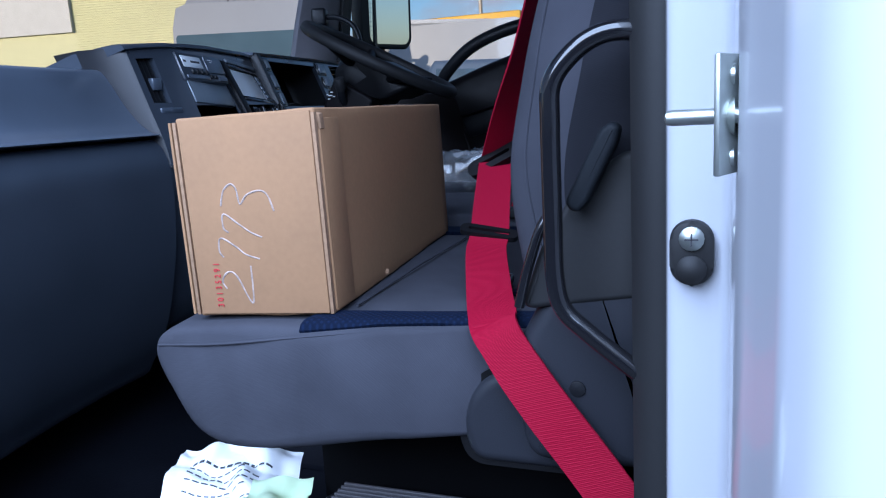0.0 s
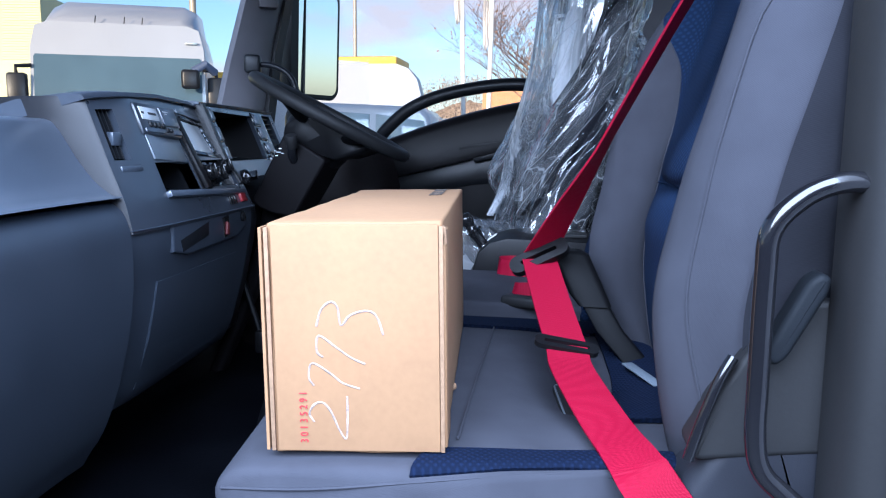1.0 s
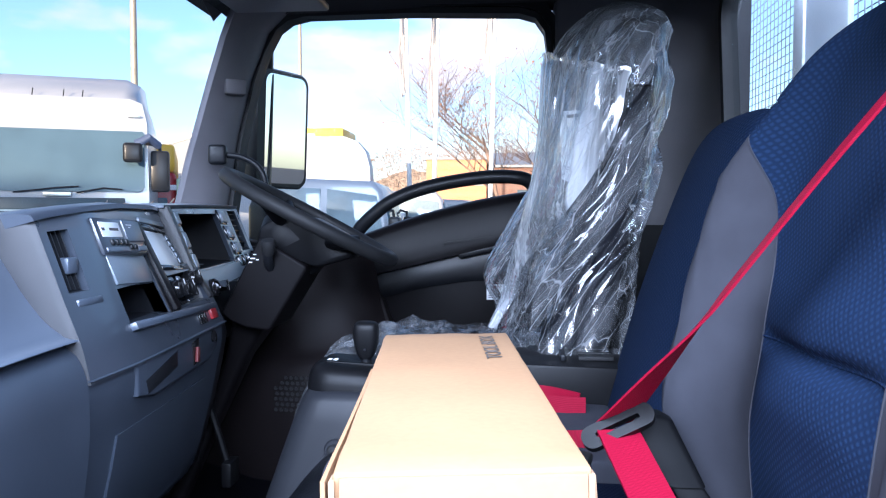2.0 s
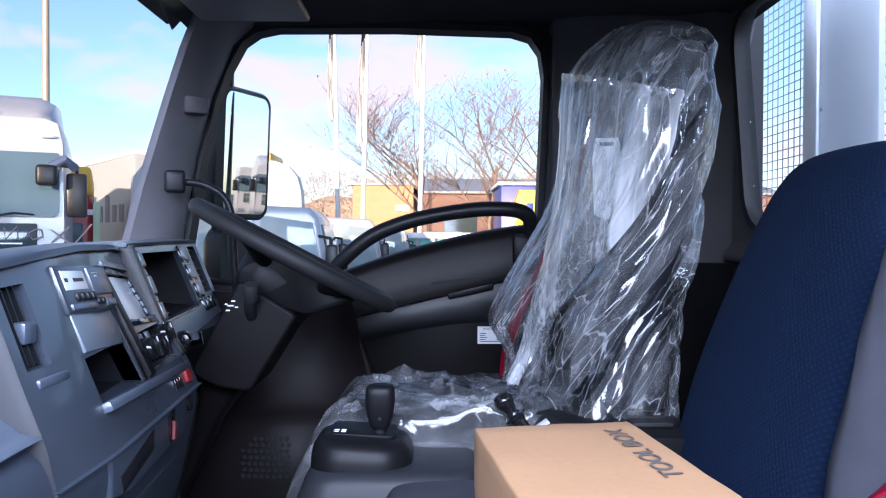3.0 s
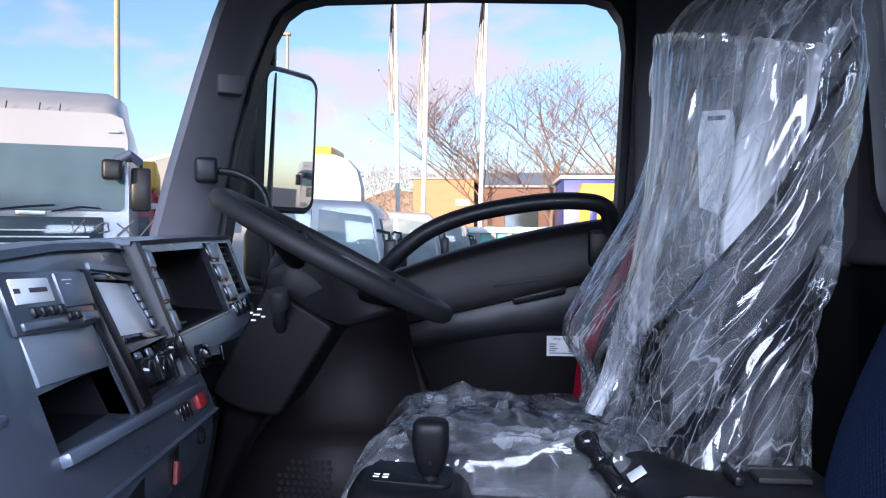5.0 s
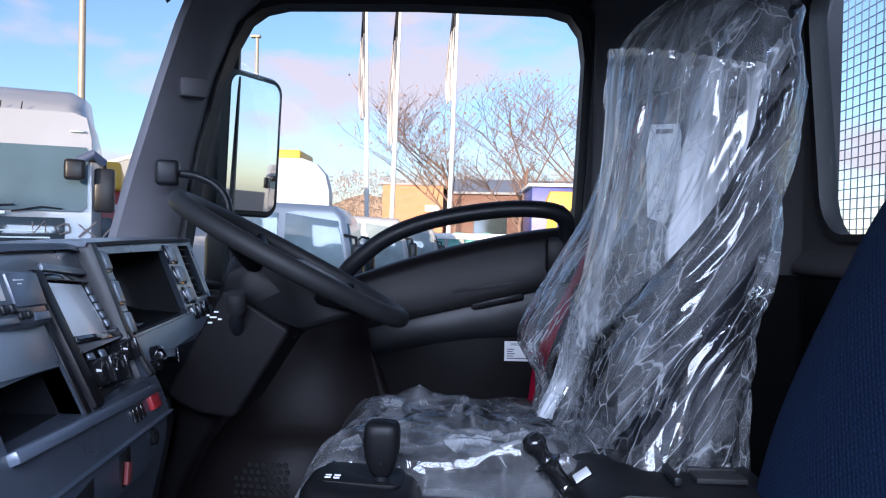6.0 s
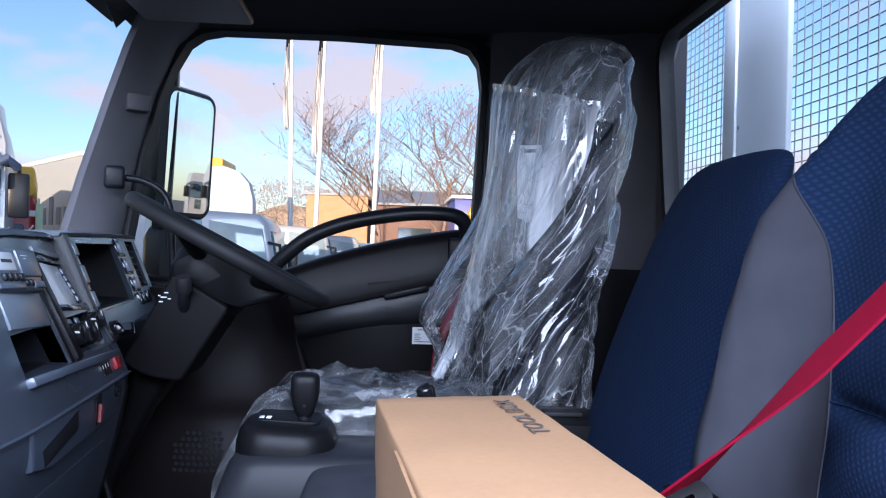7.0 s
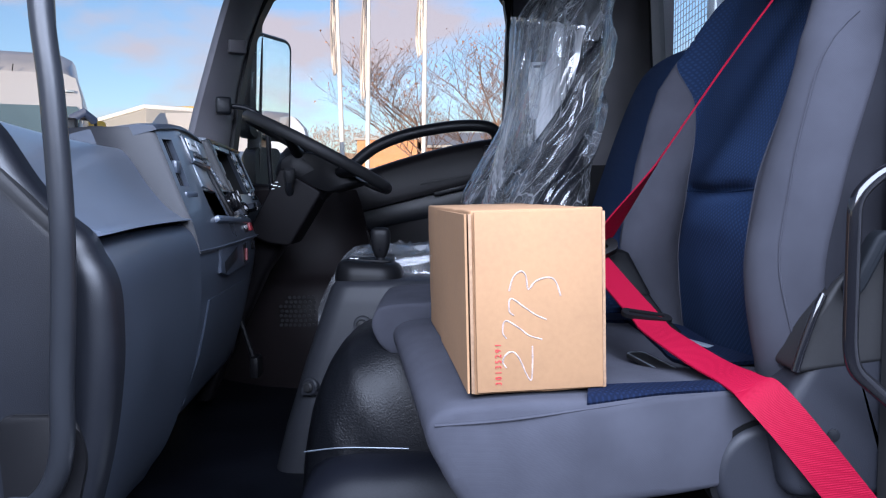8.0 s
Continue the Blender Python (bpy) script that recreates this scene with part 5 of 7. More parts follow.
def on_tach(y0, y1, z0, z1, proud, name, material, parent, bevel=0.002, sink=0.012, label=""):
    m = Matrix.Translation((-1.005, 1.622, 1.592)) @ pose(0, 0, 0, 0, -21, 0) @ pose(0, 0, 0, 0, 0, 6.0)
    return part(name, box((-sink, (y0 - 1.614) * 1.10, (z0 - 1.592) * 1.07), (proud, (y1 - 1.614) * 1.10, (z1 - 1.592) * 1.07), bevel, m=m), material, parent, label)


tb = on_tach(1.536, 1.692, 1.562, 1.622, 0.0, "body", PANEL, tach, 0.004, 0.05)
on_tach(1.548, 1.614, 1.590, 1.614, 0.0015, "display", LCD, tb, 0.001, label="pale grey display")
on_tach(1.550, 1.560, 1.600, 1.6045, 0.0018, "print_bar", INKBAR, tb, 0.0)
on_tach(1.575, 1.606, 1.600, 1.6045, 0.0018, "print_bar", INKBAR, tb, 0.0)
on_tach(1.626, 1.689, 1.582, 1.618, 0.0030, "card_flap", DASH, tb, 0.0015)
on_tach(1.636, 1.656, 1.6095, 1.6108, 0.0034, "print_bar", PAPER, tb, 0.0)
on_tach(1.642, 1.650, 1.6055, 1.6066, 0.0034, "print_bar", PAPER, tb, 0.0)
on_tach(1.545, 1.622, 1.5655, 1.573, 0.0030, "drawer", DASH, tb, 0.001)
on_tach(1.655, 1.688, 1.566, 1.575, 0.0030, "drawer", DASH, tb, 0.001)
for y in (1.572, 1.588, 1.604, 1.620):
    on_tach(y - 0.0055, y + 0.0055, 1.576, 1.5865, 0.0045, "button", TRIM, tb, 0.003)
for y in (1.632, 1.647):
    on_tach(y - 0.005, y + 0.005, 1.569, 1.578, 0.0045, "button", TRIM, tb, 0.003)
on_stack(1.543, 1.716, 1.512, 1.562, 0.002, "blank_plate", SILVER, dash, 0.002, label="silver grey blanking plate")
part("bin", box((-1.125, 1.541, 1.452), (-1.12, 1.716, 1.514)), TRIM, dash)
for y in (1.537, 1.716):
    part("bin_wall", prism([(-1.12, 1.450), (stack_x(y, 1.450) - 0.004, 1.450), (stack_x(y, 1.512) - 0.004, 1.512), (-1.12, 1.512)], "y", y, y + 0.004), TRIM, dash)
part("bin_wall", box((-1.12, 1.541, 1.446), (-0.975, 1.716, 1.451)), TRIM, dash)
on_stack(1.536, 1.955, 1.436, 1.449, 0.009, "bin_lip", DASH, dash, 0.004)
on_stack(1.718, 1.734, 1.45, 1.566, 0.002, "stack_rib", BROWN, dash, 0.002)
on_stack(1.738, 1.770, 1.45, 1.615, 0.007, "stack_rib", BROWN, dash, 0.005)
radio = thing("radio", "black radio with a wide screen painted sky-pale", "radio")
on_stack(1.779, 1.918, 1.528, 1.596, -0.004, "screen", SCREEN, radio, 0.001, 0.02, label="blank screen with sky reflection in its colour")
on_stack(1.918, 1.950, 1.524, 1.600, -0.006, "button_strip", PIANO, radio, 0.001, 0.02)
on_stack(1.777, 1.950, 1.5975, 1.6055, 0.000, "slot_bar", PIANO, radio, 0.001)
on_stack(1.777, 1.952, 1.6065, 1.6155, 0.003, "slot_bar", SILVER, radio, 0.001)
on_stack(1.777, 1.950, 1.517, 1.526, 0.002, "bezel", PIANO, radio, 0.001)
for k in range(5):
    on_stack(1.924, 1.940, 1.530 + k * 0.0115, 1.5395 + k * 0.0115, -0.003, "button", SILVER, radio, 0.001)
heat = thing("heater_panel", "black heater control panel with round knobs", "heater controls")
on_stack(1.775, 1.950, 1.452, 1.513, -0.012, "panel", PIANO, heat, 0.001, 0.02)
for y, z, r in ((1.805, 1.480, 0.019), (1.853, 1.474, 0.019), (1.922, 1.490, 0.017)):
    m = aim((stack_x(y, z) - 0.014, y, z), (1, 0, 0.35))
    kn = part("knob", lathe([(r + 0.003, 0), (r + 0.003, 0.004), (r, 0.006), (r * 0.93, 0.020), (r * 0.78, 0.024), (0.001, 0.024)], m, 22), PIANO, heat)
    part("pointer", box((-0.0035, -r * 0.9, 0.023), (0.0035, r * 0.9, 0.034), 0.003, m=m), PIANO, kn)
for y, z in ((1.826, 1.504), (1.868, 1.503)):
    on_stack(y - 0.010, y + 0.010, z - 0.005, z + 0.005, -0.006, "button", SILVER, heat, 0.002)
on_stack(1.953, 1.978, 1.45, 1.600, 0.006, "stack_rib", TRIM, dash, 0.004)
on_stack(1.910, 1.946, 1.410, 1.437, 0.006, "red_switch", RED, dash, 0.003, label="red hazard switch")
for y in (1.845, 1.860, 1.875):
    on_stack(y - 0.005, y + 0.005, 1.410, 1.428, 0.004, "switch", PIANO, dash, 0.001)
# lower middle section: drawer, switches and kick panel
dash_run([(-1.30, 1.40), (-0.955, 1.399), (-0.940, 1.392), (-0.938, 1.36), (-0.950, 1.30), (-0.972, 1.20), (-1.01, 1.08), (-1.07, 1.04), (-1.30, 1.04)], 1.396, 1.98, "lower_middle", DASH_SHADE)
rr = []
for y, d in ((1.98, 0.028), (2.02, 0.033), (2.06, 0.047), (2.09, 0.07), (2.105, 0.10)):
    rr.append([Vector((x - d * k, y, z)) for x, z, k in ((-1.30, 1.42, 0), (-0.985, 1.412, 1), (-0.958, 1.395, 1), (-0.952, 1.36, 1), (-0.962, 1.30, 1), (-0.985, 1.20, 1), (-1.02, 1.08, 1), (-1.08, 1.04, 1), (-1.30, 1.04, 0))])
part("knee_end", loft(rr), TRIM, dash, angle=50)
TURNED = Matrix.Translation((-0.938, 1.53, 0)) @ pose(0, 0, 0, 0, 0, 5.1) @ Matrix.Translation((0.938, -1.53, 0))
part("drawer", prism([(1.530, 1.394), (1.93, 1.394), (1.925, 1.352), (1.87, 1.333), (1.60, 1.328), (1.533, 1.342)], "x", -0.985, -0.9325, 0.006, 3), DASH_SHADE, dash).matrix_world = TURNED
part("drawer_recess", prism([(1.56, 1.362), (1.70, 1.385), (1.70, 1.356), (1.57, 1.338)], "x", -0.945, -0.9312, 0.002), TRIM, dash).matrix_world = TURNED
part("lighter", lathe([(0.012, 0), (0.012, 0.012), (0.008, 0.014), (0.001, 0.014)], aim((-0.973, 1.90, 1.376), (1, 0, 0.2)), 16), PIANO, dash)
part("tag_slot", prism([(1.775, 1.385), (1.812, 1.389), (1.815, 1.345), (1.782, 1.340)], "x", -0.936, -0.9305, 0.002), PIANO, dash).matrix_world = TURNED
part("key_tag", prism([(1.783, 1.348), (1.797, 1.345), (1.801, 1.372), (1.787, 1.376)], "x", -0.930, -0.924, 0.002), DULLRED, dash, "small red plastic tag").matrix_world = TURNED
rr = []
for y in (1.495, 1.50, 1.86, 1.90):
    rr.append([Vector((x + d - 0.09 * max(0.0, y - 1.53), y, z)) for d in (0.004,) for x, z in ((-0.952, 1.292), (-0.962, 1.24), (-0.976, 1.18), (-1.012, 1.08))] + [Vector((x - 0.02 - 0.09 * max(0.0, y - 1.53), y, z)) for x, z in ((-1.012, 1.08), (-0.976, 1.18), (-0.962, 1.24), (-0.952, 1.292))])
part("fuse_lid", loft(rr), DASH_SHADE, dash, "flat fuse box lid")
# instrument panel
def inst_x(y, z):
    return -1.088 - 0.139 * (y - 1.96) - 0.42 * (z - 1.63)


ysc = [1.975, 1.995, 2.022, 2.05, 2.15, 2.25, 2.355, 2.40, 2.47, 2.485, 2.575, 2.60]
zsc = [1.470, 1.498, 1.505, 1.525, 1.58, 1.63, 1.638, 1.646]
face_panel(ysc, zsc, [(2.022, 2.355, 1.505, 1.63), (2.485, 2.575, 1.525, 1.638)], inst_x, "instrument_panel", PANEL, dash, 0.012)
face_panel([1.99, 2.1, 2.275, 2.40, 2.60], [1.462, 1.482, 1.5015], [], lambda y, z: inst_x(y, z) + 0.004, "silver_strip", SILVER, dash, 0.010, "silver grey lower trim strip")
part("pocket", loft([[Vector((inst_x(y, z) - d, y, z)) for y, z in ((2.022 + k, 1.505 + k), (2.355 - k, 1.505 + k), (2.355 - k, 1.63 - k), (2.022 + k, 1.63 - k))] for d, k in ((0.125, 0.02), (0.124, 0.019), (0.10, 0.006), (0.010, -0.001))], caps=False), BLACKP, dash, "dark moulded storage pocket", angle=30)
part("pocket_back", loft([[Vector((inst_x(y, z) - d, y, z)) for y, z in ((2.035, 1.517), (2.342, 1.517), (2.342, 1.618), (2.035, 1.618))] for d in (0.122, 0.130)]), BLACKP, dash)
part("pocket_label", box((-0.022, -0.017, 0.0), (0.022, 0.017, 0.001), m=Matrix.Translation((-1.085, 2.075, 1.5125)) @ pose(0, 0, 0, 0, 0, 12)), SILVER, dash, "small printed sticker in the pocket")
vent2 = part("air_vent", loft([[Vector((inst_x(y, z) - d, y, z)) for y, z in ((2.48, 1.52), (2.58, 1.52), (2.58, 1.642), (2.48, 1.642))] for d in (0.034, 0.05)]), TRIM, dash, "narrow dark air vent")
rr = []
for y in (1.94, 1.99, 2.1, 2.3, 2.5, 2.602):
    x, z = inst_x(y, 1.648), 1.648 + 0.010 * math.sin(min(1.0, (y - 1.94) / 0.5) * 1.57) * 0.5
    rr.append([Vector((x - 0.30, y, 1.55)), Vector((x - 0.30, y, 1.60)), Vector((x - 0.11, y, z)), Vector((x - 0.03, y, z + 0.004)), Vector((x + 0.008, y, z)), Vector((x + 0.006, y, z - 0.006)), Vector((x - 0.06, y, z - 0.008)), Vector((x - 0.2, y, 1.605))])
part("instrument_hood", loft(rr), DASH, dash, angle=60)
part("panel_rib", loft([[Vector((inst_x(1.97, z) + dx, y, z)) for dx, y in ((0.0, 1.945), (0.012, 1.952), (0.012, 1.966), (0.004, 1.977), (-0.10, 1.977), (-0.10, 1.945))] for z in (1.45, 1.50, 1.56, 1.62, 1.646)]), TRIM, dash, angle=50)
part("end_wall", prism([(-1.42, 1.47), (inst_x(2.6, 1.47), 1.47), (inst_x(2.6, 1.646), 1.646), (-1.42, 1.60)], "y", 2.60, 2.612, 0.002), DASH, dash)
part("column_shelf", prism([(-1.38, 1.30), (-1.04, 1.33), (-1.03, 1.40), (-1.045, 1.462), (-1.10, 1.47), (-1.38, 1.47)], "y", 1.95, 2.64, 0.01), BLACKP, dash)


def on_inst(y0, y1, z0, z1, proud, name, material, parent, bevel=0.002, sink=0.01):
    yc, zc = (y0 + y1) / 2, (z0 + z1) / 2
    m = Matrix.Translation((inst_x(yc, zc), yc, zc)) @ pose(0, 0, 0, 0, -22.8, 0) @ pose(0, 0, 0, 0, 0, 7.9)
    k = 1 / math.cos(radians(22.8))
    return part(name, box((-sink, -(y1 - y0) / 2, -(z1 - z0) / 2 * k), (proud, (y1 - y0) / 2, (z1 - z0) / 2 * k), bevel, m=m), material, parent)


for y0, z0, z1 in ((1.985, 1.602, 1.634), (1.985, 1.552, 1.590), (1.986, 1.506, 1.542)):
    bz = on_inst(y0 - 0.004, y0 + 0.028, z0 - 0.001, z1 + 0.001, 0.003, "switch_bezel", PIANO, dash)
    on_inst(y0, y0 + 0.023, z0 + 0.003, z1 - 0.003, 0.008, "switch", SILVER, bz)
for y0, z0, z1 in ((2.366, 1.602, 1.638), (2.376, 1.560, 1.595), (2.388, 1.519, 1.551)):
    bz = on_inst(y0 - 0.004, y0 + 0.060, z0 - 0.001, z1 + 0.001, 0.003, "switch_bezel", PIANO, dash)
    on_inst(y0 + 0.002, y0 + 0.050, z0 + 0.003, z1 - 0.003, 0.009, "switch", SILVER, bz)
for y0 in (2.385, 2.435, 2.485):
    on_inst(y0, y0 + 0.038, 1.486, 1.514, 0.006, "switch", PIANO, dash)
for k in range(7):
    z = 1.532 + k * 0.016
    part("vent_slat", box((inst_x(2.53, z) - 0.030, 2.486, z - 0.001), (inst_x(2.53, z) - 0.012, 2.574, z + 0.001)), TRIM, vent2, smooth=False)
ig = part("ignition_barrel", lathe([(0.020, 0), (0.020, 0.012), (0.015, 0.016), (0.012, 0.012), (0.001, 0.012)], aim((-1.03, 2.05, 1.462), (1, -0.3, 0.2)), 18), PIANO, dash, "black ignition switch")
part("key", box((-0.0015, -0.012, 0.01), (0.0015, 0.012, 0.05), 0.001, m=aim((-1.03, 2.05, 1.462), (1, -0.3, 0.2))), CHROME, ig, "bright steel key")
grl = part("defrost_grille", box((-1.36, 0.95, 1.588), (-1.26, 1.27, 1.602), 0.004), RUBBER, dash)
for k in range(12):
    part("grille_slat", box((-1.35, 0.955 + k * 0.026, 1.600), (-1.27, 0.965 + k * 0.026, 1.608), 0.001), TRIM, grl, smooth=False)

# side kick panel with speaker holes
kick = part("kick_panel", prism([(-1.45, 0.86), (-0.66, 0.86), (-0.70, 1.25), (-0.745, 1.37), (-0.79, 1.47), (-0.82, 1.53), (-1.45, 1.53)], "y", 2.655, 2.735, 0.008), BROWNK)
tagged(kick, "dark moulded plastic kick panel by the driver door", "panel", kind="structure")
part("arch_cover", loft([[Vector((-1.35, 2.66, z)), Vector((-1.16 + t, 2.60 - s, z)), Vector((-1.02 + t, 2.56 - s, z)), Vector((-0.86 + t, 2.575 - s, z)), Vector((-0.77 + t, 2.615 - s * 0.5, z)), Vector((-0.735 + t, 2.66, z))] for z, t, s in ((0.86, 0.06, 0.10), (1.05, 0.05, 0.095), (1.19, 0.035, 0.085), (1.215, 0.03, 0.05), (1.24, 0.02, 0.02), (1.36, -0.01, 0.01), (1.46, -0.03, 0.0), (1.52, -0.05, 0.0))]), BROWNK, kick, angle=60)
bm = bmesh.new()
for r in range(7):
    for c in range(8):
        x, z = -1.02 + c * 0.0155 + (r % 2) * 0.004, 1.165 - r * 0.0155
        if r + c > 1:
            lathe([(0.0056, 0), (0.0056, 0.003)], aim((x, 2.466 + 0.10 * abs(x + 0.95), z), (0, -1, 0)), 8, bm=bm)
part("speaker_holes", bm, RUBBER, kick, "grid of round black speaker holes")

# ---------- steering ----------
wheel = thing("steering_wheel", "black four-spoke truck steering wheel", "steering wheel")
WC, WN = Vector((-0.842, 2.205, 1.622)), Vector((0.460, 0.072, 0.885)).normalized()
wm = aim(WC, WN)
ringp = [wm @ Vector((0.222 * math.cos(a), 0.222 * math.sin(a), 0)) for a in np.linspace(0, math.tau, 72, endpoint=False)]
part("rim", tube(ringp, 0.0165, 14, closed=True), RUBBER, wheel, "black moulded rim")
hub = [[wm @ Vector((u * s, v * s, h)) for u, v in round_rect(0.17, 0.14, 0.05, 5)] for h, s in ((-0.115, 1.10), (-0.09, 1.22), (-0.05, 1.30), (-0.02, 1.18), (-0.006, 0.95), (-0.002, 0.7))]
part("hub", loft(hub), BLACKP, wheel, angle=50)
for a in (25, 155, 215, 325):
    d = Vector((math.cos(radians(a)), math.sin(radians(a)), 0))
    part("spoke", tube([wm @ (d * 0.06 + Vector((0, 0, -0.035))), wm @ (d * 0.13 + Vector((0, 0, -0.028))), wm @ (d * 0.215 + Vector((0, 0, -0.004)))], [0.018, 0.015, 0.012], 10), BLACKP, wheel)
col = thing("steering_column", "dark plastic steering column shroud with a stalk switch", "steering column")
SHROUD = [(-0.927, 1.577), (-1.021, 1.400), (-0.996, 1.381), (-0.962, 1.367), (-0.906, 1.360), (-0.814, 1.509)]
part("shroud", pillow(rounded(SHROUD, 0.013), 2.235, 2.0785, 0.007), SHROUDP, col, angle=50)
rr = []
for y, d in ((2.094, 0.016), (2.098, 0.006), (2.108, 0.0), (2.29, 0.0), (2.30, 0.006), (2.304, 0.016)):
    rr.append([Vector((u + (-0.84 - u) * d * 6, y, v + (1.57 - v) * d * 6)) for u, v in rounded([(-0.937, 1.560), (-0.937, 1.600), (-0.905, 1.618), (-0.845, 1.622), (-0.765, 1.580), (-0.70, 1.535), (-0.80, 1.505)], 0.018)])
part("upper_shell", loft(rr), BLACKP, col, angle=50)
part("lower_nose", loft([[Vector((cx + u, 2.20 + v, z)) for u, v in round_rect(w, d, 0.018, 4)] for z, cx, w, d in ((1.40, -0.965, 0.09, 0.16), (1.35, -0.985, 0.08, 0.13), (1.28, -1.02, 0.055, 0.08), (1.10, -1.10, 0.045, 0.06), (0.90, -1.19, 0.045, 0.06))]), BROWN, col, angle=60)
part("stalk_well", lathe([(0.022, -0.002), (0.024, 0.002), (0.018, 0.005), (0.001, 0.005)], aim((-0.905, 2.086, 1.505), (0, -1, 0)), 20), BLACKP, col)
part("stalk", tube(smooth_path([(-0.903, 2.09, 1.503), (-0.902, 2.068, 1.522), (-0.898, 2.055, 1.550)], 5), 0.0115, 12), TRIM, col, "black stalk switch")
part("stalk_cap", lathe([(0.011, -0.022), (0.0145, -0.016), (0.016, 0.008), (0.0145, 0.014), (0.001, 0.015)], aim((-0.897, 2.052, 1.558), (0.03, -0.35, 0.93)), 16), RUBBER, col)
for dx, dz, w in ((0, 0, 0.008), (0.004, 0.009, 0.005), (-0.006, -0.009, 0.005), (0.010, -0.003, 0.004), (-0.010, 0.003, 0.003)):
    part("symbol", box((-0.940 + dx - w, 2.0755, 1.528 + dz - 0.0012), (-0.940 + dx + w * 0.4, 2.0785, 1.528 + dz + 0.0012)), PAPER, col, smooth=False)
ped = thing("pedal", "dark pedal arm under the dashboard", "pedal")
part("arm", tube(smooth_path([(-1.12, 2.12, 1.32), (-1.06, 2.12, 1.15), (-1.02, 2.12, 1.02)], 5), 0.008, 8), BLACKP, ped)
part("pad", box((-1.03, 2.09, 0.985), (-1.005, 2.15, 1.045), 0.006), BLACKP, ped)

# grab handle on the front pillar
gh = thing("pillar_handle", "black tubular grab handle on the windscreen pillar", "grab handle")
part("bracket", box((-1.240, 2.522, 1.774), (-1.188, 2.575, 1.832), 0.010, 3, m=Matrix.Translation((-1.21, 2.55, 1.8)) @ pose(0, 0, 0, 0, 0, 18) @ Matrix.Translation((1.21, -2.55, -1.8))), TRIM, gh)
part("bar", tube(smooth_path([(-1.195, 2.55, 1.803), (-1.14, 2.545, 1.795), (-1.09, 2.54, 1.768), (-1.068, 2.54, 1.72), (-1.064, 2.55, 1.62), (-1.06, 2.56, 1.50)], 6), 0.0092, 12), TRIM, gh)
# handle on the near windscreen pillar
gh2 = thing("pillar_handle", "dark grey tubular grab handle on the passenger windscreen pillar", "grab handle")
part("bar", tube(smooth_path([(-0.905, 0.815, 1.93), (-0.892, 0.800, 1.70), (-0.882, 0.796, 1.60), (-0.877, 0.795, 1.48), (-0.879, 0.796, 1.40), (-0.886, 0.798, 1.30), (-0.890, 0.80, 1.23), (-0.908, 0.808, 1.185), (-0.945, 0.825, 1.15)], 6), 0.0125, 14), BARP, gh2)
part("foot", box((-0.965, 0.812, 1.128), (-0.925, 0.832, 1.172), 0.008, 3), BARP, gh2)

# ---------- console, levers ----------
cons = thing("gear_console", "grey plastic gear lever console with a dark domed top", "console")
rr = []
for z, xa, xb, ya, yb in ((0.86, -0.88, -0.40, 1.70, 2.0), (0.95, -0.86, -0.42, 1.72, 1.99), (1.10, -0.815, -0.44, 1.745, 1.985), (1.24, -0.768, -0.47, 1.765, 1.98), (1.278, -0.754, -0.472, 1.772, 1.978), (1.292, -0.744, -0.478, 1.780, 1.972), (1.297, -0.725, -0.49, 1.795, 1.96)):
    cx, cy = (xa + xb) / 2, (ya + yb) / 2
    rr.append([Vector((cx + u, cy + v, z)) for u, v in round_rect(xb - xa, yb - ya, 0.05, 4)])
part("base", loft(rr), CONSB, cons, "grey plastic base", angle=50)
rr = []
for z, s in ((1.285, 0.99), (1.305, 0.98), (1.322, 0.93), (1.332, 0.84), (1.337, 0.70), (1.338, 0.5)):
    rr.append([Vector((-0.665 + u * s, 1.872 + v * s, z - u * 0.05)) for u, v in round_rect(0.168, 0.165, 0.055, 6)])
part("dome", loft(rr), BLACKP, cons, angle=60)
part("gate", prism(rounded([(-0.055, -0.042), (0.055, -0.042), (0.055, 0.042), (-0.055, 0.042)], 0.016), "z", 0.0, 0.006, 0.002), BLACKP, cons).matrix_world = pose(-0.665, 1.880, 1.335, 0, 2.8, 0)
for k in range(4):
    part("print_bar", box((-0.712 + k % 2 * 0.012, 1.850 + k // 2 * 0.010, 1.3425), (-0.704 + k % 2 * 0.012, 1.853 + k // 2 * 0.010, 1.3440)), PAPER, cons, smooth=False)
part("cap", lathe([(0.005, 0), (0.005, 0.004), (0.003, 0.006), (0.001, 0.0065)], aim((-0.712, 1.925, 1.337), (0, 0, 1)), 12), CHROME, cons)
for at, w, drop in (((-0.672, 1.742, 1.198), (-0.15, -1, 0.12), 0.045), ((-0.795, 1.728, 1.055), (-0.45, -1, 0.1), 0.02)):
    m = aim(at, w)
    part("tab", lathe([(0.021, -0.008), (0.021, 0.001), (0.018, 0.004), (0.001, 0.005)], m, 20), CONSB, cons)
    part("cap", lathe([(0.0125, 0.003), (0.0125, 0.009), (0.009, 0.013), (0.001, 0.014)], m, 16), RUBBER, cons)
    part("tab_web", box((at[0] - 0.020, at[1] - 0.004, at[2] - drop), (at[0] + 0.020, at[1] + 0.012, at[2]), 0.004), CONSB, cons)
gl = thing("gear_lever", "short gear lever with a black moulded knob", "gear lever")
part("stem", tube([(-0.637, 1.862, 1.318), (-0.637, 1.862, 1.375)], 0.011, 12), TRIM, gl)
rr = []
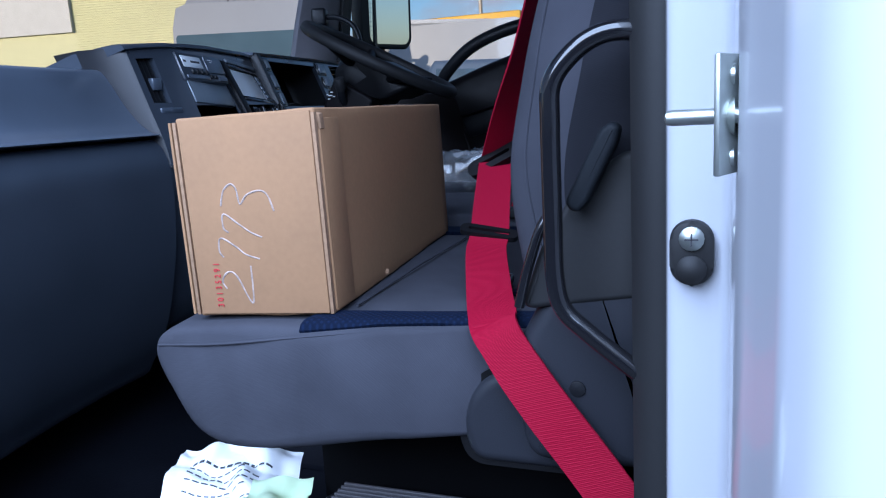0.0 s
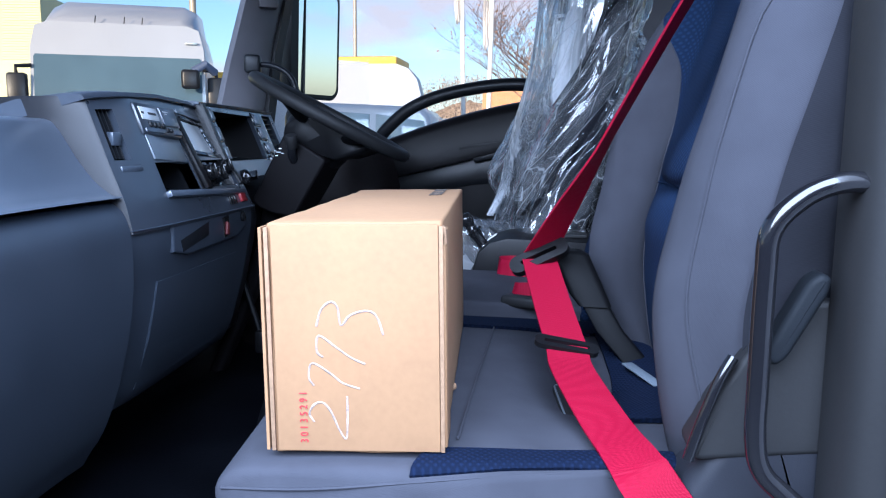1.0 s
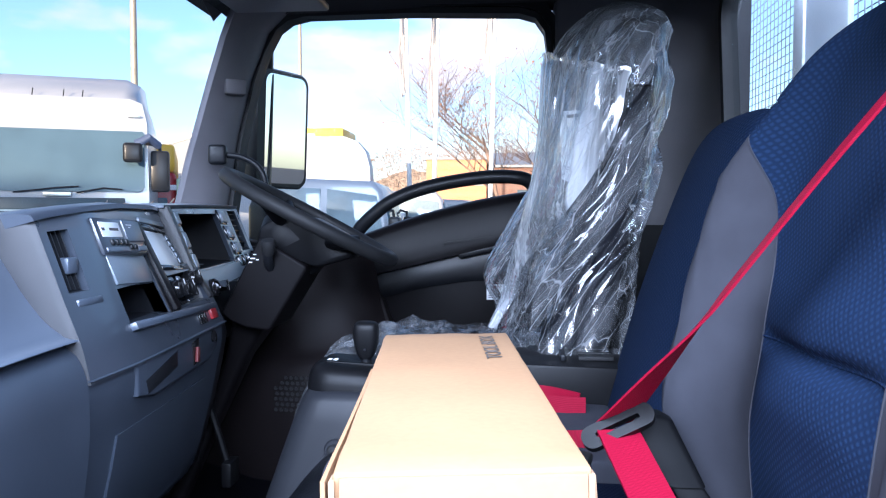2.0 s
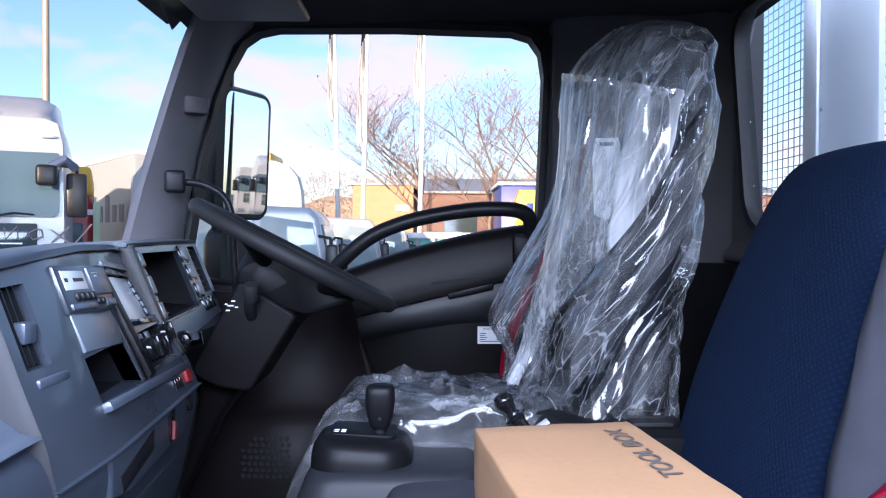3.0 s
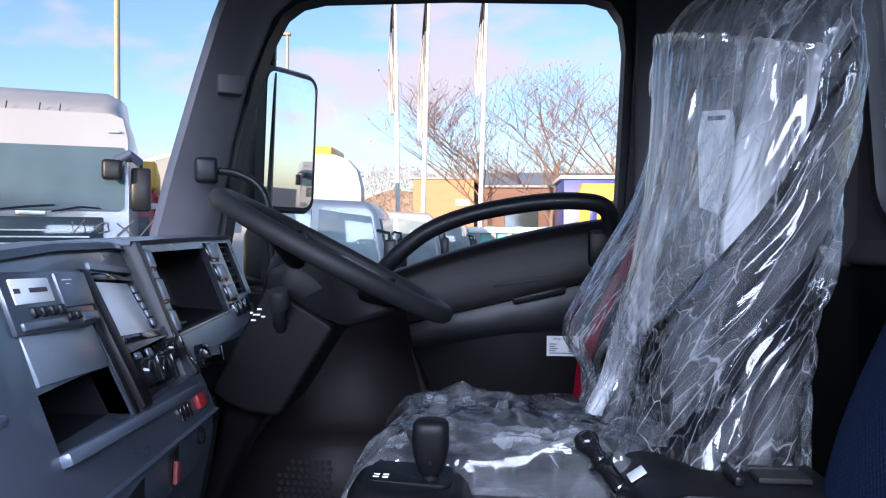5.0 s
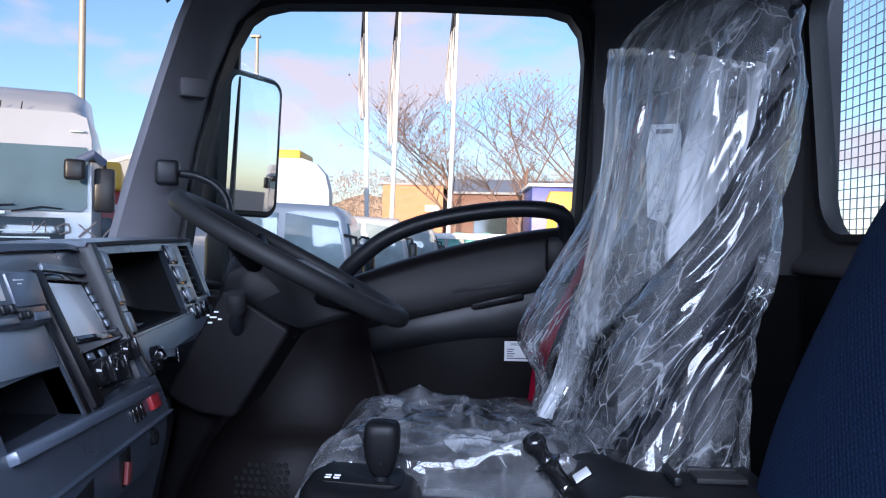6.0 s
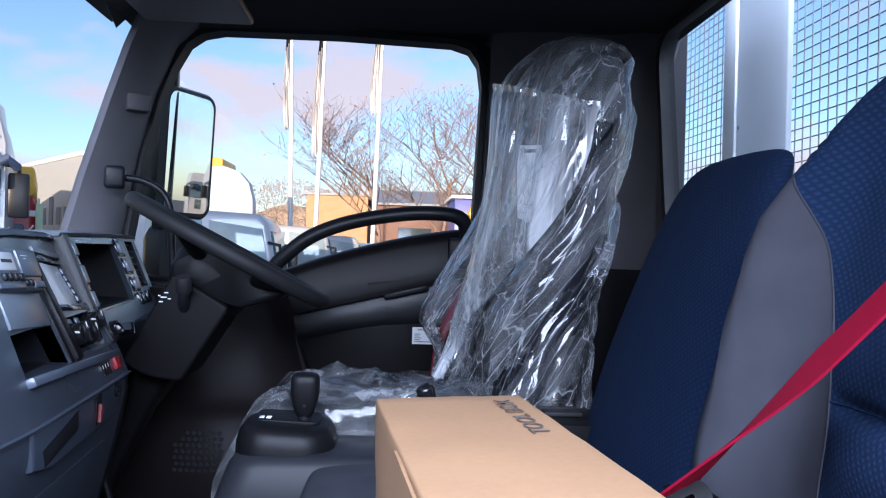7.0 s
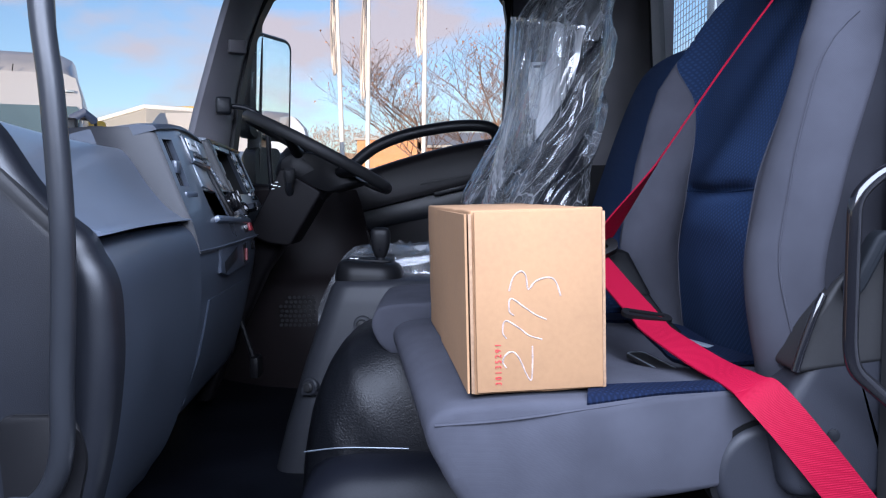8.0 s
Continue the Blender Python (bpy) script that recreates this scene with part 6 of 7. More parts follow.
for z, a, b in ((1.346, 0.012, 0.012), (1.352, 0.0165, 0.015), (1.368, 0.0215, 0.0185), (1.386, 0.0245, 0.020), (1.402, 0.0245, 0.020), (1.4115, 0.0235, 0.019), (1.4165, 0.020, 0.016), (1.419, 0.013, 0.010)):
    rr.append([Vector((-0.637 + a * math.copysign(abs(math.cos(t)) ** 0.6, math.cos(t)), 1.862 + b * math.copysign(abs(math.sin(t)) ** 0.6, math.sin(t)), z)) for t in np.linspace(0, math.tau, 18, endpoint=False)])
part("knob", loft(rr), BLACKP, gl, "black moulded gear knob", angle=60)
part("stud", lathe([(0.0035, 0), (0.003, 0.001)], aim((-0.636, 1.8430, 1.366), (0, -1, -0.1)), 10), GLOSS, gl)
hb = thing("hand_brake", "small gloss black parking brake lever with a chromed collar", "brake lever")
w = Vector((-0.55, 0.05, 0.75)).normalized()
b0 = Vector((-0.384, 1.905, 1.320))
part("shaft", lathe([(0.0125, 0), (0.0125, 0.030), (0.0145, 0.033), (0.0145, 0.040), (0.0205, 0.042), (0.0205, 0.045), (0.0125, 0.048), (0.0105, 0.055), (0.013, 0.063), (0.0172, 0.071), (0.0175, 0.078), (0.014, 0.086), (0.008, 0.089), (0.001, 0.0895)], aim(b0, w), 18), PIANO, hb)
part("collar", lathe([(0.0125, -0.02), (0.0125, 0.006), (0.011, 0.008)], aim(b0, w), 18), CHROME, hb)
tray = thing("console_tray", "dark plastic storage tray between the seats", "tray")
part("housing", prism([(-0.400, 1.28), (-0.385, 1.325), (-0.362, 1.346), (-0.325, 1.357), (-0.13, 1.352), (-0.12, 1.22), (-0.38, 1.22)], "y", 1.778, 1.985, 0.006), BLACKP, tray)
for k in range(3):
    part("slot", box((-0.225, 1.835 + k * 0.045, 1.3545), (-0.16, 1.87 + k * 0.045, 1.3615), 0.001, m=None), RUBBER, tray)
part("rim", box((-0.26, 1.815, 1.356), (-0.25, 1.975, 1.368), 0.003), TRIM, tray)
part("white_label", box((-0.015, -0.012, 0), (0.015, 0.012, 0.002), 0.0008, m=aim((-0.365, 1.885, 1.3455), (-0.55, -0.02, 0.8))), PAPER, tray, "small white sticker")
hump = thing("engine_cover", "black grained vinyl cover over the engine tunnel", "engine cover")
dome = [(-0.775, 0.862), (-0.770, 0.95), (-0.762, 1.02), (-0.748, 1.085), (-0.715, 1.160), (-0.67, 1.205), (-0.60, 1.229), (-0.50, 1.235), (-0.42, 1.235), (-0.32, 1.20), (-0.30, 0.862)]
dome = [(v.x, v.y) for v in smooth_path([(x, z, 0) for x, z in dome], 5)]
rr = []
for y, s in ((1.392, 0.40), (1.396, 0.50), (1.405, 0.62), (1.42, 0.74), (1.445, 0.85), (1.48, 0.94), (1.52, 0.985), (1.58, 1.0), (1.66, 1.0), (1.72, 0.99)):
    ring = []
    for x, z in dome:
        p = Vector((-0.45 + (x + 0.45) * (0.72 + 0.28 * s), y, 0.862 + (z - 0.862) * s))
        f = 0.007 * noise.noise(p * 9) + 0.005 * ridge(Vector((p.x * 9 + p.z * 7, p.y * 5, 4)))
        ring.append(p + Vector((0, -1.0, 0.5)) * f * (1 if z > 0.90 else 0))
    rr.append(ring)
part("boot", loft(rr), VINYL, hump, "black grained vinyl boot with soft folds", angle=180)
skirt = [(-0.752, 0.861), (-0.748, 0.94), (-0.725, 0.99), (-0.66, 1.014), (-0.55, 1.018), (-0.40, 1.018), (-0.31, 1.0), (-0.30, 0.861)]
skirt = [(v.x, v.y) for v in smooth_path([(x, z, 0) for x, z in skirt], 5)]
rr = []
for y, s in ((1.275, 0.10), (1.285, 0.45), (1.305, 0.76), (1.335, 0.93), (1.375, 1.0), (1.43, 1.0)):
    rr.append([Vector((x - 0.02 * (1 - s), y, 0.861 + (z - 0.861) * s + 0.010 * noise.noise(Vector((x * 10, y * 10, 2.0))) * s * (1 if z > 0.9 else 0))) for x, z in skirt])
part("skirt", loft(rr), FLOORM, hump, "black vinyl mat over the tunnel front", angle=180)
part("seam", tube(smooth_path([(-0.748, 1.396, 1.017), (-0.70, 1.386, 1.026), (-0.66, 1.383, 1.029), (-0.61, 1.380, 1.029), (-0.55, 1.378, 1.028)], 5), 0.0013, 6), SILVER, hump)

# ---------- belt and buckles ----------
belt = thing("seat_belt", "red webbing seat belt drawn across the passenger seat", "seat belt", group="seat belts")
lap = smooth_path([(-0.236, 1.246, 1.394), (-0.215, 1.15, 1.353), (-0.197, 1.072, 1.321), (-0.190, 1.033, 1.308), (-0.160, 0.94, 1.2870), (-0.141, 0.885, 1.2790), (-0.128, 0.853, 1.2700), (-0.108, 0.838, 1.2460), (-0.077, 0.830, 1.207), (-0.035, 0.826, 1.154), (0.03, 0.815, 1.07)], 8)
sidev = [Vector((1, 0.25, 0)).lerp(Vector((0.87, -0.35, 0.1)), max(0, min(1, (i - 24) / 20))).lerp(Vector((0.78, -0.02, 0.62)), max(0, min(1, (i - 44) / 14))) for i in range(len(lap))]
part("lap_webbing", ribbon(lap, sidev, 0.047), BELT, belt)
sh = smooth_path([(-0.238, 1.262, 1.398), (-0.200, 1.200, 1.473), (-0.160, 1.14, 1.55), (-0.095, 1.05, 1.678), (-0.026, 0.95, 1.806), (0.043, 0.85, 1.934), (0.10, 0.80, 2.05)], 8)
sidev = [Vector((0.95, 0.3, 0.1)).lerp(Vector((0.34, 0.92, 0.16)), min(1, i / 16)).lerp(Vector((0.70, 0.10, -0.55)), max(0, min(1, (i - 28) / 20))) for i in range(len(sh))]
part("shoulder_webbing", ribbon(sh, sidev, 0.047), BELT, belt)
m = Matrix.Translation((-0.236, 1.244, 1.398)) @ pose(0, 0, 0, 0, -26, 4) @ pose(0, 0, 0, 50, 0, 0)
bm = bmesh.new()
o, i_ = round_rect(0.084, 0.026, 0.012, 5), round_rect(0.052, 0.006, 0.0025, 5)
rr = [[m @ Vector((u, v, h)) for u, v in pts] for pts, h in ((i_, 0.006), (o, 0.006), (o, -0.006), (i_, -0.006), (i_, 0.006))]
bm = loft(rr, caps=False)
part("tongue", bm, BLACKP, belt, "black plastic belt tongue")
m = Matrix.Translation((-0.197, 1.072, 1.3235)) @ pose(0, 0, 0, 20, 9, 2)
o, i_ = round_rect(0.072, 0.020, 0.008, 4), round_rect(0.052, 0.006, 0.002, 4)
rr = [[m @ Vector((u, v, h)) for u, v in pts] for pts, h in ((i_, 0.003), (o, 0.003), (o, -0.003), (i_, -0.003), (i_, 0.003))]
part("slider", loft(rr, caps=False), BLACKP, belt, "dark plastic belt slider")
b2 = thing("belt_buckle", "black seat belt buckle stalk holding the belt tongue", "buckle", group="belt buckles")
part("housing", loft([[Vector((x + u, y + v, z)) for u, v in round_rect(w, 0.03, 0.008, 3)] for x, y, z, w in ((-0.200, 1.295, 1.402, 0.040), (-0.195, 1.290, 1.397, 0.050), (-0.170, 1.275, 1.345, 0.050), (-0.160, 1.268, 1.330, 0.044))]), BUCKLEP, b2, angle=50)
part("stalk", loft([[Vector((x + u, y + v, z)) for u, v in round_rect(0.036, 0.016, 0.004, 2)] for x, y, z in ((-0.162, 1.268, 1.335), (-0.140, 1.250, 1.300), (-0.105, 1.235, 1.262))]), BUCKLEP, b2, angle=50)
b3 = thing("belt_buckle", "black seat belt buckle lying between the cushions", "buckle", group="belt buckles")
part("housing", prism(rounded([(-0.060, -0.015), (0.060, -0.015), (0.060, 0.015), (-0.060, 0.015)], 0.010), "z", -0.003, 0.003, 0.002, 3), RUBBER, b3).matrix_world = pose(-0.190, 1.072, 1.2560, 0, 0, 98)
part("rim", tube([Vector((x, y, 0.0030)) for x, y in rounded([(-0.058, -0.013), (0.058, -0.013), (0.058, 0.013), (-0.058, 0.013)], 0.009)], 0.0012, 6, closed=True), SILVER, b3, "grey metal rim").matrix_world = pose(-0.190, 1.072, 1.2560, 0, 0, 98)
part("latch_plate", box((-0.045, -0.007, -0.0012), (0.045, 0.007, 0.0012), 0.0005, m=Matrix.Translation((-0.104, 1.16, 1.2690)) @ pose(0, 0, 0, 0, 0, -70)), SILVER, b3, "dull steel plate")
loop = thing("belt_loop", "folded red belt webbing with a black buckle on the middle cushion", "seat belt", group="seat belts")
lp = smooth_path([(-0.225, 1.700, 1.300), (-0.262, 1.700, 1.301), (-0.305, 1.705, 1.303), (-0.332, 1.722, 1.305), (-0.334, 1.748, 1.306), (-0.308, 1.762, 1.306), (-0.275, 1.755, 1.304), (-0.235, 1.725, 1.302)], 6)
part("webbing", ribbon(lp, (0.12, 0.25, 1.0), 0.034), BELT, loop)
lp = smooth_path([(-0.292, 1.530, 1.292), (-0.284, 1.520, 1.294), (-0.262, 1.515, 1.296), (-0.240, 1.512, 1.298), (-0.21, 1.51, 1.300)], 6)
part("webbing", ribbon(lp, (0.1, 0.5, 0.8), 0.036), BELT, loop)
part("buckle", box((-0.030, -0.015, -0.009), (0.035, 0.015, 0.009), 0.005, 3, m=Matrix.Translation((-0.275, 1.465, 1.290)) @ pose(0, 0, 0, 0, 0, -20)), RUBBER, loop)

# ---------- cardboard box ----------
carton = thing("cardboard_box", "brown cardboard tool box carton with chalk numbers", "box", at=pose(-0.4525, 0.850, 1.2715, 0, -1.0, 6.2))
BW, BL, BH = 0.152, 0.497, 0.207


def carton_mesh():
    """A closed carton, its walls bowed a little and its edges crushed here and there."""
    bm = bmesh.new()
    bmesh.ops.create_cube(bm, size=1)
    bmesh.ops.subdivide_edges(bm, edges=bm.edges, cuts=14, use_grid_fill=True)
    for v in bm.verts:
        u = v.co + Vector((0.5, 0.5, 0.5))
        p = Vector((u.x * BW, u.y * BL, u.z * BH))
        ed = sum(1 for c in u if c < 0.001 or c > 0.999)
        b = Vector((v.co.x * 2 * (1 - (2 * v.co.y) ** 2) * (1 - (2 * v.co.z) ** 2) * 0.003, 0, v.co.z * 2 * (1 - (2 * v.co.y) ** 2) * (1 - (2 * v.co.x) ** 2) * 0.0015))
        j = noise.noise_vector(p * 30) * (0.0012 if ed >= 2 else 0.0006)
        v.co = p + b + j
    es = [e for e in bm.edges if len(e.link_faces) == 2 and e.calc_face_angle(0) > 1.0]
    bmesh.ops.bevel(bm, geom=es, offset=0.0022, segments=2, affect="EDGES", profile=0.5)
    return bm


part("body", carton_mesh(), CARD, carton, angle=50)
# front flap set a little proud, with its raw edges
part("front_flap", box((0.004, -0.0045, 0.003), (BW - 0.003, -0.0005, BH - 0.002), 0.0012), CARD, carton)
for x in (-0.0022, BW - 0.0026):
    part("raw_edge", prism([(x, -0.003), (x + 0.0034, -0.003), (x + 0.0030, 0.009), (x + 0.0004, 0.010)], "z", 0.002, BH - 0.004, 0.0005), CARDE, carton)
part("side_flap", box((BW - 0.0008, 0.004, 0.004), (BW + 0.0028, 0.055, BH - 0.010), 0.001), CARD, carton)
rr = []
for y, a in ((-0.003, 0.0068), (0.03, 0.0064), (0.10, 0.0050), (0.20, 0.0036), (0.31, 0.0026)):
    rr.append([Vector((-a, y, z)) for z in (0.003, 0.07, 0.14, BH - 0.004)] + [Vector((-a + 0.0026, y, z)) for z in (BH - 0.004, 0.14, 0.07, 0.003)])
part("side_flap", loft(rr), CARD, carton, "lifted cardboard side flap", angle=30)
part("torn_corner", prism([(BW - 0.001, BH - 0.022), (BW + 0.004, BH - 0.020), (BW + 0.003, BH - 0.006), (BW, BH - 0.004)], "y", 0.004, 0.014, 0.0005), CARDE, carton)
part("dent", lathe([(0.005, 0), (0.003, 0.003), (0.001, 0.0035)], aim((BW, 0.17, 0.006), (1, 0, 0)), 8), CARDE, carton)


def stroke(pts, name, material, r, parent):
    """A marker line on the front face; points in shares of the face from its top left."""
    p = smooth_path([(u * BW, -0.0042, (1 - v) * BH) for u, v in pts], 5)
    rad = [r * (0.75 + 0.5 * abs(noise.noise(q * 140))) for q in p]
    return part(name, tube(p, rad, 6), material, parent)


def face_uv(pts):
    return [((x - 473 - (y - 382) * 0.035) / 303, (y - 382) / 419) for x, y in pts]


for s in ([(560, 740), (551, 724), (561, 707), (576, 705), (590, 722), (605, 755), (617, 771), (619, 735), (618, 692)],
          [(559, 673), (550, 658), (556, 632), (590, 652), (610, 668), (640, 678)],
          [(575, 621), (564, 610), (567, 582), (598, 603), (625, 622), (649, 633)],
          [(563, 565), (571, 535), (588, 521), (600, 532), (606, 563), (622, 545), (650, 537), (668, 547), (680, 580)]):
    stroke(face_uv(s), "chalk_stroke", CHALK, 0.00125, carton)
text_mesh("3 0 1 3 5 2 9 1", 0.0100, Matrix.Translation((0.0285, -0.0051, 0.0345)) @ pose(0, 0, 0, 90, 0, 0) @ pose(0, 0, 0, 0, 0, 90) @ Matrix.Diagonal((0.80, 1.0, 1, 1)), REDINK, "red_number", carton, 0.0003)
text_mesh("TOOL BOX", 0.030, Matrix.Translation((BW - 0.028, BL - 0.105, BH + 0.0022)) @ pose(0, 0, 0, 0, 0, 90) @ Matrix.Diagonal((0.9, 0.8, 1, 1)), BLACKINK, "print", carton, 0.0003)

# papers on the step, ribbed tread
pap = thing("crumpled_papers", "crumpled white delivery papers and film on the cab step", "papers")


def paper_lie(x, y):
    q = Vector((x, y, 0)) * 16
    fold = 0.010 * abs(math.sin((x * 0.8 + y) * 38 + 2 * noise.noise(q)))
    return 0.024 * noise.noise(q) + 0.010 * noise.noise(q * 2.5) + fold - 2.0 * max(0, -y - 0.02) ** 2


bm = bmesh.new()
bmesh.ops.create_grid(bm, x_segments=44, y_segments=44, size=0.085)
for v in bm.verts:
    v.co.z = paper_lie(v.co.x, v.co.y)
part("sheet", bm, PAPER, pap, angle=40)
for r, (x0, x1, h) in enumerate(((-0.062, 0.050, 0.0055), (-0.062, 0.010, 0.0022), (-0.062, 0.034, 0.0022), (-0.062, 0.044, 0.0022), (-0.062, 0.022, 0.0022), (-0.030, 0.050, 0.0022))):
    y = 0.045 - r * 0.0125
    x = x0
    while x < x1:
        w = 0.006 + 0.006 * abs(noise.noise(Vector((x * 90, r, 0))))
        line = [Vector((x + w * k / 3, y, paper_lie(x + w * k / 3, y) + 0.0008)) for k in range(4)]
        part("print_bar", ribbon(line, (0, 1, 0), h, 0.0002), INKBAR, pap, smooth=False)
        x += w + 0.003
bm = bmesh.new()
bmesh.ops.create_grid(bm, x_segments=16, y_segments=16, size=0.04)
for v in bm.verts:
    v.co = Vector((v.co.x + 0.075, v.co.y - 0.04, v.co.z + 0.025 + 0.03 * noise.noise(v.co * 30 + Vector((3, 1, 2)))))
part("green_sheet", bm, MINT, pap, "pale green paper sheet", angle=60)
pap.matrix_world = pose(-0.55, 0.98, 0.985, 12, 6, 20)
tread = thing("step_cover", "ribbed dark grey plastic step cover under the seat", "step cover")
part("cover", box((-0.410, 0.85, 0.86), (-0.128, 1.008, 1.019), 0.05, 7), TRIM, tread)
for k in range(13):
    part("rib", box((-0.372, 0.875 + k * 0.0085, 1.0185), (-0.166, 0.8790 + k * 0.0085, 1.0225), 0.001), PILLARR, tread, "pale grey rib", smooth=False)
# sun visor and windscreen tag
vis = thing("sun_visor", "folded dark grey sun visor under the roof lining", "sun visor")
part("blade", box((-1.12, 1.95, 2.195), (-0.853, 2.456, 2.216), 0.009, 3, m=Matrix.Translation((-0.95, 2.2, 2.2)) @ pose(0, 0, 0, 0, 0, 0) @ Matrix.Translation((0.95, -2.2, -2.21))), PILLAR, vis)
stk = thing("hanging_label", "grey printed card hanging at the top of the windscreen", "label")
part("card", prism([(2.44, 2.28), (2.60, 2.28), (2.63, 2.245), (2.547, 2.19), (2.46, 2.235)], "x", -1.222, -1.2205), PILLAR, stk, smooth=False)

# ---------- outside ----------
def cab_over(name, label, at, s=1.0, roof=True):
    """A flat-fronted lorry cab that faces -y at its own place."""
    t = thing(name, label, "lorry", at=at, group="parked lorries")
    W = 1.22 * s
    body = [(-W, 0.55), (-W, 2.0), (-W * 0.985, 2.95), (-W * 0.93, 3.24), (-W * 0.80, 3.30), (W * 0.80, 3.30), (W * 0.93, 3.24), (W * 0.985, 2.95), (W, 2.0), (W, 0.55)]
    rr = []
    for y, k, dz in ((0.0, 0.985, 0.0), (0.04, 1.0, 0.0), (1.9, 1.0, 0.05), (2.1, 1.0, 0.05)):
        rr.append([Vector((x * k, y + 0.10 * max(0, z - 1.9), z + (dz if z > 2.9 else 0))) for x, z in body])
    part("body", loft(rr), TRUCKW, t, angle=35)
    ws = [(-W * 0.94, 2.06), (-W * 0.94, 2.79), (-W * 0.92, 2.83), (W * 0.92, 2.83), (W * 0.94, 2.79), (W * 0.94, 2.02), (W * 0.89, 1.95), (-W * 0.89, 1.95)]
    bm = loft([[Vector((x, y + 0.10 * max(0, z - 1.9), z)) for x, z in ws] for y in (-0.018, 0.05)])
    part("windscreen", bm, SMOKE, t, "grey tinted windscreen")
    part("grille", box((-W * 0.72, -0.03, 1.35), (W * 0.72, 0.05, 1.86), 0.02), DARKGL, t, "dark grille panel")
    part("badge", box((-0.18, -0.045, 1.88), (0.18, -0.02, 1.94), 0.006), STEEL, t)
    for k in range(4):
        part("grille_bar", box((-W * 0.58, -0.045, 1.40 + k * 0.09), (W * 0.58, -0.028, 1.42 + k * 0.09)), STEEL, t, smooth=False)
    for x in (-W * 0.80, W * 0.80):
        part("headlight", box((x - 0.18, -0.03, 0.80), (x + 0.18, 0.05, 1.02), 0.03), SILVER, t)
    part("bumper", box((-W, -0.08, 0.42), (W, 0.10, 0.72), 0.05), TRUCKW, t)
    part("wiper", tube([(-0.55, -0.035, 1.93), (0.0, -0.045, 2.0), (0.28, -0.04, 2.02)], 0.012, 6), TRIM, t)
    part("wiper", tube([(0.25, -0.035, 1.93), (0.60, -0.045, 2.0), (0.85, -0.04, 1.98)], 0.012, 6), TRIM, t)
    for sx in (-1, 1):
        mir = part("mirror", box((sx * (W + 0.14) - 0.13, -0.06, 1.95), (sx * (W + 0.14) + 0.13, 0.10, 2.55), 0.04), TRIM, t)
        part("mirror_arm", tube([(sx * (W - 0.05), 0.05, 2.66), (sx * (W + 0.14), -0.02, 2.64), (sx * (W + 0.14), 0.0, 2.5)], 0.03, 8), TRIM, t)
        tyre = part("wheel", lathe([(0.2, -0.15), (0.48, -0.15), (0.5, -0.1), (0.5, 0.1), (0.48, 0.15), (0.2, 0.15)], pose(sx * (W - 0.2), 1.3, 0.5, 0, 90, 0), 24), TYRE, t)
        part("rim", lathe([(0.22, -0.13), (0.22, 0.13), (0.05, 0.15)], pose(sx * (W - 0.2), 1.3, 0.5, 0, 90, 0), 20), STEEL, tyre)
    part("kerb_mirror", box((W * 0.72, -0.30, 2.36), (W * 0.72 + 0.26, -0.14, 2.64), 0.05, 3), TRIM, t)
    part("kerb_mirror_arm", tube([(W * 0.86, -0.22, 2.62), (W * 1.0, -0.22, 2.72), (W * 1.1, -0.05, 2.62)], 0.06, 10), SIGNB, t)
    part("side_lamp", box((W * 0.76, 0.06, 3.03), (W * 0.90, 0.16, 3.06), 0.008), STEEL, t)
    if roof:
        fa = [[Vector((x * k * W, y, 3.22 + h * m)) for x, m in ((-0.92, 0), (-0.86, 0.8), (-0.7, 1.0), (0.7, 1.0), (0.86, 0.8), (0.92, 0))] for y, k, h in ((0.25, 0.95, 0.02), (0.45, 0.97, 0.22), (1.0, 1.0, 0.50), (2.1, 1.0, 0.62))]
        part("roof_fairing", loft(fa), TRUCKW, t, angle=50)
    for x in (-0.35, 0.05, 0.3):
        part("aerial", tube([(x, 0.25, 3.25), (x + 0.02, 0.27, 3.42)], 0.008, 6), TRIM, t)
    return t


lorry = cab_over("lorry", "white cab-over lorry with grey windscreen parked in the yard", pose(-6.73, 10.35, 0, 0, 0, 23.5), 1.0)
for s in ([(-0.95, 1.78), (-0.94, 1.62), (-0.80, 1.80), (-0.79, 1.62)], [(-0.58, 1.76), (-0.68, 1.70), (-0.62, 1.62), (-0.50, 1.66), (-0.52, 1.76), (-0.58, 1.76)], [(-0.40, 1.76), (-0.18, 1.58)], [(-0.18, 1.80), (-0.40, 1.58)], [(0.10, 1.84), (-0.12, 1.56)]):
    part("chalk_mark", tube([Vector((x + 1.45, -0.05, z + 0.02)) for x, z in s], 0.012, 6), CHALK, lorry)
for k in range(4):
    cab_over("lorry", "white cab-over lorry in the row behind the cab", pose(18.5 + k * 5.6, 15.2 + k * 1.5, 0, 0, 0, -72), 1.0, k % 2 == 0)
# curtain-side trailer behind it, with plain bars for its lettering
tr = thing("trailer", "white box trailer with blue grey side lettering", "trailer", at=pose(-8.0, 18.0, -0.3, 0, 0, -50))
part("body", box((-8.2, 0, 1.1), (1.3, 2.5, 3.85), 0.05), TARP, tr)
part("rail", box((-8.2, -0.02, 1.0), (1.3, 2.5, 1.12), 0.02), ALU, tr)
part("top_rail", box((-8.2, -0.02, 3.83), (1.3, 2.52, 3.93), 0.02), ALU, tr)
for k in range(9):
    part("letter_bar", box((-3.9 + k * 0.52, -0.012, 2.35), (-3.6 + k * 0.52, -0.004, 2.75 + (0.25 if k in (1, 4, 6) else 0)), 0.0), SIGNB, tr, smooth=False)
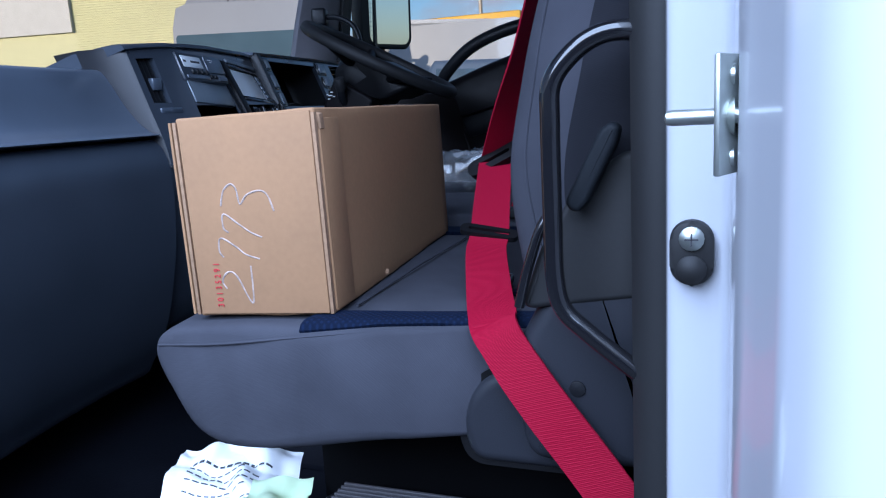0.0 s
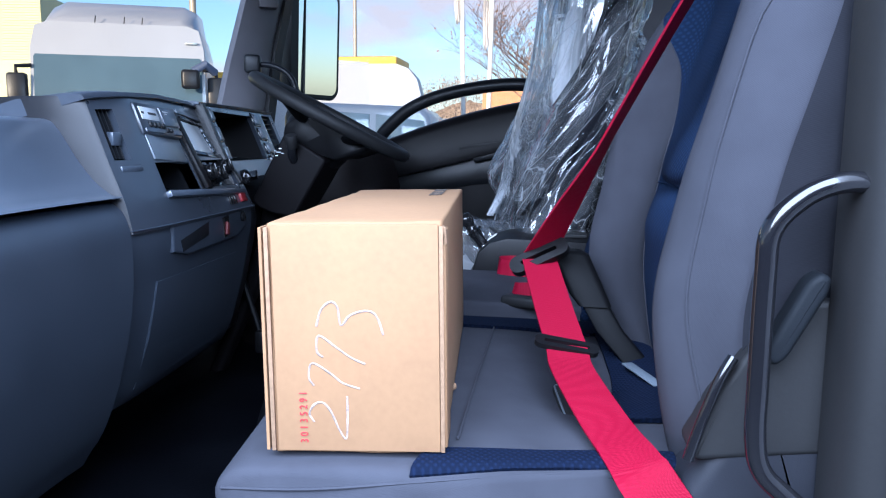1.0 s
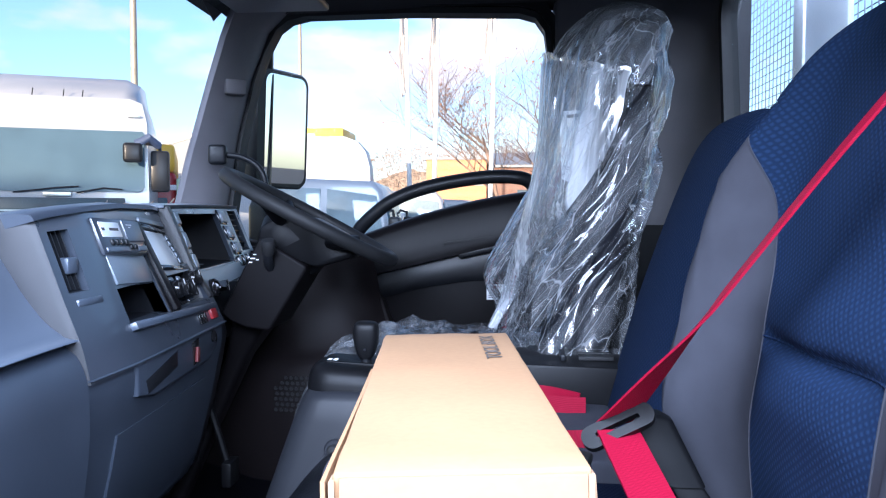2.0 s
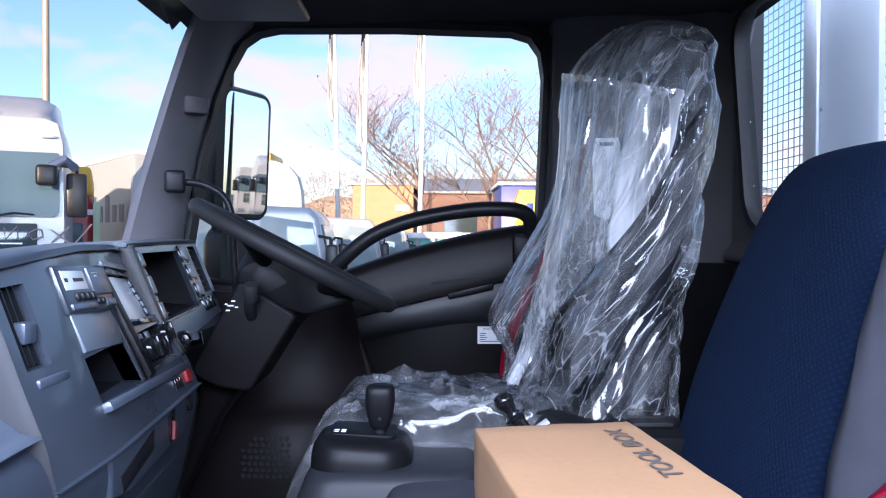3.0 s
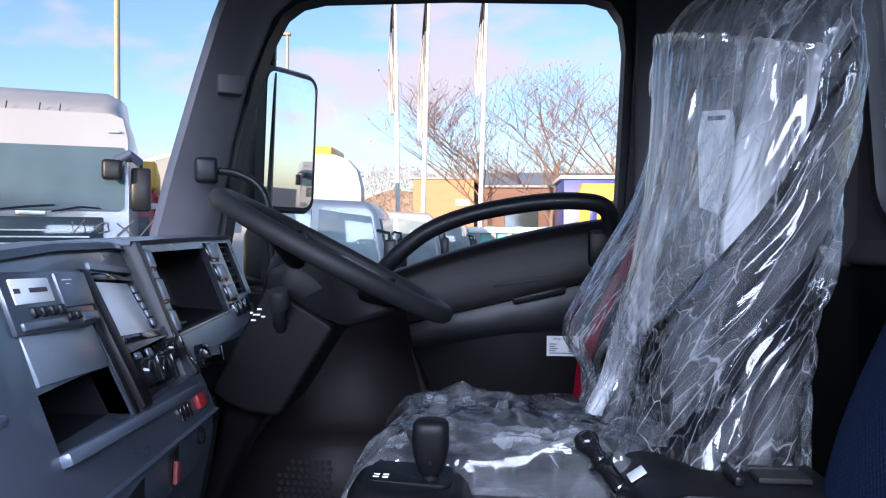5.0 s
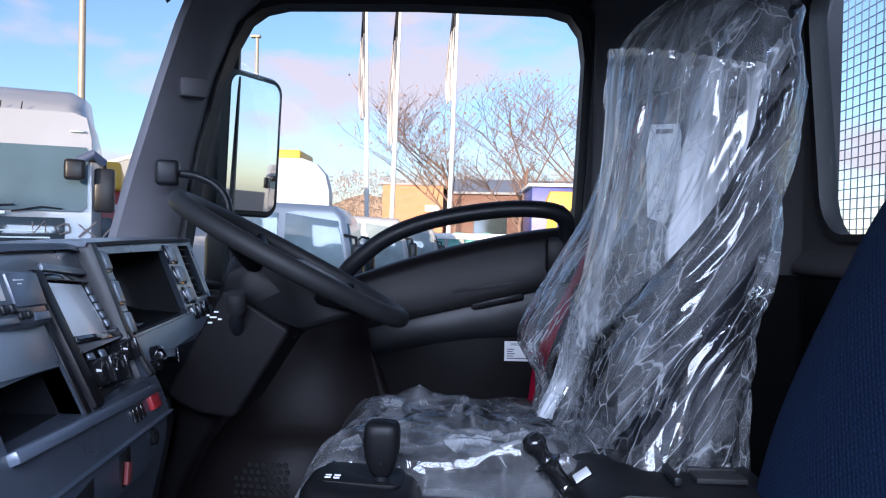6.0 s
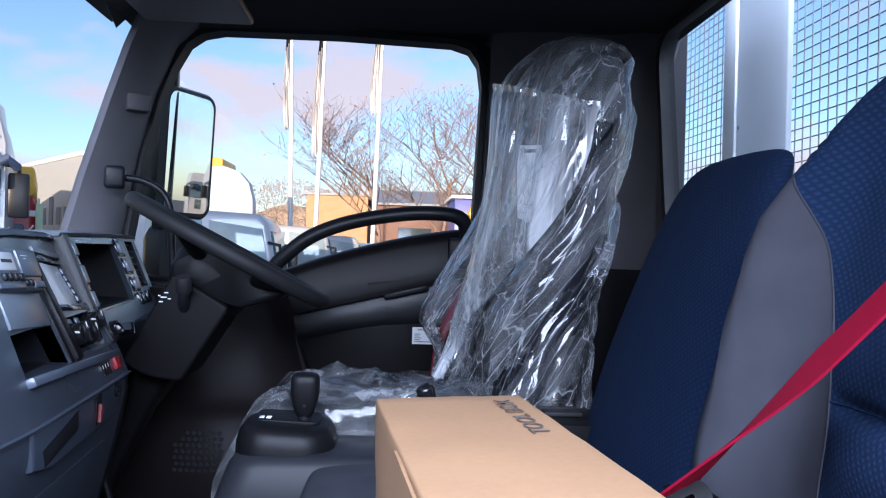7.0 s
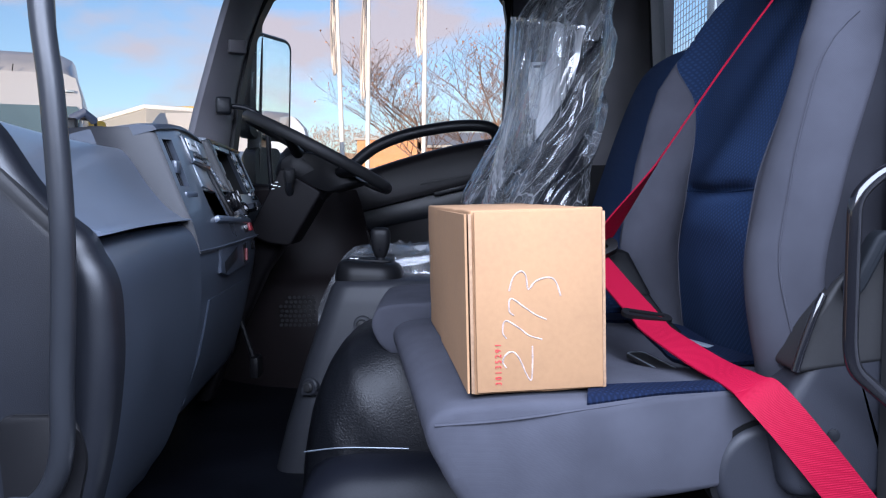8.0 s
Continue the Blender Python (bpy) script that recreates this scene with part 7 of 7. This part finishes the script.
for k in range(3):
    part("wheel", lathe([(0.2, -0.15), (0.5, -0.15), (0.52, 0), (0.5, 0.15), (0.2, 0.15)], pose(-2.5 + k * 1.3, 0.3, 0.52, 90, 0, 0), 20), TYRE, tr)
rv = thing("red_van", "red and orange van with a white band beside the white lorry", "van", at=pose(-7.50, 13.6, 0, 0, 0, 24))
part("body", box((-0.9, 0, 0.4), (0.9, 3.8, 2.42), 0.10, 4), RED, rv)
part("roof", box((-0.88, 0.02, 2.424), (0.88, 3.7, 2.95), 0.08, 3), YELLOW, rv, "orange yellow upper body")
part("band", box((-0.88, -0.012, 2.08), (0.905, 0.05, 2.18), 0.01), PAPER, rv, "white band")
part("marker_post", box((0.903, -0.02, 0.5), (1.02, 0.10, 2.30), 0.02), MINT, rv, "pale green corner strip")
part("window", box((-0.75, -0.02, 1.4), (0.75, 0.1, 1.95), 0.05), SMOKE, rv)


def small_cab(name, label, at):
    """A light lorry cab that faces -x at its own place, seen from its side."""
    t = thing(name, label, "lorry", at=at, group="parked lorries")
    side = [(-0.95, 0.55), (-0.98, 1.25), (-0.80, 2.16), (-0.70, 2.27), (0.55, 2.32), (0.64, 2.2), (0.66, 0.55)]
    part("body", prism(side, "y", -0.95, 0.95, 0.06, 3), TRUCKW, t, angle=40)
    for ya, yb in ((-0.965, -0.93), (0.93, 0.965)):
        part("side_window", prism([(-0.86, 1.40), (-0.74, 2.10), (-0.16, 2.18), (-0.12, 1.38)], "y", ya, yb, 0.01), CABGL, t, "pale reflecting side window")
        part("quarter_window", prism([(-0.04, 1.38), (-0.08, 2.18), (0.52, 2.22), (0.56, 1.38)], "y", ya, yb, 0.01), CABGL, t)
    bm = loft([[Vector((x, y, z)) for y in (-0.82, 0.82)] + [Vector((x + 0.05, y, z)) for y in (0.82, -0.82)] for x, z in ((-1.0, 1.28), (-0.845, 2.08))])
    part("windscreen", bm, SMOKE, t, "grey windscreen")
    for sy in (-1, 1):
        mi = part("mirror", box((-1.04, sy * 1.12 - 0.11, 1.45), (-0.90, sy * 1.12 + 0.11, 1.85), 0.03), TRIM, t)
        part("mirror_arm", tube([(-0.80, sy * 0.92, 1.95), (-0.95, sy * 1.12, 1.92), (-0.96, sy * 1.12, 1.8)], 0.02, 6), TRIM, mi)
    part("bumper", box((-1.05, -0.95, 0.35), (-0.85, 0.95, 0.62), 0.04), TRUCKW, t)
    part("bed", box((0.8, -1.0, 0.85), (4.2, 1.0, 1.0), 0.03), ALU, t)
    for x in (-0.1, 2.9):
        for y in (-0.75, 0.75):
            tyre = part("wheel", lathe([(0.15, -0.12), (0.36, -0.12), (0.38, 0), (0.36, 0.12), (0.15, 0.12)], pose(x, y, 0.38, 90, 0, 0), 20), TYRE, t)
            part("rim", lathe([(0.17, -0.10), (0.17, 0.10), (0.04, 0.11)], pose(x, y, 0.38, 90, 0, 0), 16), STEEL, tyre)
    return t


small_cab("light_lorry", "white light lorry with grey windscreen parked alongside", pose(-2.74, 9.95, -0.25, 0, 0, 184))
small_cab("light_lorry", "white light lorry parked further along the row", pose(-2.45, 14.4, -0.25, 0, 0, 184))
small_cab("light_lorry", "white light lorry parked at the far end of the row", pose(-2.1, 19.0, -0.3, 0, 0, 184))
dome = thing("high_van", "white van body with a tall rounded roof", "van", at=pose(-4.12, 13.0, -0.32, 0, 0, 10))
part("body", loft([[Vector((x * k, y, z)) for x, z in ((-1.5, 0.5), (-1.5, 2.4), (-1.42, 3.0), (-1.2, 3.27), (0.92, 3.30), (1.14, 3.22), (1.30, 3.04), (1.37, 2.78), (1.38, 2.4), (1.38, 0.5))] for y, k in ((0, 0.96), (0.15, 1.0), (1.1, 1.0), (1.2, 0.97))]), TRUCKW, dome, angle=45)
box_y = thing("box_lorry", "lorry with a tall orange yellow box body", "lorry", at=pose(-4.95, 19.6, 0.05), group="parked lorries")
part("box_body", box((-2.6, 0, 0.0), (0.2, 1.6, 3.85), 0.06), YELLOW, box_y)
part("panel", box((-2.5, -0.03, 1.2), (0.1, 0.01, 3.5), 0.01), TARP, box_y)
yt = thing("yellow_lorry", "yellow lorry with a blue box panel behind bare trees", "lorry", at=pose(1.50, 22.5, -0.45), group="parked lorries")
part("box_body", box((-0.1, 0.2, 0.9), (3.6, 3.0, 3.75), 0.05), BLUEP, yt)
part("cab", prism([(0.24, 0.45), (0.26, 2.0), (0.40, 2.9), (0.28, 3.25), (0.42, 3.6), (3.6, 3.6), (3.6, 0.45)], "y", -0.2, 1.9, 0.06), YELLOW, yt)
part("cab_window", box((0.98, -0.23, 2.45), (1.9, -0.18, 3.1), 0.05), DARKGL, yt)
part("panel", box((0.62, -0.24, 2.4), (0.82, -0.19, 3.2), 0.02), BLUEP, yt)
part("roof_edge", box((-0.2, 0.1, 3.75), (3.7, 3.1, 3.85), 0.02), ALU, yt)
tl = thing("sheeted_load", "teal sheeted load behind the parked lorries", "load", at=pose(-1.1, 20.6, -0.2))
rr = []
for k in range(30):
    x = -1.3 + k * 0.12
    d = 0.05 * math.sin(k * 2.1)
    rr.append([Vector((x, d, 0.2)), Vector((x, d, 1.85)), Vector((x, 0.2, 2.05 + 0.05 * math.sin(k))), Vector((x, 2.2, 2.05)), Vector((x, 2.2, 0.2))])
part("sheet", loft(rr), TEAL, tl, angle=60)
for k in range(9):
    part("strap", box((-1.25 + k * 0.42, -0.10, 0.2), (-1.12 + k * 0.42, -0.055, 1.9), 0.01), TARP, tl, smooth=False)
part("top_rail", box((-1.35, -0.12, 1.9), (2.3, 0.0, 2.06), 0.02), ALU, tl)
# buildings
bh = thing("brick_building", "orange brick building with a low pitched grey roof", "building", at=pose(-3.0, 46, 0))
part("wall", box((-2.6, 0, 0), (1.1, 14, 5.0)), BRICK, bh, "sunlit orange brick wall", smooth=False)
part("roof", prism([(-0.15, 5.0), (-0.15, 5.12), (7, 5.35), (14.3, 5.12), (14.3, 5.0)], "x", -2.75, 1.25), ROOFG, bh, smooth=False)
part("wall", box((1.1, 1.5, 0), (24, 14, 4.6)), BRICKD, bh, "darker red brick wing", smooth=False)
part("roof", prism([(1.2, 4.6), (1.2, 4.75), (7, 6.0), (14.3, 4.8), (14.3, 4.6)], "x", 1.35, 24.4), ROOFG, bh, smooth=False)
for k in range(4):
    w = part("window", box((3.0 + k * 4, 1.44, 1.6), (5.1 + k * 4, 1.6, 3.2), 0.02), DARKGL, bh, smooth=False)
part("sign", box((0.0, -0.12, 3.4), (0.9, -0.02, 3.8), 0.02), SHED, bh, smooth=False)
wh = thing("warehouse", "cream clad warehouse with a pale grey upper wall", "building", at=pose(-23.0, 30, 0, 0, 0, 12))
part("wall", box((-40, 0, 0), (0, 18, 8.0)), CREAM, wh, smooth=False)
part("upper_wall", box((-40.2, -0.2, 6.1), (-6, 18, 8.4)), SHED, wh, smooth=False)
for k in range(24):
    part("cladding_rib", box((-5.9, -0.05, 5.2 + k * 0.11), (0, -0.01, 5.25 + k * 0.11)), CREAM, wh, smooth=False)
# Added out of view: shades the cab from the low sun.
sh_b = thing("sun_block", "unseen long grey building, added to keep the sun off the cab", "building", at=pose(0, -36, 0))
part("wall", box((-70, -12, 0), (70, 0, 8.6)), SHED, sh_b, smooth=False)
part("roof", prism([(-12.3, 8.6), (-12.3, 8.8), (-6, 9.2), (0.3, 8.8), (0.3, 8.6)], "x", -70.3, 70.3), ROOFG, sh_b, smooth=False)


# flags
def flag_pole(at, h, lean, hang, wide):
    t = thing("flag_pole", "tall white flag pole with a limp flag", "flag pole", at=pose(*at), group="flag poles")
    top = Vector((lean * h, 0, h))
    part("pole", tube([(0, 0, 0), top * 0.5, top], [0.085, 0.075, 0.05], 12), POLE, t)
    rr = []
    for i in range(22):
        z = h * 0.985 - hang * i / 21
        row = []
        for j in range(10):
            f = j / 9
            spread = (0.16 + 0.30 * (i / 21) ** 1.2 * (1 - 0.8 * (i / 21) ** 4)) * wide
            row.append(Vector((lean * z - 0.06 - f * spread, 0.14 * math.sin(j * 1.7 + i * 0.16), z - 0.35 * f * (1 - i / 40))))
        rr.append(row)
    bm = bmesh.new()
    vs = [[bm.verts.new(p) for p in r] for r in rr]
    cut = 5
    for i in range(21):
        for j in range(9):
            if i >= cut:
                bm.faces.new((vs[i][j], vs[i][j + 1], vs[i + 1][j + 1], vs[i + 1][j]))
    bmesh.ops.delete(bm, geom=[v for v in bm.verts if not v.link_faces], context="VERTS")
    part("flag", bm, FLAG, t, "pale limp flag", angle=180)
    bm = bmesh.new()
    vs = [[bm.verts.new(p) for p in r] for r in rr[:cut + 1]]
    for i in range(cut):
        for j in range(9):
            bm.faces.new((vs[i][j], vs[i][j + 1], vs[i + 1][j + 1], vs[i + 1][j]))
    part("flag_band", bm, FLAGD, t, "dark top band of the flag", angle=180)
    return t


flag_pole((-3.70, 25, 0), 9.4, -0.02, 3.6, 0.6)
flag_pole((-3.0, 25.2, 0), 9.6, 0.022, 4.6, 0.7)
flag_pole((-1.12, 25.5, 0), 9.7, 0.022, 3.2, 0.85)


def lamp_post(at, h, r=0.08):
    t = thing("lamp_post", "tall plain galvanised lamp post", "lamp post", at=pose(*at), group="lamp posts")
    part("post", tube([(0, 0, 0), (0, 0, h)], [r, r * 0.7], 12), LAMPP, t)
    part("lantern", box((-0.22, -0.10, h - 0.05), (0.12, 0.10, h + 0.05), 0.04), LAMPP, t)
    return t


lamp_post((-12.75, 24, 0), 12.0, 0.13)
lamp_post((-7.6, 25.5, 0), 8.35, 0.08)


# trees
def bare_tree(at, h, seed, reddish):
    rnd = random.Random(seed)
    t = thing("tree", "bare winter tree with fine brown twigs", "tree", at=pose(*at), group="bare trees")
    limbs, twigs, ends = bmesh.new(), bmesh.new(), []

    def grow(p, d, length, r, level):
        n = 4
        pts, q, dd = [p], p.copy(), d.copy()
        for i in range(n):
            dd = (dd + Vector((rnd.uniform(-1, 1), rnd.uniform(-1, 1), rnd.uniform(-0.3, 0.9))) * 0.16).normalized()
            q = q + dd * length / n
            pts.append(q.copy())
        tube(pts, [r * (1 - 0.55 * i / n) for i in range(n + 1)], 7 if level < 2 else 4, bm=limbs if level < 2 else twigs)
        if level >= 4:
            ends.append(pts[-1])
            return
        kids = (8, 6, 5, 3)[level]
        for k in range(kids):
            f = 0.35 + 0.65 * (k + rnd.random() * 0.6) / kids
            i = min(n - 1, int(f * n))
            b = pts[i].lerp(pts[i + 1], f * n - i) if f < 1 else pts[-1]
            side = Vector((rnd.uniform(-1, 1), rnd.uniform(-1, 1), 0)).normalized()
            nd = (dd * 0.62 + side * rnd.uniform(0.6, 1.05) + Vector((0, 0, 0.22))).normalized()
            grow(b, nd, length * rnd.uniform(0.5, 0.68), max(0.0065, r * (0.36, 0.42, 0.5, 0.6)[level]), level + 1)
    grow(Vector((0, 0, 0)), Vector((0, 0, 1)), h * 0.5, 0.11, 0)
    part("trunk", limbs, BARK, t, angle=180)
    part("twigs", twigs, BARK, t, angle=180)
    if reddish:
        bm = bmesh.new()
        for p in ends:
            if rnd.random() < 0.5:
                c = p + Vector((rnd.uniform(-0.1, 0.1), rnd.uniform(-0.1, 0.1), rnd.uniform(-0.1, 0.1)))
                s = rnd.uniform(0.03, 0.06)
                a = Vector((rnd.uniform(-1, 1), rnd.uniform(-1, 1), rnd.uniform(-1, 1))).normalized()
                b = a.orthogonal()
                bm.faces.new([bm.verts.new(c + a * s), bm.verts.new(c + b * s * 0.6), bm.verts.new(c - a * s), bm.verts.new(c - b * s * 0.6)])
        part("leaves", bm, DRYLEAF, t, "few dry brown leaves", smooth=False)
    return t


bare_tree((-0.75, 27.5, 0), 9.2, 3, True)
bare_tree((1.7, 29.5, 0), 9.2, 8, True)
bare_tree((4.4, 30.0, 0), 9.8, 12, True)


def thicket(name, label, x0, x1, y, h0, h1, n, material, seed, at=None):
    """A far strip of woodland as many small leaning sprays."""
    rnd = random.Random(seed)
    bm = bmesh.new()
    for k in range(n):
        x, yy = rnd.uniform(x0, x1), y + rnd.uniform(-3, 3)
        top = h0 + (h1 - h0) * (0.5 + 0.5 * noise.noise(Vector((x * 0.12, seed, 0)))) + rnd.uniform(-0.8, 0.6)
        z = top * rnd.random() ** 0.5
        s = rnd.uniform(0.06, 0.22)
        a = Vector((rnd.uniform(-1, 1), rnd.uniform(-1, 1), rnd.uniform(0, 1.4))).normalized() * s
        b = a.orthogonal().normalized() * s * 0.35
        c = Vector((x, yy, z))
        bm.faces.new([bm.verts.new(c + a), bm.verts.new(c + b), bm.verts.new(c - a), bm.verts.new(c - b)])
    ob = part(name, bm, material, None, "", smooth=False)
    return tagged(ob, label, "woodland", kind="stuff")


thicket("woodland", "distant brown winter woodland behind the yard", -60, 30, 95, 7.0, 12.6, 42000, TWIGS, 2)
# added backing, so that no sky shows through the woodland
rr = []
for k in range(181):
    x = -60 + k * 0.5
    top = 0.80 * (5.0 + 7.0 * (0.5 + 0.5 * noise.noise(Vector((x * 0.12, 2, 0))))) + 0.5 * noise.noise(Vector((x * 1.3, 4, 0)))
    rr.append([Vector((x, 99, 0)), Vector((x, 97.5, top * 0.6)), Vector((x, 99, top)), Vector((x, 101, top * 0.5)), Vector((x, 102, 0))])
tagged(part("backdrop", loft(rr), TWIGS), "brown backing for the woodland, haze in its colour", "woodland", kind="structure")
thicket("evergreen_trees", "dark green conifer tops behind the trailer", -33, -24, 42, 5.0, 9.0, 2500, EVER, 5)

# tail lift guard behind the cab: posts, mesh, board
hd = thing("headboard", "aluminium headboard with wire mesh behind the cab", "headboard")
part("post", box((0.418, 2.516, 0.9), (0.47, 2.588, 2.9), 0.006), ALU, hd, "brushed aluminium post")
part("panel", box((0.425, 2.262, 0.9), (0.440, 2.5155, 2.9), 0.004), PANELW, hd, "pale weathered sheet panel")
for z in (1.87, 1.99, 2.35):
    part("rivet", lathe([(0.006, 0), (0.005, 0.002), (0.001, 0.003)], aim((0.425, 2.503, z), (-1, 0, 0)), 8), STEEL, hd)
part("post", box((0.42, 0.70, 0.9), (0.47, 0.90, 2.9), 0.008), ALU, hd)
part("rail", box((0.42, 0.6, 1.52), (0.48, 3.3, 1.66), 0.008), ALU, hd)
bm = bmesh.new()
for k in range(76):
    y = 0.78 + k * 0.033
    box((0.448, y - 0.0011, 1.65), (0.4504, y + 0.0011, 2.98), bm=bm)
for k in range(51):
    z = 1.66 + k * 0.026
    box((0.452, 0.76, z - 0.0011), (0.4544, 3.28, z + 0.0011), bm=bm)
part("mesh", bm, MESHW, hd, "fine square wire mesh", smooth=False)

# wing mirror on the driver side
mr = thing("wing_mirror", "tall black wing mirror outside the driver window", "mirror")
mm = Matrix.Translation((-1.146, 2.965, 1.922)) @ pose(0, 0, 0, 0, 2.6, -26)
g = [(u, v) for u, v in round_rect(0.232, 0.372, 0.035, 5)]
bm = loft([[mm @ Vector((x, u * s, v * s)) for u, v in g] for x, s in ((0.0, 1.06), (-0.012, 1.10), (-0.06, 1.08), (-0.085, 0.92), (-0.095, 0.7))])
part("housing", bm, TRIM, mr, angle=50)
part("glass", loft([[mm @ Vector((x, u * 0.86 + 0.010, v * 1.0)) for u, v in g] for x in (-0.002, 0.0025)]), MIRROR, mr, "clear mirror glass", angle=30)
part("stay", tube([(-1.16, 2.74, 2.215), (-1.18, 2.90, 2.20), (-1.192, 2.93, 2.05), (-1.205, 2.94, 1.6), (-1.20, 2.86, 1.40), (-1.2, 2.72, 1.38)], 0.022, 10), TRIM, mr)
part("post_cover", prism([(-1.240, 1.42), (-1.226, 1.80), (-1.190, 2.105), (-1.160, 2.105), (-1.176, 1.72), (-1.188, 1.42)], "y", 2.90, 2.985, 0.012, 3), TRIM, mr)
mm2 = Matrix.Translation((-1.16, 2.95, 1.60)) @ pose(0, 0, 0, 0, 0, -25)
g2 = round_rect(0.16, 0.18, 0.035, 5)
part("lower_housing", loft([[mm2 @ Vector((x, u * s, v * s)) for u, v in g2] for x, s in ((0.0, 1.0), (-0.05, 1.05), (-0.08, 0.8))]), TRIM, mr, angle=50)
